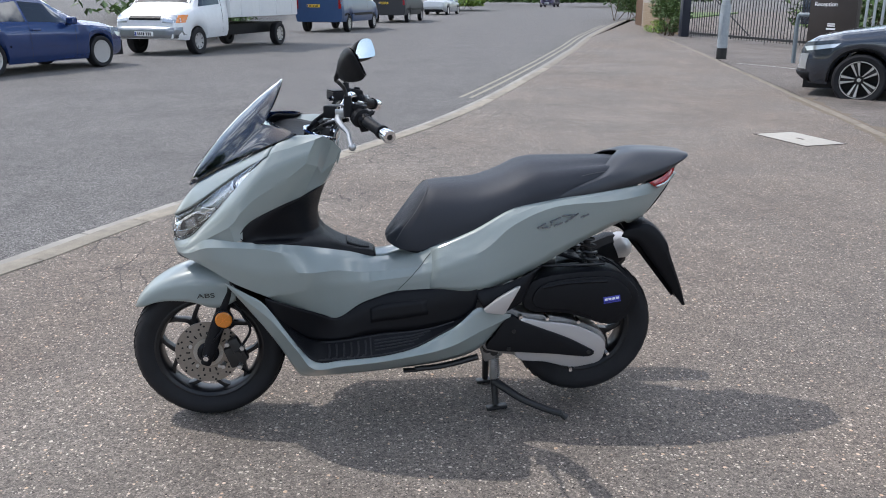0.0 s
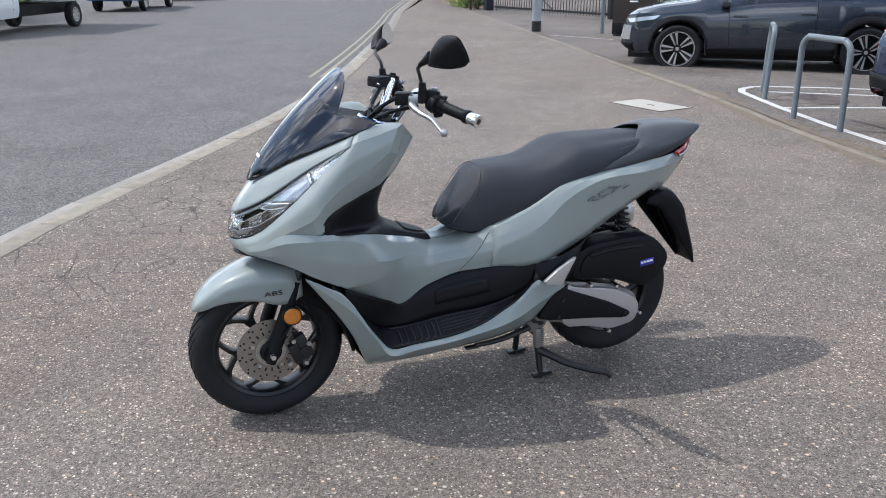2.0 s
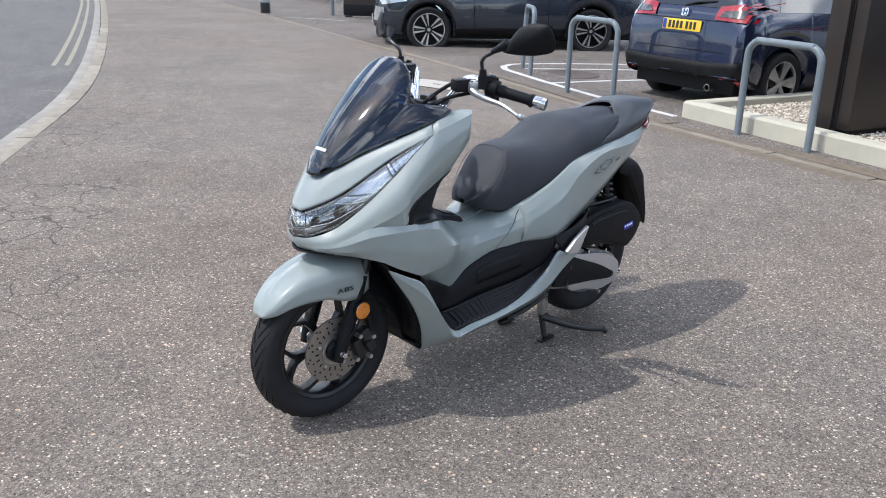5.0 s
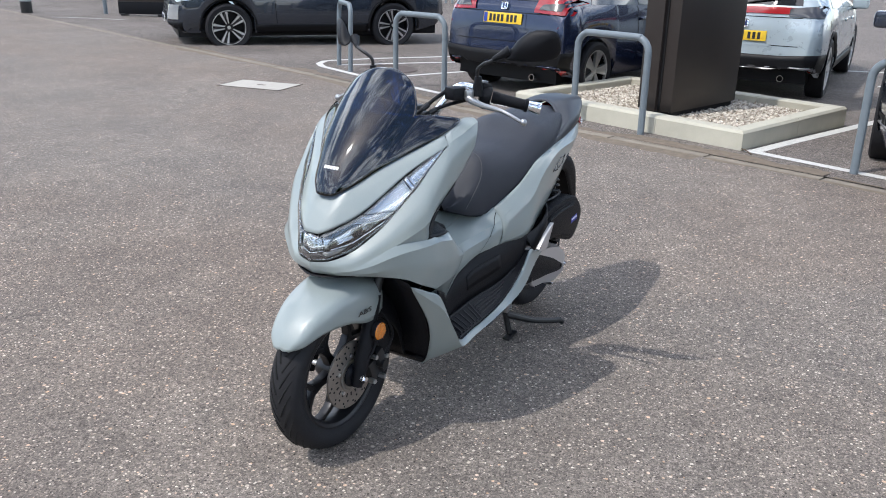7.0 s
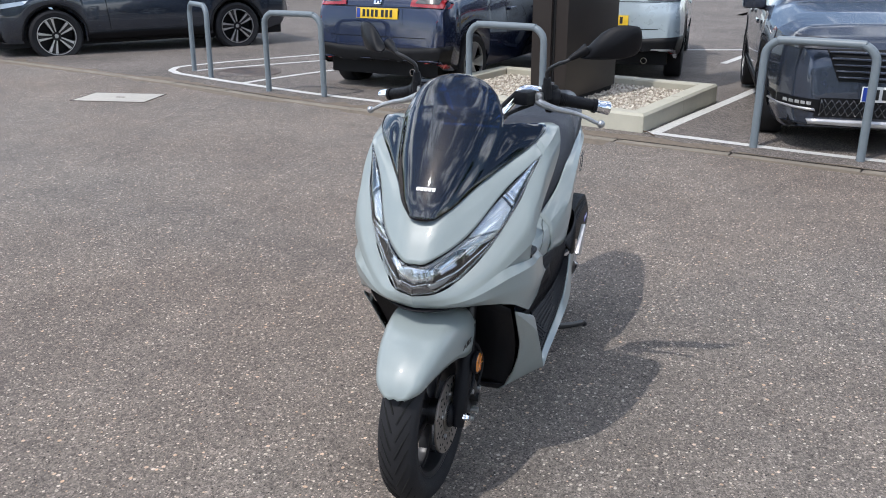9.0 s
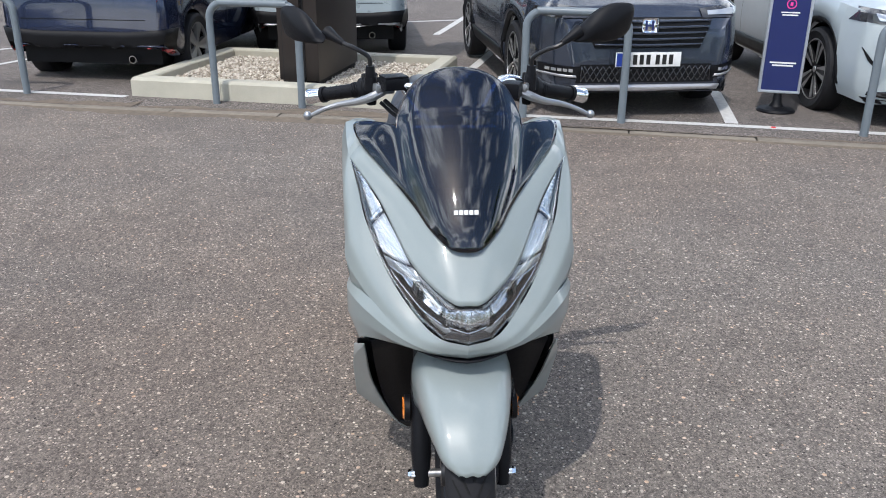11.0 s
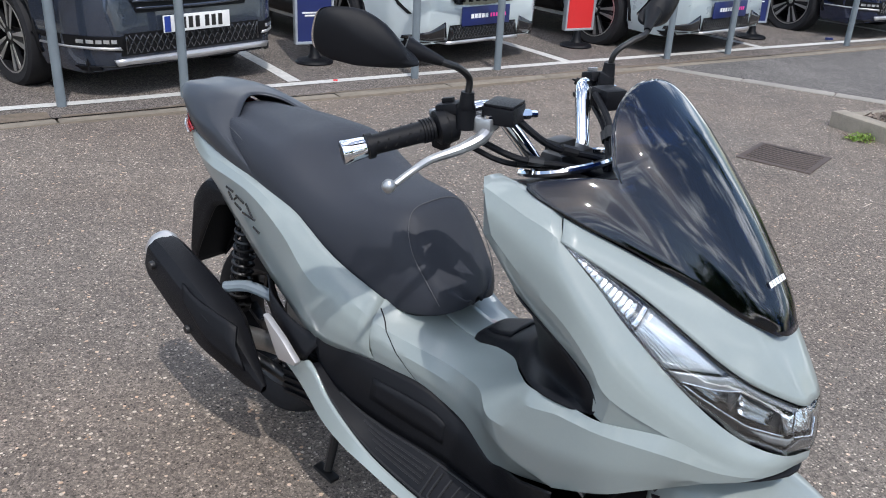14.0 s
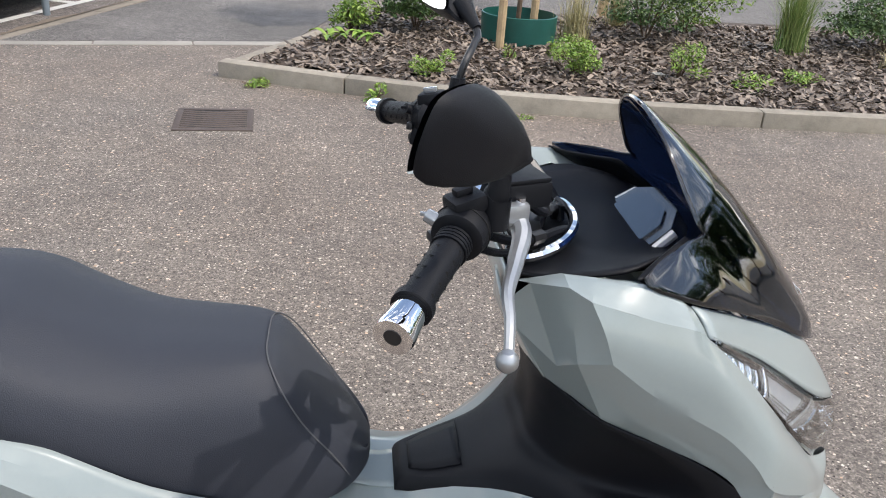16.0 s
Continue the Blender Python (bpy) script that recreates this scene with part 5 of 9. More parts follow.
def van(m, paint, name, label, boxed, L=5.4, W=1.97, plates=True):
    """A panel van or box van with its bonnet at x = L."""
    zt = 2.2 if not boxed else 2.0
    cab0 = 0.0 if not boxed else 3.9
    top = [(cab0, zt), (L - 1.75, zt), (L - 1.35, 1.85), (L - 0.75, 1.18), (L - 0.3, 1.05), (L - 0.06, 0.9), (L, 0.5)]
    belt = [(cab0, 1.15), (L - 0.7, 1.08), (L, 0.8)]
    plan = [(cab0, 0.97), (cab0 + 0.2, 1.0), (L - 0.7, 1.0), (L - 0.2, 0.93), (L, 0.78)]
    low = [(cab0, 0.40), (L - 0.4, 0.36), (L, 0.40)]
    wr = 0.33
    axles = (0.98, L - 0.88)
    c = thing(name, label, "van", m, "parked vehicles across the road")
    xs_off = cab0
    bm = shell(L - xs_off, W, [(x - xs_off, z) for x, z in top], [(x - xs_off, z) for x, z in belt], [(x - xs_off, z) for x, z in low], [(x - xs_off, z) for x, z in plan], [a - xs_off for a in axles if a > xs_off], wr, roof_w=0.84)
    moved(bm, Matrix.Translation((xs_off, 0, 0)))
    sk = Skin(bm)
    part("body", bm, paint, c, angle=40)
    part("chassis", box((L * 0.93, W * 0.62, 0.28), (L * 0.49, 0, 0.52)), CAR_TRIM, c)
    if boxed:
        part("cargo_box", box((3.95, W * 1.04, 2.2), (1.9, 0, 1.95), 0.03), paint, c, "white panelled cargo box")
        for k in range(4):
            for s in (-1, 1):
                part("box_rib", box((0.03, 0.012, 2.1), (0.3 + 1.0 * k, s * (W * 0.52 + 0.004), 1.95)), paint, c)
    for x in axles:
        for s in (-1, 1):
            wheel(c, x, s * (W / 2 - 0.13), wr, 0.21, 8, SILVER_PAINT if x > 2 else ALLOY, rim_r=0.6)
    for s in (-1, 1):
        ax = 'y+' if s > 0 else 'y-'
        part("side_window", sk.panel([(L - 1.9, 1.2), (L - 0.95, 1.15)], [(L - 1.9, 1.8), (L - 1.4, 1.75)], ax, 0.004, 8, 4), CAR_GLASS, c)
        seam(c, sk, [(L - 1.98, 0.5), (L - 1.98, 1.9)], ax, 0.015)
        part("side_strip", sk.panel([(max(cab0, 0.2) + 0.1, 0.62), (L - 1.3, 0.62)], [(max(cab0, 0.2) + 0.1, 0.72), (L - 1.3, 0.72)], ax, 0.014, 8, 1), CAR_TRIM if not boxed else paint, c)
        part("headlight", sk.panel([(s * 0.50, 0.78), (s * 0.82, 0.78)], [(s * 0.50, 0.96), (s * 0.82, 0.96)], 'x+', 0.01, 6, 3), LAMP_CLEAR, c)
        part("indicator", sk.panel([(s * 0.83, 0.78), (s * 0.93, 0.78)], [(s * 0.83, 0.96), (s * 0.93, 0.96)], 'x+', 0.012, 4, 3), ORANGE_LENS, c)
        if not boxed:
            part("tail_lamp", sk.panel([(s * 0.82, 0.9), (s * 0.93, 0.9)], [(s * 0.82, 1.25), (s * 0.93, 1.25)], 'x-', 0.012, 3, 4), RED_LENS, c)
    part("grille", sk.panel([(-0.44, 0.84), (0.44, 0.84)], [(-0.44, 0.93), (0.44, 0.93)], 'x+', 0.012, 8, 2), CAR_TRIM, c)
    part("front_bumper", sk.panel([(-0.92, 0.42), (0.92, 0.42)], [(-0.92, 0.68), (0.92, 0.68)], 'x+', 0.03, 16, 3), HEAD_GREY if boxed else CAR_TRIM, c, "grey plastic bumper", thick=0.02)
    part("windscreen", sk.panel([(L - 0.82, -0.8), (L - 0.82, 0.8)], [(L - 1.3, -0.76), (L - 1.3, 0.76)], 'z+', 0.005, 10, 5), CAR_GLASS, c)
    if plates:
        bars_plate(c, frame_at((L + 0.04, 0, 0.52), (0, 1, 0), (0, 0, 1)), PLATE_WHITE)
        if not boxed:
            bars_plate(c, frame_at((-0.02, 0.2, 1.0), (0, -1, 0), (0, 0, 1)), PLATE_YELLOW)
    return c


big_suv(Matrix.Translation((0, 0, -0.10)) @ pose(-6.27, -8.76, 0, 0, 0, -35.5) @ Matrix.Translation((-3.61, -0.86, 0)))
hatch_rear(Matrix.Translation((0, 0, -0.065)) @ pose(-5.86, -3.85, 0, 0, 0, 172) @ Matrix.Translation((-0.68, -0.80, 0)), CAR_NAVY, "hatchback", "dark navy hatchback with red lamps, parked nose away", False)
hatch_rear(Matrix.Translation((0, 0, -0.08)) @ pose(-7.60, -0.27, 0, 0, 0, 184) @ Matrix.Translation((-0.70, 0.83, 0)), CAR_PALE, "crossover", "pale silver-blue crossover with light bar, parked nose away", True, L=4.34, W=1.79, H=1.58, plate_z=0.72)
crossover_front(Matrix.Translation((0, 0, -0.04)) @ pose(-4.38, 0.74, 0, 0, 0, 5) @ Matrix.Translation((-3.47, 0.88, 0)), CAR_DARKGREY, "crossover", "dark grey crossover with slatted grille facing the hoops")
crossover_front(Matrix.Translation((0, 0, -0.04)) @ pose(-4.02, 3.22, 0, 0, 0, -3) @ Matrix.Translation((-3.47, 0.88, 0)), CAR_WHITE, "crossover", "pearl white crossover with black grille facing the hoops", True)
crossover_front(Matrix.Translation((0, 0, -0.04)) @ pose(-3.18, 5.72, 0, 0, 0, -5) @ Matrix.Translation((-3.47, 0.88, 0)), CAR_PALE, "crossover", "pale silver crossover with navy plate facing the hoops", True)
crossover_front(Matrix.Translation((0, 0, -0.05)) @ pose(-2.55, 8.6, 0, 0, 0, -13) @ Matrix.Translation((-3.47, 0.88, 0)), CAR_NAVY, "crossover", "dark navy crossover at the end of the row", False)
saloon(pose(6.10, -15.6, -0.035, 0, 0, -118) @ Matrix.Translation((-3.67, 0.85, 0)), CAR_BLUE, "saloon_car", "deep blue saloon car with multi-spoke wheels at the roadside")
van(pose(4.78, -19.3, -0.035, 0, 0, 68) @ Matrix.Translation((-5.32, -0.95, 0)), VAN_WHITE, "box_van", "old white box van with grey bumper at the roadside", True, L=6.2)
van(pose(1.2, -32.3, -0.035, 0, 0, -107) @ Matrix.Translation((-0.98, 0.95, 0)), VAN_BLUE, "panel_van", "dark blue panel van parked at the roadside", False)
van(pose(-1.8, -43.5, -0.035, 0, 0, -105) @ Matrix.Translation((-0.98, 0.95, 0)), TRUCK_DARK, "flatbed_truck", "dark tipper truck parked at the far roadside", False)

# ---- the scooter: x forward from the rear axle, y to its left ----
scooter = thing("scooter", "grey-green maxi scooter with black seat on its centre stand", "scooter", Matrix.Translation((1.315, 0, 0)) @ Matrix.Rotation(radians(1.7), 4, 'Z') @ Matrix.Translation((-1.315, 0, 0)))


def both(name, rows, mat, label="", nu=5, nv=5, lin_u=False, lin_v=False, thick=0.004, angle=28, parent=None):
    """A panel and its mirror image, each a part."""
    out = []
    for rr in (rows, flip(rows)):
        out.append(part(name, grid_of(dense(rr, nu, nv, lin_u, lin_v)), mat, parent or scooter, label, angle, 0.0))
        md = out[-1].modifiers.new("thickness", 'SOLIDIFY')
        md.thickness = thick
        md.offset = 0.0
    return out


def across(name, rows, mat, label="", nu=5, nv=5, lin_u=False, lin_v=False, thick=0.004, angle=28, parent=None):
    """A panel given from the middle outwards, joined with its mirror image into one part."""
    full = [[(p[0], -p[1], p[2]) for p in reversed(r[1:])] + list(r) for r in rows]
    ob = part(name, grid_of(dense(full, nu, nv, lin_u, lin_v)), mat, parent or scooter, label, angle)
    md = ob.modifiers.new("thickness", 'SOLIDIFY')
    md.thickness = thick
    md.offset = 0.0
    return ob


def sides(make):
    for s in (1, -1):
        make(s)


# wheels -----------------------------------------------------------------
def tread_marks(r, h, n, slant):
    """Slanted grooves standing a hair proud as dark ribs."""
    out = []
    for i in range(n):
        for s in (1, -1):
            a0 = 2 * math.pi * (i + (0.5 if s < 0 else 0)) / n
            pts = []
            for k in range(5):
                q = k / 4
                yy = s * h * (0.10 + 0.62 * q)
                rr = r * (1 - 0.055 * (abs(yy) / h) ** 2.2 * 2.0) + 0.0004
                aa = a0 + slant * q
                pts.append((rr * math.cos(aa), yy, rr * math.sin(aa)))
            out.append(tube(pts, 0.0030, 4, 1))
    return merge(*out)


GROOVE = surface("tread_groove", (0.004, 0.004, 0.004), 0.95)


def scooter_wheel(name, x, z, r, w, rim_r, n_spokes, front):
    wh = new(name)
    wh.parent = scooter
    wh.location = (x, 0, z)
    h = w / 2
    prof = [(rim_r - 0.006, -h * 0.70), (rim_r + 0.012, -h * 0.80), (r * 0.80, -h * 0.96), (r * 0.885, -h * 0.985), (r * 0.935, -h * 0.86), (r * 0.972, -h * 0.60), (r * 0.993, -h * 0.30), (r, 0)]
    full = prof + [(a, -b) for a, b in reversed(prof[:-1])]
    part("tyre", lathe(full, 72, 'y', closed=True), RUBBER, wh, "black grooved road tyre", 50)
    part("tread_groove", tread_marks(r, h, 34, 0.30 if front else 0.26), GROOVE, wh)
    rim = [lathe([(rim_r + 0.002, -h * 0.74), (rim_r - 0.004, -h * 0.76), (rim_r - 0.014, -h * 0.66), (rim_r - 0.020, -h * 0.45), (rim_r - 0.020, h * 0.45), (rim_r - 0.014, h * 0.66), (rim_r - 0.004, h * 0.76), (rim_r + 0.002, h * 0.74)], 64, 'y')]
    rim.append(lathe([(0.001, -0.05), (0.03, -0.05), (0.038, -0.03), (0.038, 0.03), (0.03, 0.05), (0.001, 0.05)], 24, 'y', closed=False))
    for k in range(n_spokes):
        a = 2 * math.pi * (k + 0.833) / n_spokes
        # each spoke leaves the hub as one broad arm and forks wide before the rim
        rf, re, spread = rim_r * 0.60, rim_r - 0.012, 0.43
        segs = [[(0.030, 0.015), (0.030, -0.015), (rf * 0.72, -0.011), (rf, -0.019), (rf + 0.010, 0.0), (rf, 0.019), (rf * 0.72, 0.011)]]
        for s in (1, -1):
            arm_in, arm_out = [], []
            for q in (0.0, 0.35, 0.7, 1.0):
                rr, aa = rf - 0.006 + (re - rf + 0.006) * q, s * spread * q ** 0.9
                w_ = 0.0085 - 0.0028 * q + (0.004 if q == 1.0 else 0.0)
                c_ = Vector((rr * math.cos(aa), rr * math.sin(aa)))
                n_ = Vector((-math.sin(aa + s * 0.75), math.cos(aa + s * 0.75)))
                arm_in.append(tuple(c_ + n_ * w_))
                arm_out.append(tuple(c_ - n_ * w_))
            segs.append(arm_in + arm_out[::-1])
        for sg in segs:
            b = plate_xz(sg, -0.015, 0.015, 0.003)
            rim.append(moved(b, Matrix.Rotation(-a, 4, 'Y')))
    part("rim", merge(*rim), RIM_BLACK, wh, "satin black alloy rim with forked spokes")
    return wh


FW, RW = (1.315, 0.255), (0.0, 0.276)
fw = scooter_wheel("front_wheel", FW[0], FW[1], 0.255, 0.108, 0.182, 5, True)
rw = scooter_wheel("rear_wheel", RW[0], RW[1], 0.256, 0.128, 0.170, 5, False)
part("valve_stem", tube([(-0.12, 0.01, -0.11), (-0.10, 0.02, -0.09)], 0.004, 8, 2), BLK_PLASTIC, fw)

# brake disc with holes
disc = new("brake_disc")
disc.parent = fw


part("disc_ring", lathe([(0.082, 0.062), (0.1095, 0.062), (0.110, 0.064), (0.110, 0.0665), (0.1095, 0.0685), (0.082, 0.0685), (0.081, 0.0665), (0.081, 0.064)], 72, 'y'), DISC_STEEL, disc, "perforated steel brake disc")
part("disc_carrier", lathe([(0.047, 0.063), (0.0815, 0.063), (0.0815, 0.0675), (0.047, 0.0675)], 48, 'y'), DISC_STEEL, disc)
HOLE = surface("disc_hole", (0.012, 0.012, 0.012), 0.9)
dots = []
for k in range(36):
    for r, da in ((0.103, 0.0), (0.094, 0.5), (0.0865, 0.25)):
        if (k + int(r * 1000)) % 3 == 0:
            a = 2 * math.pi * (k + da) / 36
            dots.append(moved(lathe([(0.0, 0.0), (0.0036, 0.0), (0.0036, 0.0009), (0.0, 0.0009)], 10, 'y', closed=False), Matrix.Translation((r * math.cos(a), 0.0684, r * math.sin(a)))))
for k in range(20):
    a = 2 * math.pi * k / 20
    dots.append(moved(box((0.013, 0.0009, 0.0052), (0.067, 0.0680, 0), 0.0004), Matrix.Rotation(-a, 4, 'Y') @ Matrix.Translation((0, 0, 0)) @ Matrix.Rotation(0.0, 4, 'Y')))
part("disc_holes", merge(*dots), HOLE, disc)
tone = []
for k in range(48):
    a = 2 * math.pi * k / 48
    tone.append(moved(box((0.011, 0.003, 0.0026), (0.043, 0.072, 0)), Matrix.Rotation(-a, 4, 'Y')))
tone.append(lathe([(0.030, 0.069), (0.050, 0.069), (0.050, 0.071), (0.030, 0.071)], 36, 'y'))
part("sensor_ring", merge(*tone), STEEL, disc)
part("hub_cap", lathe([(0.0, 0.085), (0.026, 0.085), (0.036, 0.078), (0.037, 0.068), (0.0, 0.068)], 24, 'y', closed=False), BLK_PLASTIC, disc)
for k in range(5):
    a = 2 * math.pi * (k + 0.3) / 5
    part("disc_bolt", moved(lathe([(0.0, 0.0), (0.0065, 0.0), (0.0065, 0.005), (0.0, 0.006)], 6, 'y', closed=False), Matrix.Translation((0.062 * math.cos(a), 0.068, 0.062 * math.sin(a)))), ALLOY, disc)

# fork ----------------------------------------------------------------------
fork = new("front_fork")
fork.parent = scooter
for s in (1, -1):
    part("fork_leg", tube([(1.322, s * 0.096, 0.225), (1.296, s * 0.096, 0.30), (1.243, s * 0.096, 0.44), (1.222, s * 0.094, 0.50)], [0.017, 0.024, 0.022, 0.021], 18, 4), BLK_PLASTIC, fork, "black painted fork leg")
    part("fork_tube", tube([(1.24, s * 0.096, 0.45), (1.10, s * 0.096, 0.80)], 0.0155, 14), BLACK_STEEL, fork)
    part("axle_bolt", moved(lathe([(0.0, 0.0), (0.009, 0.0), (0.011, -0.006), (0.011, -0.018), (0.0, -0.018)] if s > 0 else [(0.0, 0.0), (0.009, 0.0), (0.011, 0.006), (0.011, 0.018), (0.0, 0.018)], 6, 'y', closed=False), Matrix.Translation((FW[0], s * 0.128, FW[1]))), CHROME, fork)
    ind = part("side_reflector", moved(lathe([(0.0, s * 0.010), (0.024, s * 0.009), (0.028, s * 0.006), (0.028, -s * 0.002), (0.0, -s * 0.002)], 28, 'y', closed=False), Matrix.Translation((1.247, s * 0.127, 0.394))), AMBER, fork, "round amber side reflector")
    part("reflector_rim", moved(lathe([(0.028, s * 0.007), (0.0315, s * 0.006), (0.0315, -s * 0.006), (0.028, -s * 0.006)], 28, 'y'), Matrix.Translation((1.247, s * 0.127, 0.394))), BLK_PLASTIC, ind)
    cuts = []
    for k in range(6):
        a = math.pi * k / 3 + 0.3
        cuts.append(moved(box((0.026, 0.0012, 0.0016), (0.013, 0, 0)), Matrix.Translation((1.247, s * 0.1372, 0.394)) @ Matrix.Rotation(-a, 4, 'Y')))
    part("reflector_ribs", merge(*cuts), ORANGE_LENS, ind)
part("axle", tube([(FW[0], -0.12, FW[1]), (FW[0], 0.12, FW[1])], 0.010, 12), ALLOY, fork)
cal = part("brake_caliper", merge(box((0.055, 0.05, 0.075), (1.225, 0.075, 0.245), 0.010, (0, 20, 0)), box((0.035, 0.035, 0.09), (1.21, 0.10, 0.275), 0.009, (0, 25, 0)), tube([(1.212, 0.125, 0.262), (1.212, 0.085, 0.262)], 0.014, 12)), BLACK_STEEL, fork, "black brake caliper")
for p in ((1.245, 0.112, 0.297), (1.262, 0.118, 0.222), (1.207, 0.115, 0.216), (1.196, 0.118, 0.285)):
    part("caliper_bolt", moved(lathe([(0.0, 0.006), (0.0075, 0.006), (0.0085, 0.0), (0.0085, -0.02), (0.0, -0.02)], 8, 'y', closed=False), Matrix.Translation(p)), ALLOY, cal)
part("brake_hose", tube([(1.198, 0.115, 0.29), (1.165, 0.12, 0.35), (1.19, 0.115, 0.41), (1.215, 0.10, 0.46), (1.18, 0.09, 0.52)], 0.0045, 8, 6), BLK_PLASTIC, fork)
part("sensor_cable", tube([(1.30, 0.115, 0.30), (1.275, 0.123, 0.33), (1.25, 0.12, 0.36)], 0.0035, 8, 5), BLK_PLASTIC, fork)
part("fork_bridge", box((0.05, 0.19, 0.05), (1.225, 0, 0.50), 0.012, (0, -20, 0)), BLK_PLASTIC, fork)

# front mudguard
mud_rows = []
for cx, cz, ex, ey, ez in ((1.548, 0.418, 1.544, 0.026, 0.415), (1.530, 0.452, 1.514, 0.056, 0.425), (1.487, 0.496, 1.474, 0.073, 0.442), (1.432, 0.530, 1.424, 0.087, 0.452), (1.370, 0.553, 1.352, 0.100, 0.450), (1.31, 0.566, 1.29, 0.109, 0.432), (1.25, 0.562, 1.245, 0.113, 0.435), (1.205, 0.55, 1.205, 0.108, 0.452)):
    mud_rows.append([(cx, 0, cz), (cx, ey * 0.45, cz - 0.004), (cx * 0.75 + ex * 0.25, ey * 0.83, cz - (cz - ez) * 0.16), (cx * 0.4 + ex * 0.6, ey * 1.0, cz - (cz - ez) * 0.48), (ex, ey, ez)])
mudguard = across("front_mudguard", mud_rows, BODY, "grey-green front mudguard", 4, 4)
part("mudguard_letters", moved(text_bm("ABS", 0.022, 0.0008, 1.6), frame_at((1.300, 0.1165, 0.474), (-1, 0.06, 0.05), (0.25, 0.12, 1))), BLACK_INK, mudguard)
part("mudguard_letters", moved(text_bm("ABS", 0.022, 0.0008, 1.6), frame_at((1.300, -0.1165, 0.474), (1, 0.06, -0.05), (0.25, -0.12, 1))), BLACK_INK, mudguard)
across("mudguard_rear", [[(1.26, 0, 0.53), (1.26, 0.06, 0.52), (1.25, 0.085, 0.44)], [(1.12, 0, 0.47), (1.12, 0.06, 0.46), (1.14, 0.08, 0.38)], [(1.045, 0, 0.33), (1.045, 0.06, 0.33), (1.07, 0.075, 0.30)], [(1.03, 0, 0.21), (1.03, 0.07, 0.21), (1.04, 0.075, 0.21)]], BLK_PLASTIC, "black inner mudguard", 4, 4)

# front fairing --------------------------------------------------------------
NOSE_IN = [(1.322, 0.0, 0.822), (1.300, 0.055, 0.842), (1.245, 0.090, 0.878), (1.150, 0.152, 0.928), (1.047, 0.226, 0.983)]
NOSE_OUT = [(1.393, 0.0, 0.728), (1.384, 0.040, 0.735), (1.305, 0.114, 0.786), (1.171, 0.182, 0.886), (1.064, 0.2515, 0.957)]
mid_row = [tuple((Vector(a) + Vector(b)) / 2 + Vector((0.002, 0.001, 0.002))) for a, b in zip(NOSE_IN, NOSE_OUT)]
across("nose_panel", [NOSE_IN, mid_row, NOSE_OUT], BODY, "grey-green nose panel", 5, 5)

LAMP_IN = [(1.394, 0.0, 0.724), (1.384, 0.042, 0.731), (1.345, 0.080, 0.756), (1.300, 0.118, 0.786), (1.236, 0.150, 0.836), (1.171, 0.184, 0.884), (1.070, 0.248, 0.956)]
LAMP_OUT = [(1.408, 0.0, 0.643), (1.390, 0.055, 0.649), (1.335, 0.104, 0.674), (1.272, 0.160, 0.738), (1.228, 0.192, 0.785), (1.180, 0.213, 0.838), (1.066, 0.2495, 0.953)]


def lamp_point(u, v, sink=0.0):
    """A place on the lamp band: u from the middle up to the tip, v from the inner to the outer edge."""
    k = u * (len(LAMP_IN) - 1)
    i = min(int(k), len(LAMP_IN) - 2)
    a = Vector(LAMP_IN[i]).lerp(Vector(LAMP_IN[i + 1]), k - i)
    b = Vector(LAMP_OUT[i]).lerp(Vector(LAMP_OUT[i + 1]), k - i)
    bulge = 0.010 * math.sin(math.pi * v) * (1 - u * 0.7)
    p = a.lerp(b, v) + Vector((0.8, 0.45, 0.1)) * bulge
    return p - Vector((0.75, 0.5, 0.25)) * sink


def lamp_rows(u0, u1, v0, v1, sink, nu=12, nv=5):
    return [[tuple(lamp_point(u0 + (u1 - u0) * i / nu, (v0[0] + (v0[1] - v0[0]) * i / nu) + ((v1[0] + (v1[1] - v1[0]) * i / nu) - (v0[0] + (v0[1] - v0[0]) * i / nu)) * j / nv, sink)) for i in range(nu + 1)] for j in range(nv + 1)]


def lamp_quad(corners, sink, nu=10, nv=6, flute=0.0, turns=0):
    """A piece of the lamp between four (u, v) corners; flute folds it into ridges across u."""
    (a, b_, c_, d_) = corners
    rows = []
    for j in range(nv + 1):
        q = j / nv
        row = []
        for i in range(nu + 1):
            p = i / nu
            u = (a[0] * (1 - p) + b_[0] * p) * (1 - q) + (d_[0] * (1 - p) + c_[0] * p) * q
            v = (a[1] * (1 - p) + b_[1] * p) * (1 - q) + (d_[1] * (1 - p) + c_[1] * p) * q
            fold = flute * abs(((p * turns) % 1.0) * 2 - 1) if turns else 0.0
            row.append(tuple(lamp_point(max(0.0, min(1.0, u)), v, sink + fold)))
        rows.append(row)
    return rows


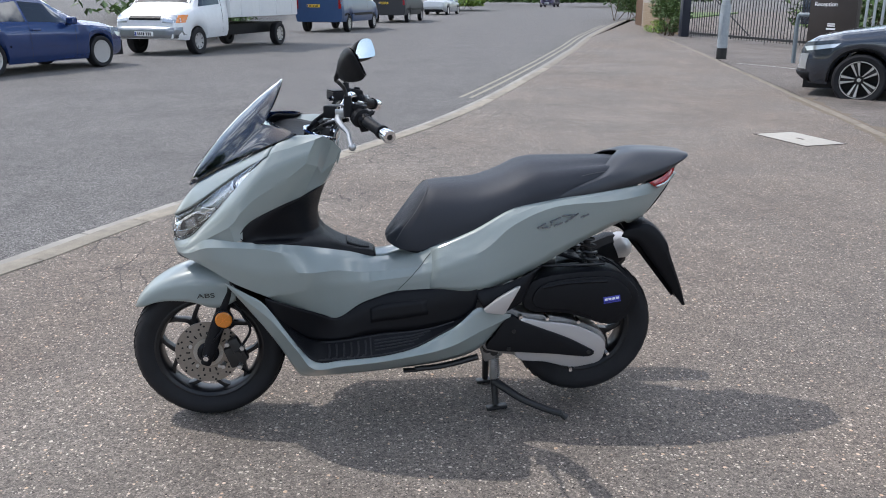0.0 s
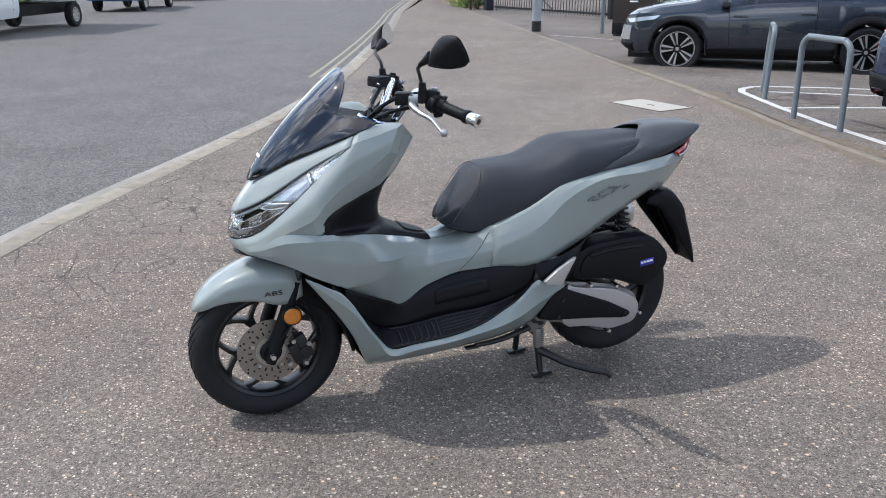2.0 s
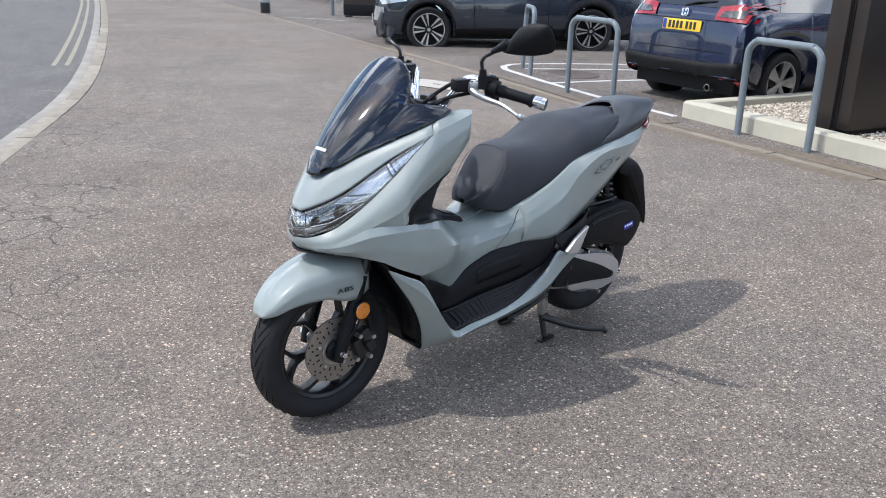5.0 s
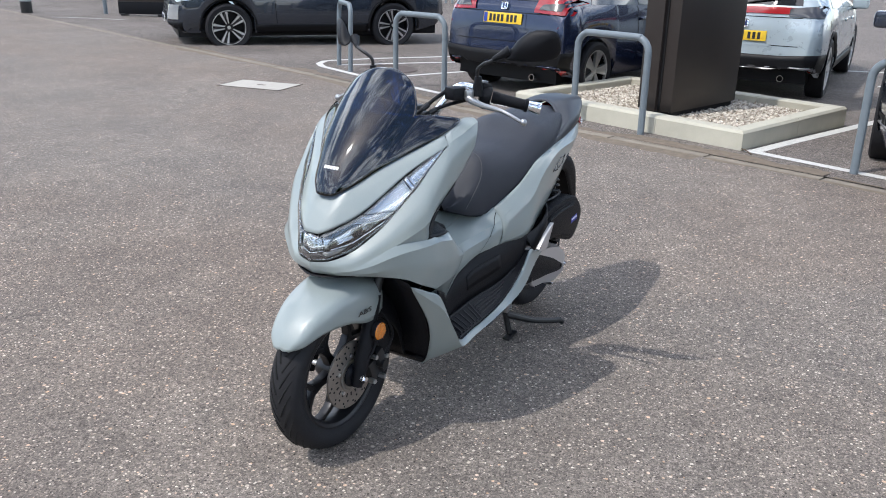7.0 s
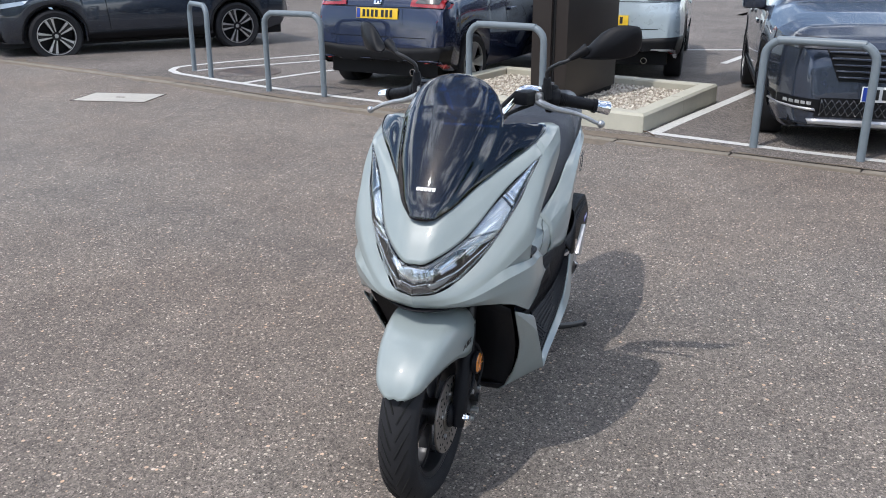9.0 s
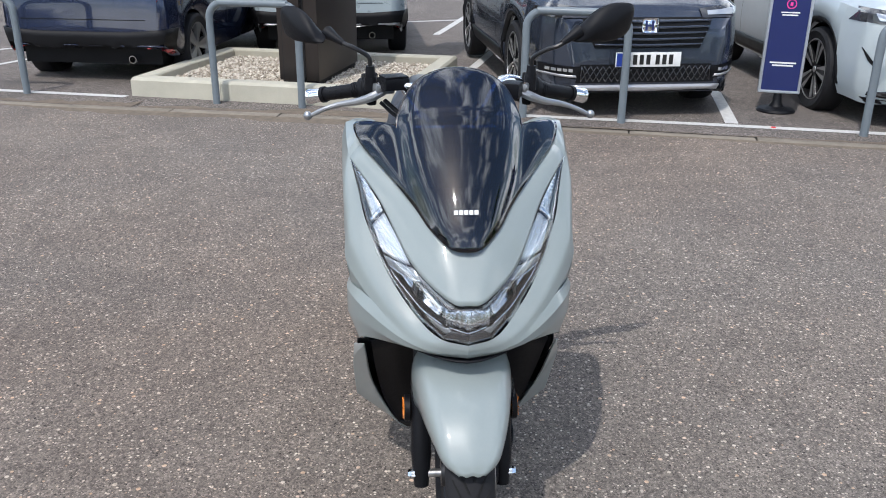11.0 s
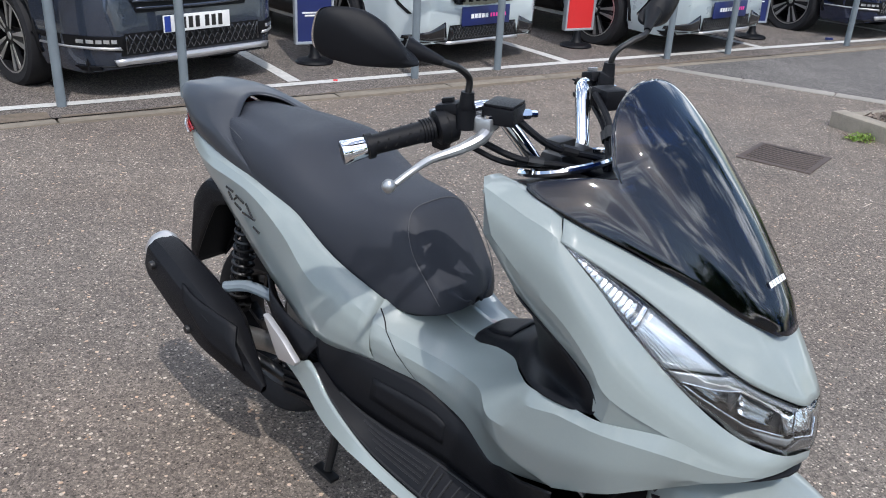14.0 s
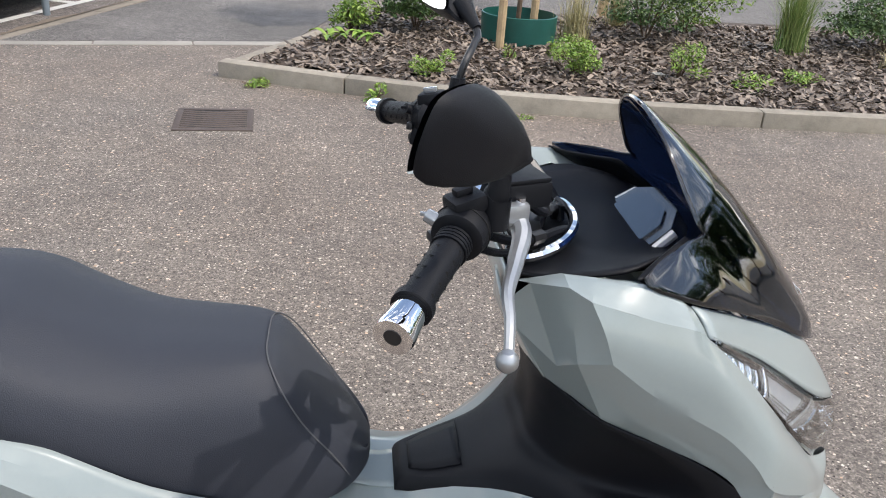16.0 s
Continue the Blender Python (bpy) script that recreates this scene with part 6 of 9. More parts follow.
headlamp = new("headlamp")
headlamp.parent = scooter
across("lamp_housing", lamp_rows(0, 1, (0, 0), (1, 1), 0.036, 30, 6), SMOKE, "dark lamp housing", 1, 1, parent=headlamp)
across("lamp_lens", lamp_rows(0, 1, (0, 0), (1, 1), 0.0, 36, 6), LENS, "clear one-piece lamp lens", 1, 1, thick=0.002, parent=headlamp).visible_shadow = False
for s in (1, -1):
    def put(name, rows, mat, label="", angle=12):
        rr = rows if s > 0 else flip(rows)
        part(name, grid_of(rr), mat, headlamp, label, angle, thick=0.003)
    put("indicator_reflector", lamp_quad([(0.82, 0.05), (0.985, 0.12), (0.985, 0.80), (0.84, 0.84)], 0.010, 48, 4, 0.0022, 14), REFLECTOR, "faceted clear indicator reflector")
    put("chrome_bar", lamp_quad([(0.793, 0.04), (0.812, 0.04), (0.838, 0.82), (0.818, 0.84)], 0.004, 3, 6), CHROME, "chrome bar across the lamp")
    put("daylight_strip", lamp_quad([(0.485, 0.05), (0.785, 0.05), (0.805, 0.84), (0.645, 0.84)], 0.012, 12, 8), DRL, "pale ribbed daylight strip")
    for k in range(5):
        q = 0.50 + 0.07 * k
        put("strip_rib", lamp_quad([(0.485 + 0.16 * q / 0.84, q), (0.79 + 0.02 * q, q), (0.79 + 0.02 * q, q + 0.016), (0.487 + 0.16 * q / 0.84, q + 0.016)], 0.0105, 10, 1), REFLECTOR)
    put("grey_brow", lamp_quad([(0.47, 0.035), (0.64, 0.86), (0.585, 0.86), (0.40, 0.13)], 0.005, 8, 3), HEAD_GREY, "grey lamp brow under the daylight strip")
    put("grey_brow", lamp_quad([(0.475, 0.03), (0.12, 0.04), (0.12, 0.12), (0.40, 0.15)], 0.005, 10, 2), HEAD_GREY, "grey lamp brow along the nose")
    put("brow_edge", lamp_quad([(0.40, 0.14), (0.585, 0.86), (0.575, 0.86), (0.392, 0.155)], 0.004, 8, 1), CHROME)
    put("low_beam", lamp_quad([(0.555, 0.76), (0.455, 0.34), (0.36, 0.34), (0.44, 0.72)], 0.024, 18, 6, 0.005, 4), REFLECTOR, "faceted low beam reflector")
    put("low_beam", lamp_quad([(0.385, 0.20), (0.355, 0.66), (0.24, 0.62), (0.215, 0.26)], 0.022, 18, 6, 0.006, 3), REFLECTOR, "faceted low beam reflector")
    put("beam_divider", lamp_quad([(0.44, 0.32), (0.40, 0.72), (0.385, 0.72), (0.40, 0.26)], 0.014, 4, 2), SMOKE)
    put("lens_line", lamp_quad([(0.57, 0.85), (0.19, 0.62), (0.19, 0.66), (0.55, 0.885)], 0.006, 12, 1), CHROME)
    put("lower_facet", lamp_quad([(0.31, 0.76), (0.13, 0.64), (0.10, 0.80), (0.24, 0.86)], 0.008, 8, 3), HEAD_GREY, "grey lower lamp facet")
    put("centre_lamp", lamp_quad([(0.0, 0.05), (0.105, 0.14), (0.125, 0.60), (0.0, 0.66)], 0.013, 20, 6, 0.006, 2.5), REFLECTOR, "clear lobed centre reflector")
    put("centre_lamp", lamp_quad([(0.115, 0.16), (0.205, 0.24), (0.175, 0.60), (0.13, 0.60)], 0.014, 14, 5, 0.006, 2), REFLECTOR, "clear lobed centre reflector")
    put("centre_edge", lamp_quad([(0.0, 0.66), (0.13, 0.61), (0.13, 0.635), (0.0, 0.685)], 0.006, 8, 1), CHROME)
    put("chin_cover", lamp_quad([(0.0, 0.70), (0.10, 0.68), (0.20, 0.995), (0.0, 0.995)], 0.003, 10, 5), SMOKE, "smoked lower lamp cover", 40)
    put("lamp_rim", lamp_rows(0.16, 1.0, (0.91, 0.93), (0.995, 0.995), 0.0025, 28, 2), SMOKE, "smoked outer lamp rim", 40)
    put("lamp_rim", lamp_rows(0.0, 1.0, (0.0, 0.0), (0.028, 0.04), 0.0015, 30, 1), SMOKE, "", 40)

# side cowl: upper face, facet at the back, recessed band above the mat, shelf and cheek


def quads(bm, pts, faces):
    vs = [bm.verts.new(p) for p in pts]
    for f in faces:
        bm.faces.new([vs[k] for k in f])


COWL_FACE = [
    [(1.405, 0.0, 0.620), (1.409, 0.0, 0.630), (1.409, 0.0, 0.643)],
    [(1.382, 0.080, 0.624), (1.387, 0.070, 0.636), (1.388, 0.058, 0.650)],
    [(1.337, 0.140, 0.642), (1.341, 0.125, 0.659), (1.334, 0.105, 0.675)],
    [(1.270, 0.206, 0.692), (1.278, 0.188, 0.716), (1.271, 0.161, 0.740)],
    [(1.188, 0.260, 0.745), (1.195, 0.245, 0.795), (1.180, 0.214, 0.840)],
    [(1.150, 0.265, 0.790), (1.148, 0.256, 0.846), (1.128, 0.231, 0.896)],
    [(1.105, 0.268, 0.832), (1.096, 0.266, 0.896), (1.066, 0.250, 0.955)],
    [(1.058, 0.270, 0.861), (1.056, 0.270, 0.918), (1.045, 0.256, 0.969)],
    [(1.002, 0.273, 0.896), (0.998, 0.273, 0.943), (0.990, 0.262, 0.985)],
    [(0.950, 0.276, 0.937), (0.936, 0.275, 0.974), (0.919, 0.266, 1.008)],
]
# facets at the rear end of the cowl, from the rim down to the mat
K = [(0.869, 0.188, 0.990), (0.899, 0.243, 1.013), (0.919, 0.266, 1.008), (0.950, 0.276, 0.937), (0.917, 0.256, 0.925), (0.968, 0.222, 0.826), (0.908, 0.208, 0.892), (0.844, 0.178, 0.960), (0.864, 0.174, 0.922), (0.888, 0.168, 0.880), (0.909, 0.162, 0.846)]
COWL_BAND = [
    [r[0] for r in reversed(COWL_FACE[4:])] + [(1.178, 0.254, 0.695)],
    [K[4], (0.985, 0.258, 0.868), (1.045, 0.258, 0.838), (1.092, 0.258, 0.812), (1.135, 0.257, 0.777), (1.170, 0.253, 0.738), (1.166, 0.250, 0.695)],
    [K[5], (1.020, 0.229, 0.803), (1.060, 0.235, 0.788), (1.095, 0.239, 0.773), (1.128, 0.242, 0.754), (1.150, 0.245, 0.732), (1.154, 0.246, 0.696)],
]
COWL_LID = [
    [(1.066, 0.2495, 0.954)] + [r[2] for r in COWL_FACE[7:]] + [K[1], K[0]],
    [(1.056, 0.240, 0.970), (1.039, 0.246, 0.983), (0.988, 0.251, 1.001), (0.925, 0.246, 1.014), (0.900, 0.224, 1.013), (0.866, 0.174, 0.984)],
    [(1.046, 0.228, 0.983), (1.030, 0.232, 0.995), (0.985, 0.236, 1.015), (0.930, 0.222, 1.016), (0.900, 0.200, 1.009), (0.862, 0.155, 0.976)],
    [(1.040, 0.205, 0.980), (1.010, 0.205, 0.990), (0.975, 0.200, 1.002), (0.915, 0.180, 0.992), (0.885, 0.165, 0.985), (0.858, 0.140, 0.970)],
]
# the face runs on below the fold as the cheek: ridge, outer face, lower edge
CHEEK = [
    [(1.405, 0.0, 0.620), (1.403, 0.0, 0.617), (1.400, 0.0, 0.613), (1.396, 0.0, 0.606)],
    [(1.382, 0.080, 0.624), (1.381, 0.082, 0.618), (1.374, 0.082, 0.610), (1.362, 0.078, 0.600)],
    [(1.337, 0.140, 0.642), (1.336, 0.148, 0.632), (1.326, 0.156, 0.614), (1.306, 0.152, 0.597)],
    [(1.270, 0.206, 0.692), (1.272, 0.220, 0.668), (1.254, 0.227, 0.628), (1.244, 0.218, 0.584)],
    [(1.178, 0.254, 0.695), (1.182, 0.261, 0.677), (1.172, 0.262, 0.615), (1.185, 0.238, 0.552)],
    [(1.100, 0.241, 0.685), (1.100, 0.262, 0.672), (1.088, 0.262, 0.590), (1.090, 0.234, 0.504)],
]
# waist of the body: from the cheek back past the mat to the seat, its lower edge on the black side panel
WAIST = [
    [(1.100, 0.241, 0.685), (1.100, 0.262, 0.672), (1.088, 0.262, 0.590), (1.090, 0.234, 0.504), (1.080, 0.215, 0.490), (1.070, 0.205, 0.478)],
    [(1.028, 0.236, 0.676), (1.032, 0.256, 0.654), (1.010, 0.258, 0.590), (0.998, 0.240, 0.522), (0.990, 0.215, 0.482), (0.985, 0.186, 0.440)],
    [(0.965, 0.186, 0.654), (0.968, 0.214, 0.634), (0.945, 0.245, 0.582), (0.935, 0.226, 0.535), (0.928, 0.195, 0.476), (0.925, 0.163, 0.412)],
    [(0.888, 0.106, 0.618), (0.880, 0.138, 0.602), (0.868, 0.175, 0.565), (0.866, 0.178, 0.520), (0.868, 0.160, 0.455), (0.874, 0.139, 0.388)],
    [(0.800, 0.062, 0.590), (0.800, 0.100, 0.576), (0.798, 0.138, 0.545), (0.798, 0.146, 0.510), (0.798, 0.141, 0.470), (0.800, 0.131, 0.428)],
    [(0.735, 0.030, 0.572), (0.735, 0.085, 0.563), (0.735, 0.128, 0.543), (0.735, 0.143, 0.515), (0.735, 0.143, 0.485), (0.738, 0.135, 0.453)],
    [(0.668, 0.030, 0.578), (0.664, 0.095, 0.570), (0.662, 0.140, 0.552), (0.664, 0.153, 0.525), (0.668, 0.152, 0.500), (0.675, 0.145, 0.474)],
    [(0.615, 0.030, 0.596), (0.602, 0.118, 0.594), (0.600, 0.160, 0.568), (0.606, 0.170, 0.538), (0.612, 0.168, 0.510), (0.620, 0.159, 0.481)],
    [(0.560, 0.030, 0.606), (0.559, 0.138, 0.622), (0.558, 0.172, 0.583), (0.561, 0.181, 0.550), (0.564, 0.179, 0.520), (0.568, 0.171, 0.487)],
]
facet_b = [K[4], tuple((Vector(K[4]) + Vector(K[1])) / 2), K[1]]
facet_a = [K[6], tuple((Vector(K[6]) + Vector(K[0])) / 2), K[0]]
cowls = []
for s in (1, -1):
    bm = grid_of(dense(COWL_FACE, 4, 5))
    quads(bm, K, [(4, 5, 6), (0, 6, 8, 7), (6, 9, 8), (6, 5, 10, 9)])
    quads(bm, [(1.270, 0.206, 0.692), (1.188, 0.260, 0.745), (1.178, 0.254, 0.695)], [(0, 1, 2)])
    bm = merge(bm, grid_of(dense(COWL_BAND, 5, 2, lin_v=True)), grid_of(dense(COWL_LID, 3, 3, lin_u=True)), grid_of(dense([COWL_FACE[-1], facet_b], 4, 3)), grid_of(dense([facet_b, facet_a], 4, 3)))
    bm = merge(bm, grid_of(dense(CHEEK, 4, 5, lin_u=True)), grid_of(dense(WAIST, 4, 5, lin_u=True)))
    moved(bm, Matrix.Scale(s, 4, (0, 1, 0)))
    bmesh.ops.remove_doubles(bm, verts=bm.verts[:], dist=0.0026)
    bmesh.ops.holes_fill(bm, edges=bm.edges[:], sides=6)
    cowls.append(part("front_cowl", bm, BODY, scooter, "grey-green front side cowl with creased facets", 24))
# inner leg shield facing the rider
across("leg_shield", [
    [(0.862, 0.0, 0.958), (0.861, 0.06, 0.960), (0.858, 0.11, 0.964), (0.850, 0.155, 0.963), (0.844, 0.179, 0.960)],
    [(0.862, 0.0, 0.920), (0.862, 0.06, 0.920), (0.862, 0.11, 0.920), (0.864, 0.150, 0.920), (0.864, 0.174, 0.922)],
    [(0.878, 0.0, 0.872), (0.878, 0.06, 0.872), (0.880, 0.11, 0.872), (0.884, 0.150, 0.878), (0.888, 0.168, 0.880)],
    [(0.902, 0.0, 0.828), (0.902, 0.06, 0.832), (0.904, 0.11, 0.838), (0.907, 0.145, 0.844), (0.909, 0.161, 0.846)],
], BODY, "grey-green inner leg shield", 4, 4)
for s in (1, -1):
    part("glovebox_lid", grid_of(dense([[(0.855, s * 0.060, 0.950), (0.848, s * 0.150, 0.952)], [(0.857, s * 0.062, 0.910), (0.860, s * 0.148, 0.912)]], 4, 4)), BODY, scooter, thick=0.004)

waist_skin = Skin(grid_of(dense(WAIST, 4, 5, lin_u=True)))
for s, waist in zip((1, -1), cowls):
    seam_a, seam_b = [], []
    for k in range(13):
        q = k / 12
        x_, z_ = 0.562 + 0.112 * q, 0.606 - 0.128 * q
        for off_, row_ in ((-0.0011, seam_a), (0.0011, seam_b)):
            row_.append((x_ + off_, z_))
    part("panel_seam", moved(waist_skin.panel(seam_a, seam_b, 'y+', 0.0016, 24, 1), Matrix.Scale(s, 4, (0, 1, 0))), BLK_PLASTIC, waist)
across("tunnel_top", [[(0.76, 0, 0.572), (0.76, 0.045, 0.572)], [(0.70, 0, 0.572), (0.70, 0.04, 0.573)], [(0.62, 0, 0.590), (0.62, 0.04, 0.597)], [(0.56, 0, 0.60), (0.56, 0.04, 0.608)]], BODY, "", 3, 4)

# black mat in the step-through, with its lid
mat_rows = [
    [(0.900, 0.0, 0.830), (0.899, 0.06, 0.833), (0.903, 0.12, 0.840), (0.910, 0.161, 0.847)],
    [(0.915, 0.0, 0.790), (0.920, 0.08, 0.790), (0.945, 0.16, 0.800), (0.970, 0.222, 0.823)],
    [(0.930, 0.0, 0.735), (0.935, 0.075, 0.737), (0.975, 0.165, 0.745), (1.075, 0.237, 0.781)],
    [(0.930, 0.0, 0.690), (0.932, 0.07, 0.690), (0.985, 0.155, 0.695), (1.152, 0.245, 0.731)],
    [(0.920, 0.0, 0.672), (0.922, 0.068, 0.672), (0.975, 0.15, 0.677), (1.150, 0.246, 0.692)],
    [(0.905, 0.0, 0.655), (0.905, 0.065, 0.653), (0.945, 0.14, 0.660), (1.034, 0.237, 0.678)],
    [(0.860, 0.0, 0.628), (0.860, 0.062, 0.625), (0.875, 0.085, 0.618), (0.888, 0.104, 0.614)],
    [(0.800, 0.0, 0.606), (0.800, 0.05, 0.603), (0.800, 0.060, 0.598), (0.800, 0.066, 0.580)],
    [(0.752, 0.0, 0.592), (0.752, 0.036, 0.590), (0.750, 0.045, 0.585), (0.748, 0.050, 0.572)],
    [(0.740, 0.0, 0.578), (0.740, 0.034, 0.577), (0.740, 0.042, 0.574), (0.740, 0.046, 0.568)],
]
stepmat = across("step_mat", mat_rows, BLK_PLASTIC, "black grained step-through cover", 4, 5)
across("mat_lid", [[(0.835, 0, 0.6225), (0.835, 0.050, 0.6195)], [(0.79, 0, 0.6065), (0.79, 0.043, 0.6035)], [(0.760, 0, 0.598), (0.760, 0.030, 0.595)]], BLK_PLASTIC, "black fuel lid", 3, 4, thick=0.005, parent=stepmat)

# black side panel, floorboard, grey skirt
both("side_panel", [
    [(1.098, 0.245, 0.505), (1.010, 0.215, 0.460), (0.935, 0.166, 0.416), (0.876, 0.138, 0.386), (0.800, 0.130, 0.429), (0.738, 0.134, 0.454), (0.675, 0.144, 0.475), (0.568, 0.170, 0.488), (0.476, 0.190, 0.498), (0.412, 0.203, 0.490)],
    [(1.094, 0.245, 0.480), (1.000, 0.190, 0.400), (0.935, 0.152, 0.365), (0.870, 0.142, 0.350), (0.800, 0.146, 0.397), (0.740, 0.154, 0.416), (0.677, 0.165, 0.426), (0.568, 0.186, 0.440), (0.476, 0.198, 0.450), (0.412, 0.206, 0.460)],
    [(1.080, 0.235, 0.440), (0.985, 0.165, 0.335), (0.930, 0.148, 0.312), (0.860, 0.146, 0.312), (0.790, 0.152, 0.325), (0.735, 0.160, 0.335), (0.670, 0.170, 0.340), (0.565, 0.186, 0.356), (0.480, 0.197, 0.382), (0.420, 0.203, 0.428)],
], BLK_PLASTIC, "black moulded side panel", 4, 4, angle=20)
both("side_cover", [[(0.765, 0.150, 0.418), (0.73, 0.155, 0.434), (0.66, 0.168, 0.446), (0.58, 0.184, 0.455)], [(0.765, 0.156, 0.370), (0.73, 0.163, 0.378), (0.66, 0.175, 0.388), (0.575, 0.190, 0.405)]], BLK_PLASTIC, "", 4, 3, thick=0.003)
FLOOR_IN = [(1.080, 0.235, 0.440), (0.985, 0.165, 0.335), (0.930, 0.148, 0.311), (0.860, 0.146, 0.311), (0.735, 0.160, 0.334), (0.630, 0.176, 0.345), (0.550, 0.188, 0.359), (0.480, 0.197, 0.382), (0.420, 0.203, 0.428)]
FLOOR_OUT = [(1.092, 0.252, 0.470), (1.012, 0.245, 0.348), (0.948, 0.239, 0.273), (0.862, 0.231, 0.271), (0.735, 0.225, 0.275), (0.630, 0.227, 0.298), (0.550, 0.231, 0.339), (0.480, 0.227, 0.377), (0.416, 0.221, 0.430)]


def floor_point(x, q, lift=0.0):
    """A place on the sloping floorboard: q from the inner to the outer edge."""
    ends = []
    for e in (FLOOR_IN, FLOOR_OUT):
        r = e[::-1]
        ends.append(Vector((x, float(np.interp(x, [p[0] for p in r], [p[1] for p in r])), float(np.interp(x, [p[0] for p in r], [p[2] for p in r])))))
    return ends[0].lerp(ends[1], q) + Vector((0, 0.4, 0.9)) * lift


for s, board in zip((1, -1), both("floorboard", [FLOOR_IN, [tuple((Vector(a) + Vector(b)) / 2) for a, b in zip(FLOOR_IN, FLOOR_OUT)], FLOOR_OUT], BLK_PLASTIC, "black ribbed floorboard", 4, 3)):
    lines = []
    for k in range(6):
        x = 0.905 - 0.024 * k
        lines.append([floor_point(x, 0.22, 0.002), floor_point(x, 0.80, 0.002), floor_point(x + 0.014, 0.88, 0.002)])
    for k in range(4):
        q = 0.30 + 0.14 * k
        lines.append([floor_point(x, q, 0.002) for x in (0.755, 0.70, 0.63, 0.57 + 0.02 * k)])
    lines.append([floor_point(x, 0.93, 0.002) for x in (0.94, 0.86, 0.735, 0.63, 0.55, 0.49)])
    lines.append([floor_point(x, 0.10, 0.002) for x in (0.93, 0.86, 0.735, 0.63, 0.55, 0.49)])
    lines.append([floor_point(0.768, q, 0.002) for q in (0.10, 0.5, 0.93)])
    for ln in lines:
        part("rib", moved(tube(ln, 0.0030, 6, 3), Matrix.Scale(s, 4, (0, 1, 0))), FLOOR_RIB, board)
both("floor_skirt", [
    [(1.216, 0.226, 0.552), (1.155, 0.242, 0.520), (1.096, 0.254, 0.482), (1.014, 0.247, 0.350), (0.950, 0.241, 0.275), (0.862, 0.233, 0.273), (0.735, 0.227, 0.277), (0.630, 0.229, 0.300), (0.550, 0.233, 0.341), (0.480, 0.229, 0.379), (0.416, 0.223, 0.433), (0.376, 0.224, 0.420), (0.302, 0.220, 0.404)],
    [(1.214, 0.226, 0.545), (1.145, 0.246, 0.490), (1.078, 0.258, 0.430), (1.005, 0.258, 0.325), (0.955, 0.255, 0.258), (0.862, 0.249, 0.260), (0.735, 0.247, 0.268), (0.630, 0.247, 0.283), (0.550, 0.247, 0.298), (0.480, 0.243, 0.320), (0.410, 0.232, 0.352), (0.365, 0.224, 0.369), (0.304, 0.220, 0.396)],
    [(1.208, 0.224, 0.538), (1.110, 0.215, 0.400), (1.055, 0.190, 0.300), (1.015, 0.150, 0.205), (0.985, 0.120, 0.172), (0.865, 0.165, 0.195), (0.735, 0.178, 0.208), (0.630, 0.180, 0.218), (0.550, 0.180, 0.227), (0.460, 0.180, 0.246), (0.405, 0.180, 0.270), (0.365, 0.182, 0.310), (0.310, 0.188, 0.385)],
], BODY, "grey-green lower skirt", 4, 4, lin_v=True, angle=22)
across("belly_pan", [[(1.02, 0, 0.20), (1.015, 0.148, 0.207)], [(0.97, 0, 0.168), (0.98, 0.118, 0.174)], [(0.80, 0, 0.175), (0.80, 0.165, 0.203)], [(0.55, 0, 0.19), (0.55, 0.178, 0.228)], [(0.40, 0, 0.23), (0.40, 0.178, 0.272)]], BLK_PLASTIC, "", 3, 3)
across("inner_cowl", [[(1.20, 0, 0.60), (1.205, 0.21, 0.552)], [(1.09, 0, 0.44), (1.10, 0.20, 0.40)], [(1.03, 0, 0.30), (1.045, 0.18, 0.29)], [(1.00, 0, 0.19), (1.01, 0.145, 0.20)]], BLK_PLASTIC, "black inner cowl behind the front wheel", 3, 4)
across("chin_panel", [[(1.40, 0, 0.598), (1.37, 0.074, 0.600), (1.31, 0.156, 0.610)], [(1.33, 0, 0.585), (1.31, 0.08, 0.588), (1.26, 0.17, 0.585)], [(1.22, 0, 0.60), (1.21, 0.10, 0.60), (1.20, 0.20, 0.59)]], BLK_PLASTIC, "black panel under the nose", 3, 3)
for s in (1, -1):
    ya, yb = sorted((s * 0.238, s * 0.255))
    part("peg_cover", plate_xz([(0.278, 0.512), (0.296, 0.506), (0.350, 0.474), (0.399, 0.436), (0.392, 0.425), (0.334, 0.416), (0.326, 0.424)], ya, yb, 0.004), SILVER_PAINT, scooter, "silver footpeg cover", 30)
both("peg_housing", [[(0.43, 0.190, 0.490), (0.35, 0.210, 0.500), (0.25, 0.205, 0.535), (0.19, 0.175, 0.555)], [(0.40, 0.222, 0.440), (0.36, 0.224, 0.460), (0.26, 0.216, 0.505), (0.21, 0.175, 0.53)], [(0.375, 0.195, 0.400), (0.34, 0.220, 0.405), (0.27, 0.212, 0.44), (0.24, 0.17, 0.46)]], BLK_PLASTIC, "black footpeg housing", 4, 3)

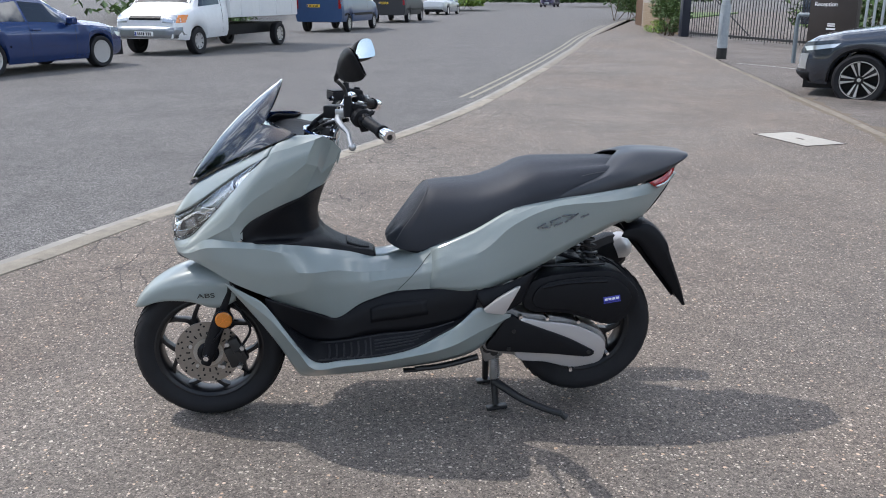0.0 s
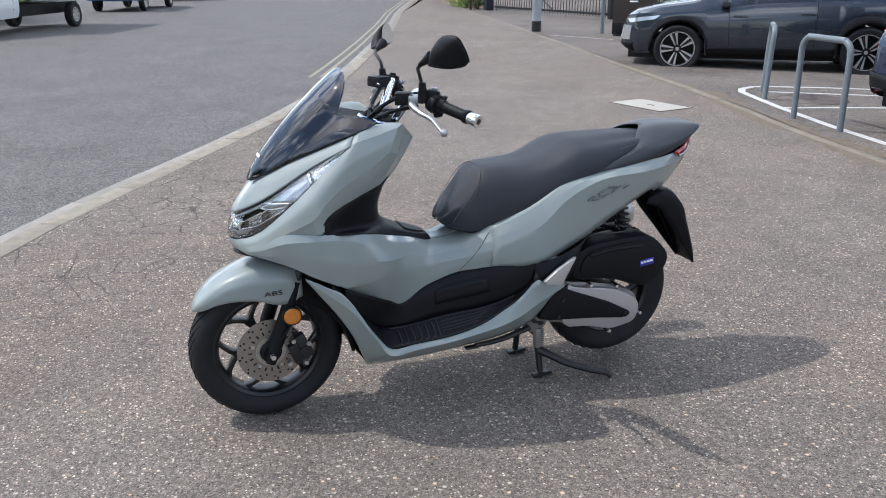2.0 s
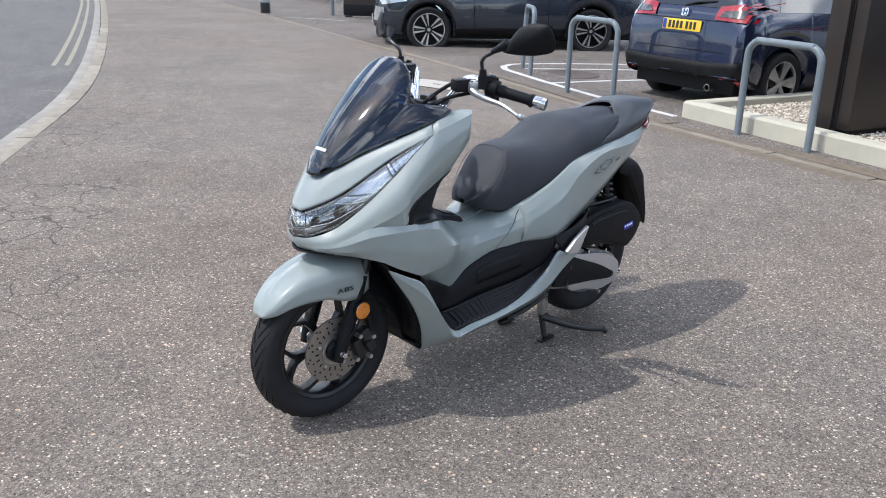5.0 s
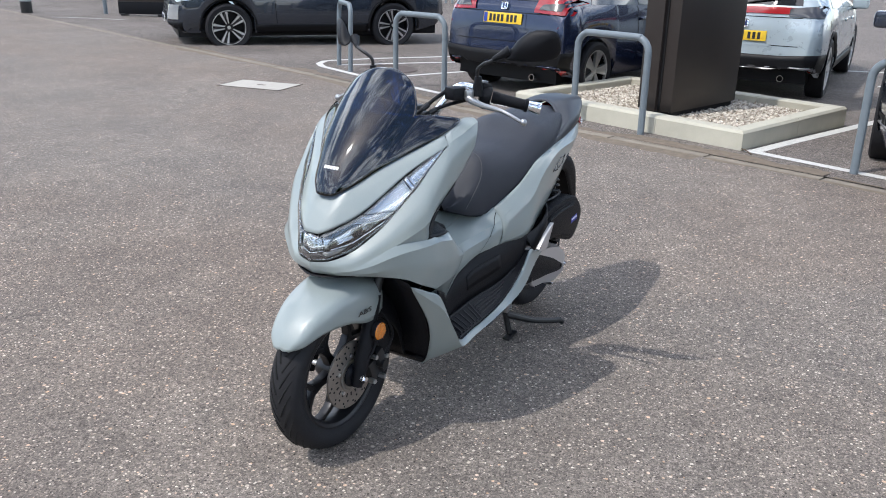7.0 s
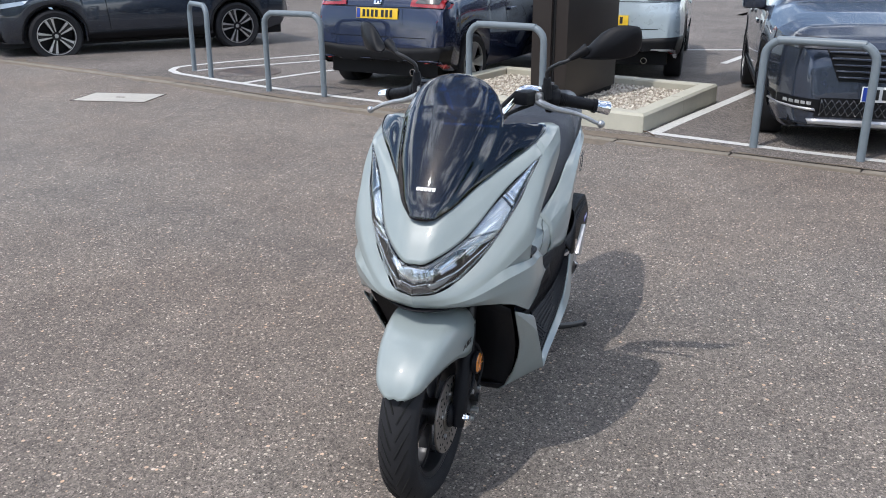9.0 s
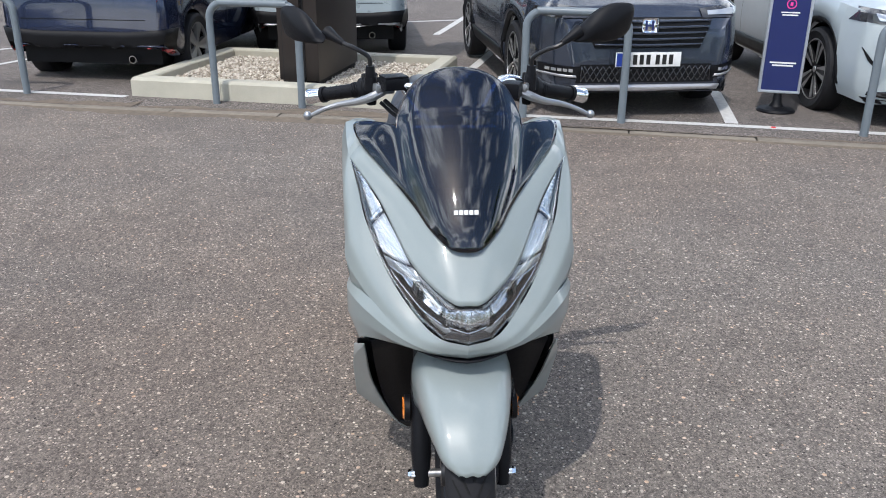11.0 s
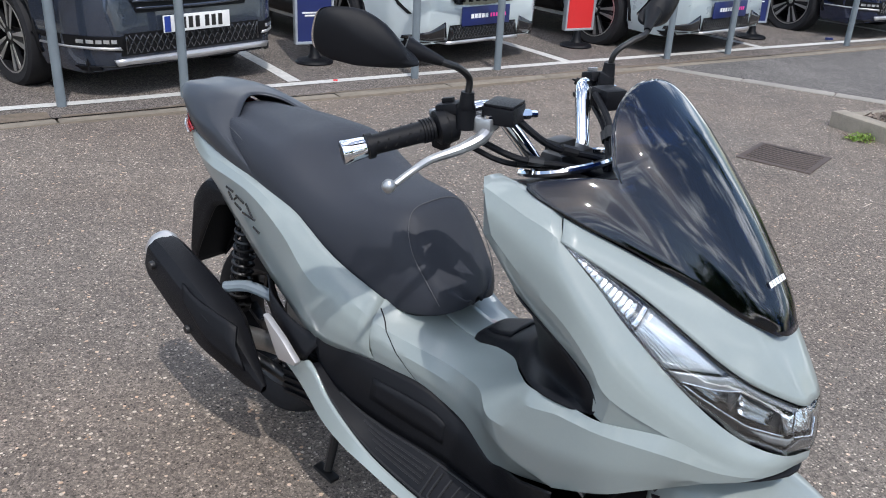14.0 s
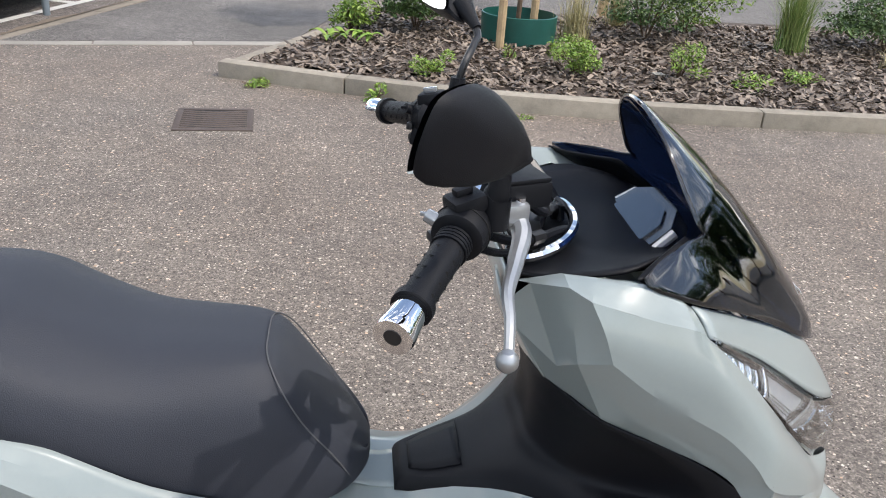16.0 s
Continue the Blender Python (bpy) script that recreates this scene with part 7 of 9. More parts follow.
# tail ---------------------------------------------------------------------------
tailp = [
    [(0.560, 0.138, 0.622), (0.559, 0.172, 0.583), (0.562, 0.182, 0.548), (0.568, 0.171, 0.487)],
    [(0.425, 0.166, 0.682), (0.412, 0.190, 0.650), (0.400, 0.206, 0.622), (0.412, 0.203, 0.488)],
    [(0.290, 0.174, 0.757), (0.295, 0.194, 0.735), (0.300, 0.209, 0.706), (0.265, 0.182, 0.525)],
    [(0.150, 0.166, 0.782), (0.156, 0.186, 0.776), (0.160, 0.200, 0.762), (0.080, 0.162, 0.617)],
    [(-0.020, 0.155, 0.802), (-0.030, 0.166, 0.790), (-0.040, 0.175, 0.770), (-0.080, 0.130, 0.684)],
    [(-0.165, 0.132, 0.816), (-0.165, 0.136, 0.800), (-0.165, 0.138, 0.780), (-0.125, 0.102, 0.674)],
    [(-0.288, 0.086, 0.842), (-0.262, 0.094, 0.815), (-0.240, 0.096, 0.785), (-0.176, 0.088, 0.693)],
]
# a little swell below the crease
tailp = [r[:3] + [tuple((Vector(r[2]) + Vector(r[3])) / 2 + Vector((0, 0.006, 0)))] + r[3:] for r in tailp]
tail_sides = both("tail_panel", tailp, BODY, "grey-green tail side panel", 3, 5, lin_u=True, angle=17, thick=0.002)
for s, ob in zip((1, -1), tail_sides):
    m = frame_at((0.137, s * 0.2015, 0.718), (-s, -0.12, 0.29 * s), (0.25, -0.30 * s, 1))
    bits = []
    for x0, y0, w, tilt in ((-0.070, 0.004, 0.034, 10), (-0.058, -0.006, 0.028, -14), (-0.020, 0.008, 0.040, 4), (-0.016, -0.009, 0.034, 2), (-0.036, 0.0, 0.016, 62), (0.030, 0.006, 0.050, -16), (0.034, -0.004, 0.056, 14), (0.078, -0.012, 0.030, 3)):
        bits.append(box((w, 0.0056, 0.0022), (x0, y0, 0), 0.001, (0, 0, tilt)))
    b = merge(*bits)
    part("tail_badge", moved(b, m), GLOSS_BLACK, ob, "dark emblem drawn as plain bars")
# grab rail
rail = across("grab_rail", [
    [(-0.10, 0.0, 0.905), (-0.06, 0.060, 0.892), (0.00, 0.120, 0.845), (0.06, 0.140, 0.822), (0.14, 0.160, 0.797)],
    [(-0.18, 0.0, 0.914), (-0.16, 0.075, 0.908), (-0.06, 0.140, 0.862), (0.04, 0.158, 0.826), (0.150, 0.168, 0.790)],
    [(-0.332, 0.0, 0.900), (-0.318, 0.070, 0.897), (-0.17, 0.135, 0.858), (-0.02, 0.160, 0.812), (0.152, 0.169, 0.776)],
    [(-0.298, 0.0, 0.882), (-0.288, 0.080, 0.870), (-0.17, 0.132, 0.826), (-0.02, 0.156, 0.800), (0.148, 0.166, 0.774)],
], DK_RAIL, "dark grey pillion grab rail", 5, 4, angle=24)
across("tail_lamp", [[(-0.292, 0, 0.878), (-0.282, 0.07, 0.868), (-0.232, 0.112, 0.838), (-0.175, 0.134, 0.820)], [(-0.296, 0, 0.858), (-0.286, 0.07, 0.850), (-0.240, 0.113, 0.824), (-0.190, 0.134, 0.810)], [(-0.275, 0, 0.838), (-0.268, 0.075, 0.836), (-0.245, 0.106, 0.812), (-0.205, 0.128, 0.800)]], RED_LENS, "red and clear tail lamp", 4, 4)
for s in (1, -1):
    part("tail_indicator", grid_of(dense([[(-0.284, s * 0.073, 0.846), (-0.244, s * 0.1145, 0.822), (-0.196, s * 0.1345, 0.808)], [(-0.270, s * 0.0775, 0.836), (-0.2475, s * 0.1075, 0.813), (-0.208, s * 0.1295, 0.801)]], 4, 2)), LAMP_CLEAR, scooter, "clear rear indicator lens", thick=0.004)
across("tail_under", [[(-0.28, 0, 0.84), (-0.28, 0.084, 0.840)], [(-0.24, 0, 0.765), (-0.238, 0.090, 0.770)], [(-0.176, 0, 0.685), (-0.174, 0.086, 0.693)], [(-0.08, 0, 0.655), (-0.08, 0.125, 0.683)], [(0.1, 0, 0.60), (0.09, 0.15, 0.615)], [(0.30, 0, 0.53), (0.27, 0.175, 0.525)]], BLK_PLASTIC, "", 3, 3)
across("rear_mudguard", [[(-0.12, 0, 0.655), (-0.12, 0.075, 0.645), (-0.11, 0.085, 0.62)], [(-0.205, 0, 0.668), (-0.205, 0.085, 0.660), (-0.165, 0.088, 0.60)], [(-0.268, 0, 0.600), (-0.268, 0.090, 0.598), (-0.20, 0.088, 0.555)], [(-0.290, 0, 0.545), (-0.290, 0.088, 0.543), (-0.245, 0.080, 0.50)], [(-0.345, 0, 0.42), (-0.345, 0.070, 0.42), (-0.315, 0.066, 0.41)], [(-0.375, 0, 0.345), (-0.375, 0.050, 0.345), (-0.365, 0.050, 0.345)]], BLK_PLASTIC, "black rear mudguard and plate holder", 4, 4)

# seat ---------------------------------------------------------------------------
seat_rows = []
for x, zt, w, zl in ((0.700, 0.636, 0.020, 0.626), (0.694, 0.650, 0.052, 0.620), (0.668, 0.684, 0.088, 0.610), (0.626, 0.737, 0.112, 0.603), (0.582, 0.790, 0.126, 0.604), (0.556, 0.808, 0.134, 0.606), (0.52, 0.814, 0.142, 0.612), (0.45, 0.817, 0.154, 0.636), (0.386, 0.822, 0.164, 0.668), (0.31, 0.846, 0.172, 0.712), (0.25, 0.874, 0.175, 0.745), (0.20, 0.886, 0.174, 0.762), (0.14, 0.887, 0.169, 0.776), (0.08, 0.888, 0.155, 0.795), (0.0, 0.888, 0.134, 0.812), (-0.07, 0.887, 0.112, 0.825), (-0.125, 0.880, 0.090, 0.835), (-0.150, 0.862, 0.062, 0.842)):
    h = zt - zl
    seat_rows.append([(x, 0, zt), (x, w * 0.35, zt - 0.002), (x, w * 0.62, zt - 0.014), (x, w * 0.86, zt - h * 0.26), (x, w * 0.985, zt - h * 0.58), (x, w, zt - h * 0.85), (x, w * 0.97, zl)])
seat = across("seat", seat_rows, SEAT, "long black vinyl seat with stitched seams", 4, 3, angle=60)
for s in (1, -1):
    part("seat_stitch", tube([(0.672, s * 0.087, 0.632), (0.648, s * 0.100, 0.678), (0.612, s * 0.107, 0.729), (0.585, s * 0.098, 0.771), (0.566, s * 0.074, 0.7985), (0.558, s * 0.045, 0.8095), (0.557, 0, 0.8125)], 0.0011, 5, 5), STITCH, seat)
    part("seat_stitch", tube([(0.132, s * 0.137, 0.853), (0.18, s * 0.161, 0.825), (0.28, s * 0.172, 0.775), (0.375, s * 0.1655, 0.715)], 0.0011, 5, 5), STITCH, seat)
    part("seat_stitch", tube([(0.15, s * 0.163, 0.818), (0.06, s * 0.143, 0.850), (-0.04, s * 0.117, 0.860), (-0.11, s * 0.088, 0.860)], 0.0010, 5, 5), STITCH, seat)
across("seat_base", [[(0.69, 0, 0.618), (0.66, 0.085, 0.606)], [(0.60, 0, 0.600), (0.59, 0.115, 0.598)], [(0.45, 0, 0.60), (0.43, 0.145, 0.63)], [(0.25, 0, 0.65), (0.25, 0.165, 0.742)]], BLK_PLASTIC, "", 3, 3)

# windscreen ----------------------------------------------------------------------
scr = []
for cx, cz, ex, ey, ez in ((1.340, 0.826, 1.336, 0.026, 0.829), (1.320, 0.868, 1.300, 0.062, 0.856), (1.278, 0.925, 1.248, 0.092, 0.892), (1.226, 0.985, 1.180, 0.124, 0.944), (1.170, 1.042, 1.112, 0.142, 1.002), (1.140, 1.069, 1.088, 0.1425, 1.032), (1.114, 1.093, 1.070, 0.138, 1.058), (1.068, 1.130, 1.045, 0.114, 1.108), (1.040, 1.150, 1.032, 0.078, 1.140), (1.028, 1.158, 1.026, 0.030, 1.156)):
    scr.append([(cx, 0, cz), (cx - (cx - ex) * 0.12, ey * 0.38, cz - (cz - ez) * 0.10), (cx - (cx - ex) * 0.42, ey * 0.74, cz - (cz - ez) * 0.40), (ex, ey, ez)])
# below the shoulder the screen sweeps out into a wing on each side
WING = [[(1.333, 0.030, 0.829), (1.330, 0.034, 0.829)], [(1.292, 0.069, 0.857), (1.283, 0.075, 0.857)], [(1.236, 0.101, 0.893), (1.224, 0.109, 0.892)], [(1.158, 0.148, 0.944), (1.140, 0.166, 0.942)], [(1.085, 0.188, 0.994), (1.046, 0.228, 0.988)], [(1.035, 0.190, 1.031), (0.982, 0.238, 1.023)]]
rows_ = [a + b for a, b in zip(scr[:6], WING)]
for k, q in enumerate((0.22, 0.5)):
    r0 = [tuple(Vector(a).lerp(Vector(b), q)) for a, b in zip(scr[5], scr[6])]
    e = Vector(r0[-1])
    rows_.append(r0 + [tuple(e + Vector((-0.0012, 0.0016, 0))), tuple(e + Vector((-0.0024, 0.0032, 0)))])
for r0 in scr[6:]:
    e = Vector(r0[-1])
    rows_.append(r0 + [tuple(e + Vector((-0.0006, 0.0012, 0))), tuple(e + Vector((-0.0012, 0.0024, 0)))])
screen = across("windscreen", rows_, SCREEN, "dark smoked blue-tinted windscreen with side wings", 5, 4, thick=0.003, angle=70)
part("screen_letters", moved(merge(*[box((0.0085, 0.0095, 0.0008), (-0.0215 + 0.0108 * k, 0, 0)) for k in range(5)]), frame_at((1.2990, 0, 0.901), (0, 1, 0), (-0.60, 0, 0.80))), WHITE_INK, screen, "white maker's mark as plain bars")
part("screen_edge", tube([p[-1] for p in scr[5:]] + [(p[-1][0], -p[-1][1], p[-1][2]) for p in reversed(scr[5:])], 0.0024, 6, 3), GLOSS_BLACK, screen)

# cockpit ---------------------------------------------------------------------------
dash = across("dash_cover", [
    [(1.19, 0.0, 0.985), (1.16, 0.08, 0.975), (1.10, 0.135, 0.985)],
    [(1.10, 0.0, 0.990), (1.08, 0.09, 0.990), (1.04, 0.150, 1.008)],
    [(1.00, 0.0, 0.985), (1.00, 0.10, 0.988), (0.98, 0.185, 1.004)],
    [(0.90, 0.0, 0.965), (0.905, 0.10, 0.972), (0.905, 0.165, 0.985)],
    [(0.866, 0.0, 0.958), (0.866, 0.09, 0.964), (0.864, 0.130, 0.973)],
], BLK_PLASTIC, "black cockpit cover", 4, 4)
for s in (1, -1):
    part("screen_lining", grid_of(dense([[(1.18, s * 0.115, 0.945), (1.11, s * 0.134, 0.998), (1.06, s * 0.140, 1.03)], [(1.12, s * 0.13, 0.96), (1.06, s * 0.17, 0.995), (1.0, s * 0.20, 1.02)], [(1.05, s * 0.215, 0.98), (1.0, s * 0.225, 1.005), (0.975, s * 0.232, 1.018)]], 4, 4)), BLK_PLASTIC, dash, thick=0.003)
pod_out = [(-0.046, -0.045), (-0.046, 0.045), (-0.016, 0.072), (0.026, 0.066), (0.046, 0.036), (0.046, -0.036), (0.026, -0.066), (-0.016, -0.072)]
POD = Matrix.Translation((1.058, 0, 0.982)) @ Matrix.Scale(1.12, 4) @ Matrix.Rotation(radians(-38), 4, 'Y')
meter = part("instrument_pod", moved(slab(pod_out, -0.016, 0.014), POD), SMOKE, dash, "instrument pod with blue-grey display")
part("display", moved(slab([(x * 0.74, y * 0.76) for x, y in pod_out], 0.012, 0.017), POD), LCD, meter)
for s in (1, -1):
    part("pod_bracket", moved(tube([(-0.046, s * 0.030, 0.008), (-0.048, s * 0.048, 0.008), (-0.016, s * 0.075, 0.008), (0.026, s * 0.069, 0.008)], 0.006, 8, 3), POD), SILVER_PAINT, meter)
ring = [(0.885 + 0.075 * math.cos(a), 0.105 * math.sin(a), 0.984 + 0.017 * math.cos(a)) for a in np.linspace(-1.9, 1.9, 13)]
part("chrome_ring", tube(ring, 0.007, 8, 3), CHROME, dash, "chrome steering surround")

# handlebar ---------------------------------------------------------------------------
bar = new("handlebar")
bar.parent = scooter
for s in (1, -1):
    part("bar_tube", tube([(0.870, s * 0.062, 0.982), (0.863, s * 0.077, 1.005), (0.838, s * 0.103, 1.05), (0.814, s * 0.130, 1.086), (0.797, s * 0.168, 1.086), (0.784, s * 0.212, 1.066), (0.775, s * 0.228, 1.061)], 0.0135, 14, 6), CHROME, bar, "chrome handlebar tube")
    grip = part("grip", tube([(0.773, s * 0.232, 1.060), (0.722, s * 0.336, 1.036)], [0.0185, 0.0170], 18), BLK_PLASTIC, bar, "black rubber grip")
    d = Vector((-0.051, s * 0.104, -0.024))
    sl = []
    for k in range(5):
        for j in range(3):
            c = Vector((0.773, s * 0.232, 1.060)) + d * (0.22 + 0.155 * k)
            side = d.normalized().cross(Vector((0, 0, 1))).normalized()
            upv = side.cross(d.normalized())
            a = 2.1 * j + 0.5
            q = c + (side * math.cos(a) + upv * math.sin(a)) * (0.0180 - 0.0013 * (0.22 + 0.155 * k))
            q2 = c + d * 0.09 + (side * math.cos(a + 0.9) + upv * math.sin(a + 0.9)) * (0.0180 - 0.0013 * (0.31 + 0.155 * k))
            sl.append(tube([q, q2], 0.0020, 5))
    part("grip_grooves", merge(*sl), GROOVE, grip)
    e0, e1 = Vector((0.724, s * 0.332, 1.0365)), Vector((0.704, s * 0.372, 1.027))
    part("grip_flange", tube([tuple(e0 - d.normalized() * 0.006), tuple(e0 + d.normalized() * 0.004)], 0.0215, 18), BLK_PLASTIC, grip)
    part("bar_weight", tube([tuple(e0 + d.normalized() * 0.004), tuple(e0.lerp(e1, 0.3)), tuple(e0.lerp(e1, 0.95)), tuple(e1)], [0.0165, 0.018, 0.0205, 0.0185], 20, 2), CHROME, bar, "chrome bar end weight")
    part("weight_socket", tube([tuple(e1), tuple(e1 + d.normalized() * 0.001)], 0.009, 12), BLACK_STEEL, bar)
    dn = d.normalized()
    g0 = Vector((0.773, s * 0.232, 1.060))
    part("grip_collar", merge(*[tube([tuple(g0 + dn * (0.002 + 0.0052 * k)), tuple(g0 + dn * (0.0056 + 0.0052 * k))], 0.0205, 18) for k in range(4)]), BLK_PLASTIC, grip)
    sw = part("switch_box", merge(tube([tuple(g0 - dn * q) for q in (0.002, 0.005, 0.020, 0.036, 0.041)], [0.024, 0.029, 0.0315, 0.029, 0.022], 22, 1), box((0.040, 0.034, 0.020), (0.784, s * 0.208, 1.094), 0.006, (0, -12, s * -22)), box((0.030, 0.026, 0.034), (0.770, s * 0.206, 1.036), 0.008, (0, 12, s * -22))), BLK_PLASTIC, bar, "black rounded switch housing", 35)
    part("housing_seam", tube([tuple(g0 - dn * 0.0195), tuple(g0 - dn * 0.0205)], 0.0322, 24), GROOVE, sw)
    part("switch_knob", merge(tube([(0.760, s * 0.214, 1.072), (0.744, s * 0.206, 1.078)], [0.0085, 0.0075], 14), box((0.014, 0.004, 0.004), (0.744, s * 0.206, 1.079), 0.001)), HEAD_GREY if s < 0 else BLK_PLASTIC, sw)
    for k in range(2):
        part("switch_button", box((0.010, 0.016, 0.011), (0.753 + 0.004 * k, s * (0.204 + 0.005 * k), 1.052 - 0.018 * k), 0.003, (0, 0, s * -22)), BLACK_STEEL, sw)
    part("top_switch", box((0.020, 0.012, 0.008), (0.780, s * 0.208, 1.107), 0.002, (0, -12, s * -22)), HEAD_GREY if s > 0 else BLK_PLASTIC, sw)
    lever = [(0.842, s * 0.172, 1.070), (0.850, s * 0.200, 1.056), (0.838, s * 0.240, 1.041), (0.823, s * 0.288, 1.030), (0.820, s * 0.325, 1.018), (0.815, s * 0.358, 1.002)]
    part("brake_lever", merge(tube(lever, [0.012, 0.0115, 0.009, 0.007, 0.006, 0.0055], 10, 5), moved(lathe([(0.0, -0.0115), (0.006, -0.010), (0.0105, -0.005), (0.0115, 0), (0.0105, 0.005), (0.006, 0.010), (0.0, 0.0115)], 14, 'z', closed=False), Matrix.Translation((0.812, s * 0.368, 1.000)))), LEVER, bar, "silver ball-end brake lever")
    part("lever_bracket", box((0.034, 0.05, 0.026), (0.836, s * 0.172, 1.074), 0.006, (0, 0, s * -20)), LEVER, bar)
    part("lever_pivot", tube([(0.848, s * 0.182, 1.060), (0.848, s * 0.182, 1.092)], 0.007, 8), CHROME, bar)
    # mirror
    mirror = new("mirror")
    mirror.parent = bar
    part("mirror_boot", tube([(0.817, s * 0.204, 1.066), (0.818, s * 0.204, 1.100), (0.819, s * 0.205, 1.104), (0.820, s * 0.205, 1.128)], [0.0165, 0.0160, 0.0135, 0.011], 14, 3), BLK_PLASTIC, mirror)
    # the left mirror is swung a little further forward
    fwd, wide, up = (0.050, 0.008, 0.011) if s > 0 else (0.0, 0.0, 0.0)
    part("mirror_stem", tube([(0.820, s * 0.205, 1.120), (0.824 + 0.1 * fwd, s * 0.208, 1.150), (0.830 + 0.3 * fwd, s * 0.240, 1.172), (0.822 + 0.6 * fwd, s * 0.270, 1.184), (0.782 + fwd, s * (0.312 + wide), 1.205 + up)], 0.0058, 10, 6), BLACK_STEEL, mirror)
    part("mirror_neck", tube([(0.822 + 0.6 * fwd, s * (0.270 + 0.4 * wide), 1.184 + 0.4 * up), (0.802 + 0.8 * fwd, s * (0.291 + 0.7 * wide), 1.1945 + 0.7 * up), (0.782 + fwd, s * (0.312 + wide), 1.205 + up)], [0.0070, 0.0115, 0.018], 12, 2), BLK_PLASTIC, mirror)
    # housing: rounded shell, deep at its inner end, glass facing the rider
    out2 = [(0.290, 1.194), (0.312, 1.218), (0.350, 1.262), (0.390, 1.283), (0.438, 1.284), (0.457, 1.272), (0.461, 1.234), (0.455, 1.202), (0.438, 1.191), (0.360, 1.187)]
    rings_ = []
    cy, cz = 0.378, 1.234
    turn_, tilt_, wide_, high_ = (0.22, 0.42, 0.98, 0.84) if s > 0 else (0.52, 0.20, 0.68, 0.73)
    for depth, sc in ((-0.003, 0.95), (0.0, 0.985), (0.007, 1.0), (0.016, 0.93), (0.030, 0.74), (0.041, 0.46), (0.047, 0.0)):
        q = depth / 0.047
        row = []
        for v in spline([(0, a, b) for a, b in out2], 3, True):
            y0_, z0_ = cy + (0.338 - cy) * q * 0.8, cz + (1.198 - cz) * q * 0.8
            yy, zz = y0_ + (v.y - cy) * sc, z0_ + (v.z - cz) * sc
            row.append((0.757 + fwd + depth * 0.93 - (yy - cy) * turn_ + (zz - cz) * tilt_, s * (cy + wide + (yy - cy) * wide_), 1.228 + up + (zz - cz) * high_ - depth * 0.3))
        rings_.append(row)
    part("mirror_housing", grid_of(rings_, True), BLK_PLASTIC, mirror, "matt black mirror housing", 40)
    bmg = bmesh.new()
    bmg.faces.new([bmg.verts.new((p[0] - 0.0045, p[1], p[2])) for p in rings_[0]])
    part("mirror_glass", bmg, CHROME, mirror, "mirror glass")
mc = part("brake_reservoir", box((0.056, 0.066, 0.030), (0.850, -0.146, 1.090), 0.005, (0, 0, 20)), BLK_PLASTIC, bar, "black brake fluid reservoir")
for k in range(4):
    part("reservoir_mark", box((0.009, 0.0012, 0.005), (0.830 + 0.013 * k, -0.1835 + 0.0047 * k, 1.090), rot=(0, 0, 20)), HEAD_GREY, mc)
part("reservoir_lid", box((0.052, 0.062, 0.005), (0.850, -0.146, 1.107), 0.002, (0, 0, 20)), BLK_PLASTIC, mc)
part("banjo_bolt", merge(tube([(0.862, -0.118, 1.086), (0.869, -0.100, 1.085)], 0.009, 6), tube([(0.869, -0.100, 1.085), (0.874, -0.088, 1.084)], 0.0065, 10)), CHROME, mc)
part("handlebar_clamp", merge(box((0.05, 0.10, 0.05), (0.885, 0, 0.985), 0.01), box((0.035, 0.05, 0.03), (0.868, 0.0, 1.01), 0.006)), BLACK_STEEL, bar)
for k, (pp, rr) in enumerate((([(0.85, -0.12, 1.08), (0.90, -0.07, 1.03), (0.94, 0.02, 1.0), (0.95, 0.04, 0.97)], 0.0065), ([(0.82, -0.17, 1.04), (0.87, -0.12, 1.01), (0.93, -0.06, 1.0), (0.96, 0.0, 0.975)], 0.006), ([(0.85, 0.12, 1.085), (0.905, 0.09, 1.05), (0.95, 0.05, 1.0), (0.955, 0.02, 0.97)], 0.0065), ([(0.82, 0.165, 1.05), (0.885, 0.11, 1.03), (0.935, 0.06, 0.995), (0.96, 0.03, 0.97)], 0.006), ([(0.80, -0.18, 1.03), (0.85, -0.13, 1.00), (0.90, -0.05, 0.99), (0.93, 0.03, 0.98)], 0.005))):
    part("control_cable", tube(pp, rr, 8, 6), BLK_PLASTIC, bar)
    part("cable_sleeve", tube([tuple(Vector(pp[1]).lerp(Vector(pp[2]), 0.2)), tuple(Vector(pp[1]).lerp(Vector(pp[2]), 0.5))], rr * 1.5, 8), BLACK_STEEL, bar)
part("front_master", box((0.055, 0.05, 0.04), (0.862, 0.150, 1.075), 0.008, (0, 0, -20)), BLK_PLASTIC, bar)

# engine and drive --------------------------------------------------------------------
engine = new("engine_unit")
engine.parent = scooter


def case(outline, y0, y1, mat, name, label="", bevel=0.012, smooth=3):
    pts = [(p.x, p.z) for p in spline([(x, 0, z) for x, z in outline], smooth, True)]
    return part(name, plate_xz(pts, y0, y1, bevel), mat, engine, label, 30)


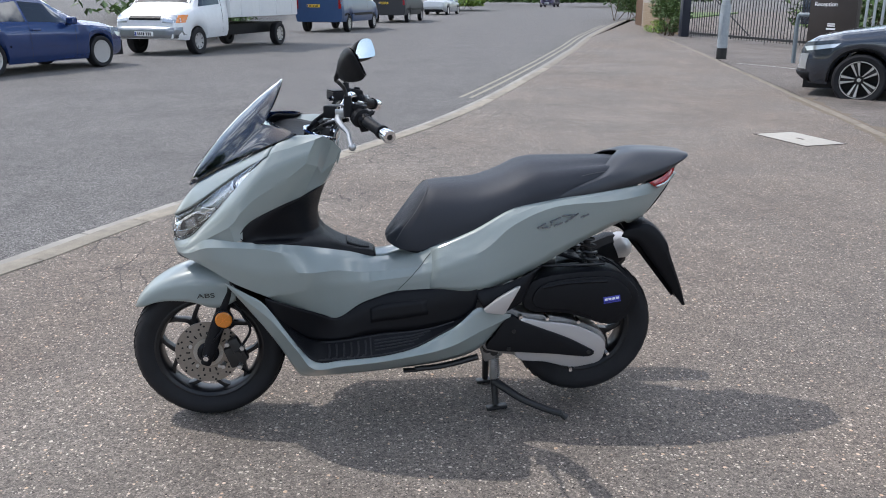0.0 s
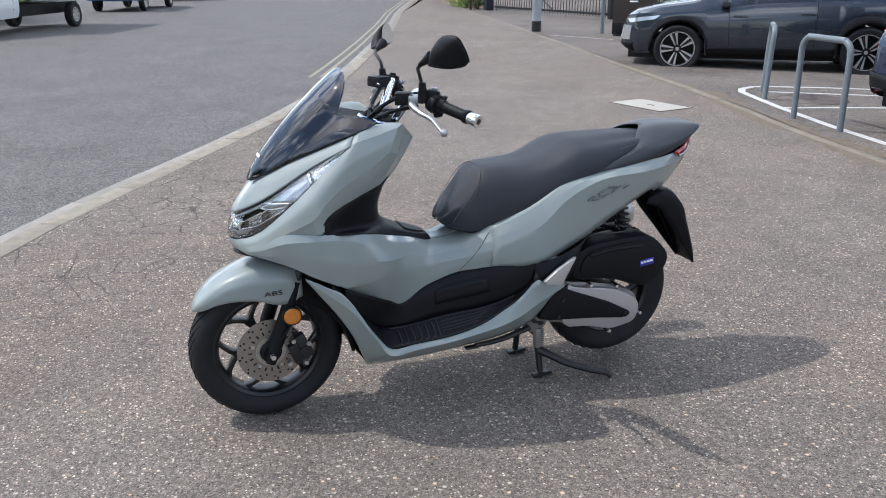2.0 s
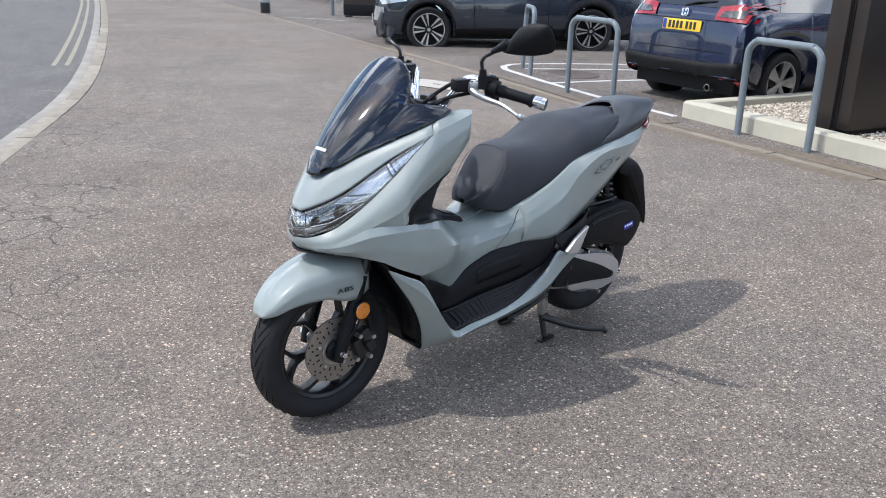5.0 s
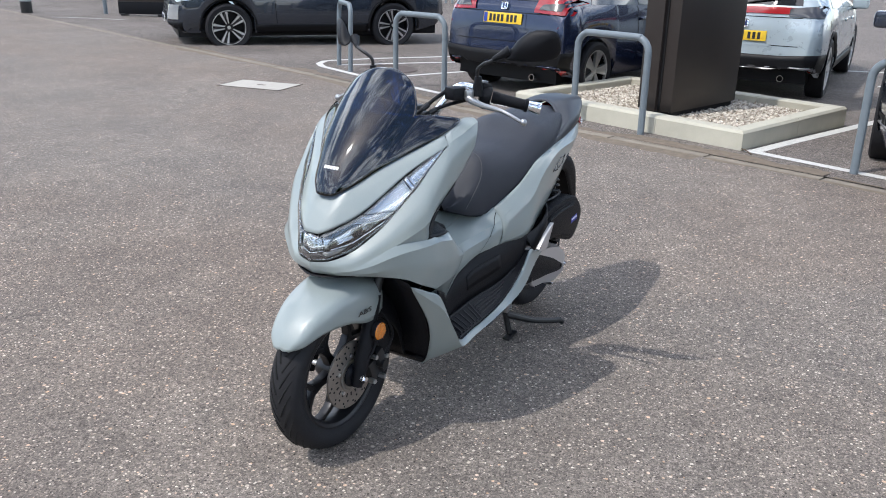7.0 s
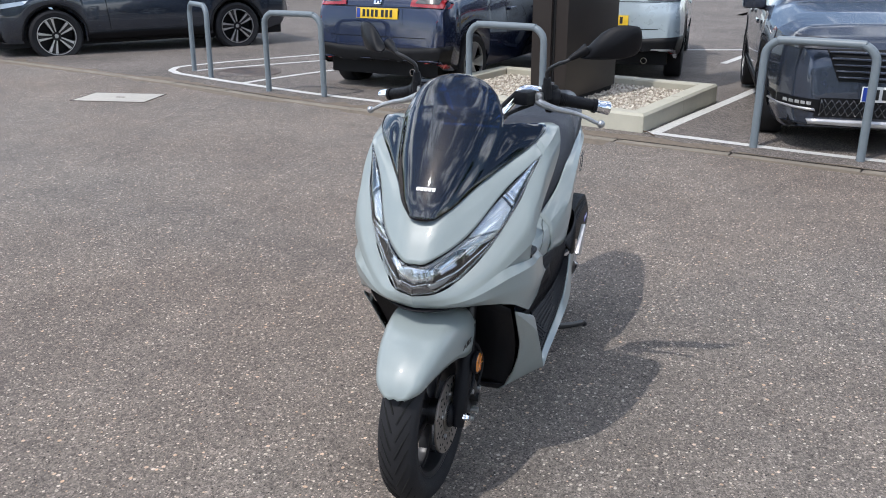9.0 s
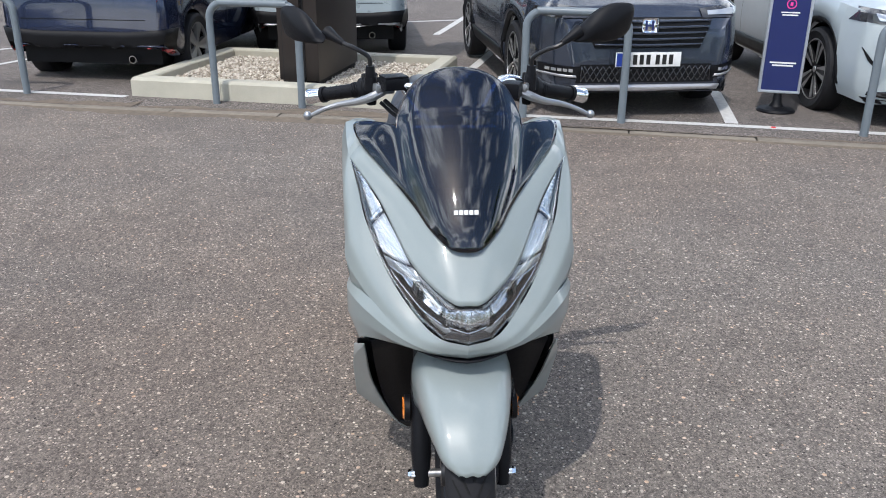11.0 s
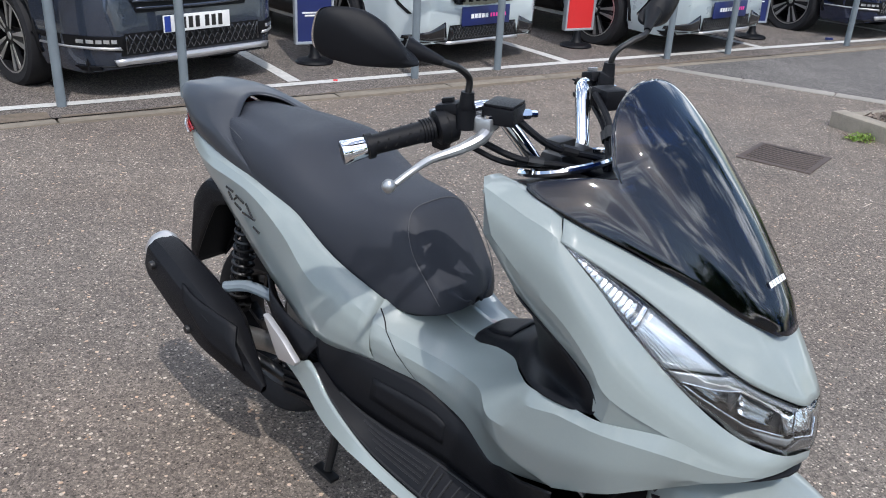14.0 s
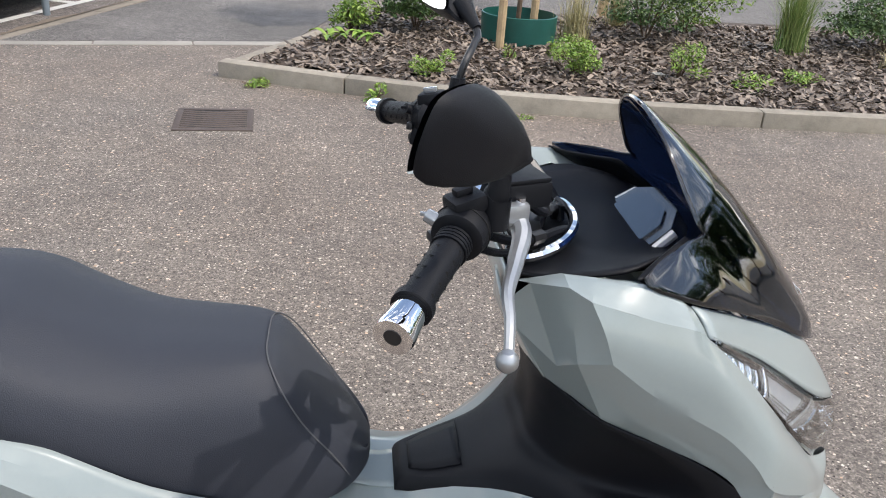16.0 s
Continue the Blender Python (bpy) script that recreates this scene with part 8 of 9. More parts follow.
case([(0.255, 0.435), (0.225, 0.505), (0.12, 0.530), (-0.05, 0.532), (-0.118, 0.490), (-0.150, 0.435), (-0.115, 0.370), (-0.045, 0.336), (0.10, 0.385), (0.22, 0.395)], 0.075, 0.190, BLK_PLASTIC, "air_cleaner", "black air cleaner box", 0.014)
case([(0.225, 0.440), (0.195, 0.492), (0.11, 0.512), (-0.04, 0.514), (-0.095, 0.480), (-0.122, 0.435), (-0.093, 0.384), (-0.032, 0.356), (0.09, 0.398), (0.19, 0.408)], 0.186, 0.197, BLK_PLASTIC, "air_cleaner_lid", "", 0.007)
part("air_cleaner_rib", tube([(0.19, 0.196, 0.485), (0.10, 0.198, 0.499), (-0.03, 0.197, 0.500)], 0.006, 6, 4), BLK_PLASTIC, engine)
part("sticker", moved(merge(box((0.058, 0.018, 0.0008), (0, 0, 0), 0.0002), box((0.060, 0.003, 0.0009), (0.0, -0.0125, 0))), frame_at((-0.050, 0.1978, 0.436), (-1, 0, 0.13), (0.13, 0, 1))), BLUE_STICKER, engine, "blue sticker with plain bars")
part("sticker_bar", moved(merge(*[box((0.010, 0.008, 0.0006), (-0.02 + 0.013 * k, 0.0, 0.0006)) for k in range(4)]), frame_at((-0.050, 0.1978, 0.436), (-1, 0, 0.13), (0.13, 0, 1))), WHITE_INK, engine)
case([(0.385, 0.262), (0.305, 0.390), (0.24, 0.380), (0.10, 0.356), (0.0, 0.320), (-0.050, 0.280), (-0.050, 0.215), (0.02, 0.174), (0.16, 0.196), (0.30, 0.228)], 0.060, 0.150, ENGINE_GREY, "drive_case", "", 0.012)
case([(0.268, 0.362), (0.18, 0.354), (0.077, 0.338), (0.0, 0.306), (-0.043, 0.269), (-0.045, 0.225), (-0.026, 0.193), (0.03, 0.180), (0.08, 0.178), (0.17, 0.202), (0.272, 0.226)], 0.150, 0.172, SILVER_PAINT, "drive_cover", "silver drive cover", 0.008)
case([(0.376, 0.264), (0.345, 0.318), (0.300, 0.384), (0.256, 0.360), (0.17, 0.324), (0.089, 0.290), (0.02, 0.252), (-0.006, 0.236), (0.0, 0.222), (0.032, 0.217), (0.14, 0.233), (0.264, 0.246)], 0.150, 0.180, BLK_PLASTIC, "cover_inlay", "black drive cover inlay", 0.006, 2)
for x, z in ((0.258, 0.372), (0.165, 0.362), (0.055, 0.345), (-0.055, 0.222), (0.075, 0.168)):
    part("cover_bolt", moved(lathe([(0.0, 0.010), (0.0065, 0.010), (0.008, 0.0), (0.008, -0.03), (0.0, -0.03)], 8, 'y', closed=False), Matrix.Translation((x, 0.165, z))), CHROME, engine)
for x, z in ((0.282, 0.325), (0.298, 0.262), (0.016, 0.236)):
    part("inlay_bolt", moved(lathe([(0.0, 0.004), (0.007, 0.004), (0.007, 0.0), (0.0, 0.0)], 10, 'y', closed=False), Matrix.Translation((x, 0.180, z))), BLACK_STEEL, engine)
part("cylinder", merge(box((0.20, 0.15, 0.16), (0.42, 0.0, 0.32), 0.02), *[box((0.012, 0.17, 0.17), (0.35 + 0.026 * k, -0.01, 0.32)) for k in range(6)]), ENGINE_GREY, engine)
part("crank_case", box((0.28, 0.14, 0.20), (0.24, 0.0, 0.33), 0.03), ENGINE_GREY, engine)
part("air_duct", tube([(0.30, 0.03, 0.50), (0.22, 0.05, 0.555), (0.12, 0.06, 0.55)], 0.034, 12, 5), ALLOY, engine)
part("breather_hose", tube([(0.18, 0.09, 0.545), (0.13, 0.11, 0.575), (0.08, 0.10, 0.56), (0.02, 0.09, 0.535)], 0.008, 8, 6), BLK_PLASTIC, engine)
part("wiring", tube([(0.24, 0.11, 0.535), (0.10, 0.15, 0.545), (-0.04, 0.13, 0.54)], 0.005, 8, 5), BLACK_STEEL, engine)
guard = part("radiator_guard", box((0.16, 0.02, 0.16), (0.32, -0.165, 0.33), 0.01), BLK_PLASTIC, engine, "black slatted radiator cover")
for k in range(7):
    part("slat", box((0.15, 0.008, 0.008), (0.32, -0.178, 0.27 + 0.02 * k), rot=(0, -10, 0)), BLK_PLASTIC, guard)
part("swing_arm", tube([(0.25, -0.10, 0.33), (0.10, -0.125, 0.31), (-0.02, -0.125, 0.28)], [0.03, 0.026, 0.03], 12, 4), ENGINE_GREY, engine)
part("rear_axle_nut", tube([(0, -0.15, 0.276), (0, -0.11, 0.276)], 0.016, 6), CHROME, engine)
part("hugger", grid_of(dense([[(0.02, -0.06, 0.535), (0.02, 0.06, 0.535)], [(0.10, -0.065, 0.520), (0.10, 0.065, 0.520)], [(0.19, -0.068, 0.465), (0.19, 0.068, 0.465)], [(0.25, -0.068, 0.38), (0.25, 0.068, 0.38)]], 3, 4)), BLK_PLASTIC, engine, thick=0.004)

for s in (1, -1):
    shock = new("rear_shock")
    shock.parent = scooter
    y = s * 0.118
    top_, bot_ = Vector((0.035, y, 0.665)), Vector((-0.042, y, 0.335))
    coil = []
    for k in range(12 * 12 + 1):
        q = k / (12 * 12)
        a = 2 * math.pi * 11 * q
        c = top_.lerp(bot_, 0.08 + 0.80 * q)
        coil.append(c + Vector((math.cos(a), math.sin(a), 0)) * 0.026)
    part("coil_spring", tube(coil, 0.0052, 6, 1), SPRING, shock, "black coil spring")
    part("damper", tube([tuple(top_), tuple(bot_)], 0.013, 12), BLACK_STEEL, shock)
    part("spring_seat", tube([tuple(top_.lerp(bot_, 0.88)), tuple(top_.lerp(bot_, 0.93))], 0.032, 16), BLACK_STEEL, shock)
    part("shock_eye", moved(lathe([(0.008, -0.012), (0.016, -0.012), (0.016, 0.012), (0.008, 0.012)], 14, 'y'), Matrix.Translation(bot_)), BLACK_STEEL, shock)

# exhaust on the right-hand side
exhaust = new("exhaust")
exhaust.parent = scooter
A, B = Vector((0.12, -0.232, 0.345)), Vector((-0.215, -0.236, 0.488))
ax_ = (B - A).normalized()
body_rows = []
for q, rx, rz, dx, dz in ((-0.34, 0.010, 0.014, 0.0, -0.022), (-0.20, 0.026, 0.046, 0.0, -0.022), (0.0, 0.050, 0.076, 0.0, -0.006), (0.10, 0.062, 0.086, 0, 0), (0.2, 0.068, 0.090, 0, 0), (0.6, 0.068, 0.088, 0, 0), (0.92, 0.062, 0.080, 0, 0), (1.0, 0.054, 0.068, 0, 0)):
    c = A.lerp(B, q) + Vector((dx, 0, dz))
    up_ = Vector((0, 0, 1)) - ax_ * ax_.z
    up_.normalize()
    sd = ax_.cross(up_)
    rx, rz = rx * 0.80, rz * 0.86
    oct_ = [(1.0, 0.50), (0.93, 0.66), (0.55, 0.97), (0.35, 1.0), (-0.35, 1.0), (-0.55, 0.97), (-0.93, 0.66), (-1.0, 0.50), (-1.0, -0.42), (-0.93, -0.60), (-0.5, -0.98), (-0.3, -1.0), (0.3, -1.0), (0.5, -0.98), (0.93, -0.60), (1.0, -0.42)]
    body_rows.append([tuple(c + sd * rx * a_ + up_ * rz * b_) for a_, b_ in oct_])
part("silencer", grid_of(body_rows, True), BLK_PLASTIC, exhaust, "matt black silencer cover", 18)
part("silencer_shield", grid_of(dense([[(0.165, -0.255, 0.430), (0.03, -0.278, 0.458), (-0.03, -0.282, 0.482)], [(0.18, -0.272, 0.39), (0.04, -0.291, 0.415), (-0.02, -0.291, 0.446)], [(0.215, -0.272, 0.335), (0.11, -0.290, 0.36), (0.04, -0.291, 0.395)]], 4, 3, lin_v=True)), BLK_PLASTIC, exhaust, "angular black exhaust shield", 16, 0.006)
cap_rows = []
for q, r in ((-0.03, 0.056), (0.008, 0.055), (0.024, 0.048), (0.036, 0.033), (0.034, 0.026), (0.01, 0.024)):
    c = B + ax_ * q + Vector((0, 0.010, 0.006))
    cap_rows.append([tuple(c + sd * r * 0.84 * math.cos(t) + up_ * r * math.sin(t)) for t in np.linspace(0, 2 * math.pi, 25)[:-1]])
part("end_cap", grid_of(cap_rows, True), SILVER_PAINT, exhaust, "silver exhaust end cap", 35)
for q, hgt in ((0.86, 0.02), (0.34, -0.035)):
    c = A.lerp(B, q) + up_ * hgt + Vector((0, -0.056, 0))
    part("shield_bolt", moved(lathe([(0.0, -0.006), (0.010, -0.006), (0.012, 0.0), (0.012, 0.012), (0.0, 0.012)], 12, 'y', closed=False), Matrix.Translation(c)), BLACK_STEEL, exhaust)
part("exhaust_pipe", tube([(0.46, -0.06, 0.24), (0.40, -0.09, 0.215), (0.30, -0.12, 0.235), (0.18, -0.18, 0.30), (0.12, -0.225, 0.335)], 0.016, 12, 5), BLACK_STEEL, exhaust)
part("exhaust_bracket", tube([(0.16, -0.14, 0.47), (0.08, -0.16, 0.475), (0.02, -0.19, 0.46)], 0.015, 10, 4), GALV, exhaust)

# stands
stand = new("centre_stand")
stand.parent = scooter
for s in (1, -1):
    part("stand_leg", tube([(0.335, s * 0.075, 0.225), (0.330, s * 0.085, 0.12), (0.326, s * 0.108, 0.018)], [0.014, 0.013, 0.012], 10, 4), BLACK_STEEL, stand)
    part("stand_foot", box((0.075, 0.030, 0.012), (0.322, s * 0.110, 0.008), 0.004, (0, 6, 0)), BLACK_STEEL, stand)
part("stand_bar", tube([(0.334, -0.08, 0.16), (0.334, 0.08, 0.16)], 0.012, 10), BLACK_STEEL, stand)
part("stand_pivot", tube([(0.337, -0.10, 0.225), (0.337, 0.12, 0.225)], 0.014, 10), BLACK_STEEL, stand)
part("stand_pedal", tube([(0.328, 0.09, 0.10), (0.295, 0.12, 0.085), (0.24, 0.165, 0.060), (0.16, 0.215, 0.040), (0.118, 0.235, 0.034)], [0.017, 0.015, 0.013, 0.012, 0.012], 10, 5), BLACK_STEEL, stand, "black kick arm")
part("pivot_bracket", merge(box((0.07, 0.012, 0.075), (0.345, 0.092, 0.225), 0.006, (0, 20, 0)), box((0.03, 0.03, 0.08), (0.331, 0.088, 0.15), 0.008)), ENGINE_GREY, stand, "grey pivot bracket")
part("pedal_tip", tube([(0.118, 0.235, 0.034), (0.102, 0.243, 0.020)], 0.012, 10), BLACK_STEEL, stand)
sp = [Vector((0.325, 0.10, 0.235)).lerp(Vector((0.318, 0.10, 0.12)), q) + Vector((math.cos(q * 90), math.sin(q * 90), 0)) * 0.007 for q in np.linspace(0, 1, 100)]
part("stand_spring", tube(sp, 0.0022, 5, 1), ALLOY, stand)
side_stand = new("side_stand")
side_stand.parent = scooter
part("stand_arm", tube([(0.40, 0.15, 0.225), (0.52, 0.165, 0.205), (0.62, 0.17, 0.200)], [0.011, 0.010, 0.009], 10, 4), BLACK_STEEL, side_stand, "folded black side stand")
part("stand_pad", box((0.05, 0.024, 0.008), (0.635, 0.172, 0.198), 0.003), BLACK_STEEL, side_stand)
part("frame_rail", tube([(0.36, -0.10, 0.24), (0.36, 0.12, 0.24)], 0.018, 10), BLACK_STEEL, side_stand)

# ---- planting bed ----
BED_FRONT = [(-0.36, 4.62), (-0.04, 4.49), (0.83, 4.24), (1.70, 4.05), (2.63, 4.02), (3.61, 4.00), (5.2, 4.05), (7.5, 4.3), (9.5, 4.9)]
BED_LEFT = [(-0.36, 4.62), (-0.02, 5.45), (0.32, 6.30), (0.62, 7.25)]
bed_front_line = spline([(x, y, 0) for x, y in BED_FRONT], 8)
bed_left_line = spline([(x, y, 0) for x, y in BED_LEFT], 6)
bed_kerb = thing("kerb_bed", "weathered concrete kerb round the planting bed", "kerb", kind="structure")
stones(bed_kerb, bed_front_line, 0.90, 0.125, -0.10, 0.105, KERB_OLD, "kerb_stone", lambda p: True)
stones(bed_kerb, list(reversed(bed_left_line)), 0.90, 0.11, -0.10, 0.085, KERB_OLD, "kerb_stone", lambda p: True)
bed_poly = [(p.x, p.y) for p in offset_line(bed_front_line, 0.10)] + [(9.5, 8.0), (0.8, 7.4)] + [(p.x + 0.08, p.y) for p in reversed(bed_left_line)]
bed_ground = solid("planting_bed", slab(bed_poly, -0.05, 0.085), SOIL, "planting bed covered in brown bark chippings", "planting bed", kind="structure")
path_beyond = solid("path_beyond", slab([(0.7, 7.45), (10, 8.1), (11, 14.0), (2.0, 14.0)], 0.0, 0.004), PATCH_TAR, "pale tarmac path past the planting bed", "path", kind="structure")
rng = random.Random(11)


def inside_bed(x, y):
    fy = np.interp(x, [p[0] for p in BED_FRONT], [p[1] for p in BED_FRONT]) + 0.15
    lx = np.interp(y, [p[1] for p in BED_LEFT], [p[0] for p in BED_LEFT]) + 0.12
    return y > fy and x > lx and y < 7.4


vs, fs = [], []
while len(fs) < 26000:
    x, y = rng.uniform(-0.3, 7.0), rng.uniform(4.1, 7.4)
    if not inside_bed(x, y):
        continue
    L_, w_ = rng.uniform(0.014, 0.042), rng.uniform(0.006, 0.016)
    q = Euler((rng.uniform(-0.6, 0.6), rng.uniform(-0.6, 0.6), rng.uniform(0, 6.28))).to_matrix()
    c = Vector((x, y, 0.088 + rng.uniform(0, 0.03)))
    n0 = len(vs)
    for a, b, z in ((-1, -1, 0), (1, -0.7, 0), (0.9, 1, 0), (-1, 0.8, 0)):
        vs.append(c + q @ Vector((a * L_, b * w_, 0.002)))
    vs.append(c + q @ Vector((0, 0, -0.008)))
    fs.append((n0, n0 + 1, n0 + 2, n0 + 3))
    fs.append((n0, n0 + 4, n0 + 1))
me = bpy.data.meshes.new("bark_chippings")
me.from_pydata([tuple(v) for v in vs], [], fs)
me.materials.append(BARK_CHIP)
tagged(new("bark_chippings", me), "loose brown bark chippings over the planting bed", "bark mulch", kind="stuff")


def leaves(centre, rx, ry, rz, n, size, seed, hollow=0.35, point=1.6, clumps=7):
    """Many small folded leaves in uneven clumps."""
    r = random.Random(seed)
    cl = [(r.uniform(-0.65, 0.65) * rx, r.uniform(-0.65, 0.65) * ry, r.uniform(-0.1, 0.75) * rz, r.uniform(0.32, 0.6)) for _ in range(clumps)]
    v, f = [], []
    for _ in range(n):
        cx, cy, cz, cr = r.choice(cl)
        d = Vector((r.gauss(0, 1), r.gauss(0, 1), r.gauss(0, 1))).normalized() * r.uniform(hollow, 1.0) ** 0.6
        p = Vector(centre) + Vector((cx + d.x * rx * cr, cy + d.y * ry * cr, cz + d.z * rz * cr))
        if p.z < centre[2] - 0.02:
            p.z = centre[2] + r.uniform(0, 0.05)
        s = size * r.uniform(0.6, 1.25)
        q = Euler((r.uniform(-0.9, 0.9), r.uniform(-0.9, 0.9), r.uniform(0, 6.28))).to_matrix()
        n0 = len(v)
        for a, b, z in ((-1, 0, 0), (0, -0.42, 0.12), (1.0, 0, -0.1), (0, 0.42, 0.12)):
            v.append(p + q @ Vector((a * s, b * s, z * s)))
        f += [(n0, n0 + 1, n0 + 2), (n0, n0 + 2, n0 + 3)]
    m = bpy.data.meshes.new("foliage")
    m.from_pydata([tuple(x) for x in v], [], f)
    return m


TWIG = surface("twig_bark", (0.10, 0.065, 0.04), 0.9, var=0.25, scale=30.0)


def shrub(label, x, y, z, rx, rz, n, size, mat, seed, clumps=7):
    t = thing("shrub", label, "shrub", group="plants in the bed")
    m = leaves((x, y, z + rz * 0.25), rx, rx, rz, n, size, seed, clumps=clumps)
    m.materials.append(mat)
    ob = new("foliage", m)
    ob.parent = t
    r = random.Random(seed)
    for k in range(9):
        a = 6.28 * k / 9 + r.uniform(-0.3, 0.3)
        e = Vector((x + math.cos(a) * rx * 0.7, y + math.sin(a) * rx * 0.7, z + rz * r.uniform(0.5, 1.1)))
        part("stem", tube([(x, y, z - 0.03), (x + math.cos(a) * rx * 0.25, y + math.sin(a) * rx * 0.25, z + rz * 0.4), tuple(e)], [0.006, 0.004, 0.0015], 5, 3), TWIG, t)
    return t


def grass_tuft(label, x, y, z, h, spread, n, mat, seed):
    r = random.Random(seed)
    v, f = [], []
    for _ in range(n):
        a = r.uniform(0, 6.28)
        lean = r.uniform(0.1, 1.0) * spread
        hh = h * r.uniform(0.55, 1.1)
        b = Vector((x + r.gauss(0, 0.05), y + r.gauss(0, 0.05), z - 0.02))
        side = Vector((-math.sin(a), math.cos(a), 0)) * r.uniform(0.002, 0.0045)
        n0 = len(v)
        for k in range(6):
            q = k / 5
            c = b + Vector((math.cos(a) * lean * q ** 1.8, math.sin(a) * lean * q ** 1.8, hh * (q - 0.32 * q ** 3 * lean / spread)))
            wd = 1 - 0.85 * q
            v += [c - side * wd, c + side * wd]
        for k in range(5):
            f.append((n0 + 2 * k, n0 + 2 * k + 1, n0 + 2 * k + 3, n0 + 2 * k + 2))
    m = bpy.data.meshes.new("grass_tuft")
    m.from_pydata([tuple(p) for p in v], [], f)
    m.materials.append(mat)
    return tagged(new("grass_tuft", m), label, "ornamental grass", "plants in the bed")


BZ = 0.09
shrub("low bright green shrub with small leaves in bark mulch", 2.12, 4.92, BZ, 0.24, 0.20, 1500, 0.016, LEAF_LIGHT, 21)
shrub("small yellow-green shrub beside the bark mulch edge", 2.90, 4.92, BZ, 0.16, 0.20, 800, 0.014, LEAF_LIGHT, 22, 5)
shrub("low green weed with fine leaves near the kerb", 1.08, 4.58, BZ, 0.17, 0.13, 800, 0.013, LEAF_LIGHT, 23, 5)
shrub("tiny yellow-green seedling in the bark mulch", 1.68, 5.18, BZ, 0.06, 0.10, 160, 0.012, LEAF_LIGHT, 24, 3)
shrub("dark green leafy bush at the back of the bed", 1.02, 6.25, BZ, 0.42, 0.55, 3200, 0.026, LEAF_DARK, 25, 10)
shrub("tall dark green bush with pale tips in the bed", 3.05, 6.35, BZ, 0.46, 0.62, 3800, 0.022, LEAF_DARK, 26, 11)
shrub("rounded dark green bush behind the grasses", 3.55, 6.75, BZ, 0.45, 0.5, 2600, 0.024, LEAF_LIGHT, 27, 9)
shrub("dense dark green bush at the far end of the bed", 5.35, 6.45, BZ, 0.65, 0.7, 4200, 0.026, LEAF_DARK, 28, 12)
shrub("green bush with coarse leaves by the path", 0.48, 6.05, BZ, 0.22, 0.26, 900, 0.024, LEAF_LIGHT, 29, 6)
shrub("low spreading weed in bark mulch", 3.35, 4.75, BZ, 0.16, 0.06, 260, 0.018, LEAF_LIGHT, 30, 6)
shrub("low spreading weed in bark mulch", 3.9, 5.0, BZ, 0.20, 0.07, 260, 0.018, LEAF_LIGHT, 31, 6)
shrub("bright weed growing against the kerb base", 0.70, 4.20, -0.01, 0.07, 0.10, 110, 0.022, LEAF_LIGHT, 32, 3)
shrub("patch of small weeds at the kerb foot", -0.08, 4.42, -0.02, 0.14, 0.05, 420, 0.011, LEAF_LIGHT, 33, 6)
shrub("patch of small weeds at the kerb foot", 1.62, 3.98, -0.02, 0.07, 0.03, 120, 0.010, LEAF_LIGHT, 34, 4)
grass_tuft("tall green ornamental grass clump in the bed", 4.28, 6.15, BZ, 0.82, 0.42, 520, GRASS_BLADE, 41)
grass_tuft("dry straw-coloured grass clump in the bed", 2.36, 6.08, BZ, 0.55, 0.22, 260, DRY_GRASS, 42)
grass_tuft("thin pale grass clump near the path", 2.95, 7.0, BZ, 0.5, 0.3, 200, DRY_GRASS, 43)
grass_tuft("small wispy grass tuft in bark mulch", 4.95, 5.6, BZ, 0.3, 0.22, 90, DRY_GRASS, 44)
grass_tuft("small wispy grass tuft in bark mulch", 5.4, 5.0, BZ, 0.28, 0.25, 110, GRASS_BLADE, 45)
# broad-leaved weed
weed = thing("broad_leaf_weed", "broad-leaved green weed sprawling on bark mulch", "weed", group="plants in the bed")
for k in range(13):
    a = 2.4 * k
    Lw = 0.12 + 0.07 * ((k * 7) % 5) / 5
    c = Vector((0.46 + 0.16 * math.cos(k * 1.7), 5.58 + 0.10 * math.sin(k * 2.1), BZ + 0.02))
    d = Vector((math.cos(a), math.sin(a), 0))
    n_ = Vector((-d.y, d.x, 0))
    rows = []
    for i in range(6):
        q = i / 5
        wv = 0.030 * math.sin(math.pi * min(1, q * 0.9 + 0.08)) + 0.002
        zc = 0.05 * math.sin(q * 2.6)
        rows.append([tuple(c + d * Lw * q + n_ * wv * s_ + Vector((0, 0, zc + 0.01 * abs(s_)))) for s_ in (-1, 0, 1)])
    part("leaf", grid_of(rows), LEAF_LIGHT, weed)
# stakes, ring and sapling
sapling = thing("staked_sapling", "young tree trunk tied between two timber stakes", "tree")
part("stake", tube([(1.66, 5.62, 0.0), (1.66, 5.62, 1.5)], 0.034, 10), TIMBER, sapling)
part("stake", tube([(2.02, 6.22, 0.0), (2.02, 6.22, 1.5)], 0.034, 10), TIMBER, sapling)
part("trunk", tube([(1.84, 5.95, 0.0), (1.845, 5.95, 1.2), (1.84, 5.96, 2.6)], [0.022, 0.018, 0.012], 10, 5), TWIG, sapling)
crown_mesh = leaves((1.84, 5.96, 2.9), 0.7, 0.7, 0.8, 2600, 0.04, 51, clumps=12)
crown_mesh.materials.append(LEAF_DARK)
crown_ob = new("crown", crown_mesh)
crown_ob.parent = sapling
part("tie", box((0.30, 0.03, 0.03), (1.75, 5.79, 1.1), rot=(0, 0, 60)), BLK_PLASTIC, sapling)
ring_pts = [(0.31, 0.0), (0.315, 0.24), (0.305, 0.245), (0.300, 0.0)]
solid("tree_ring", moved(lathe(ring_pts, 40, 'z'), Matrix.Translation((1.86, 6.02, 0.07))), GREEN_PLASTIC, "dark green plastic ring round the sapling's foot", "tree guard")
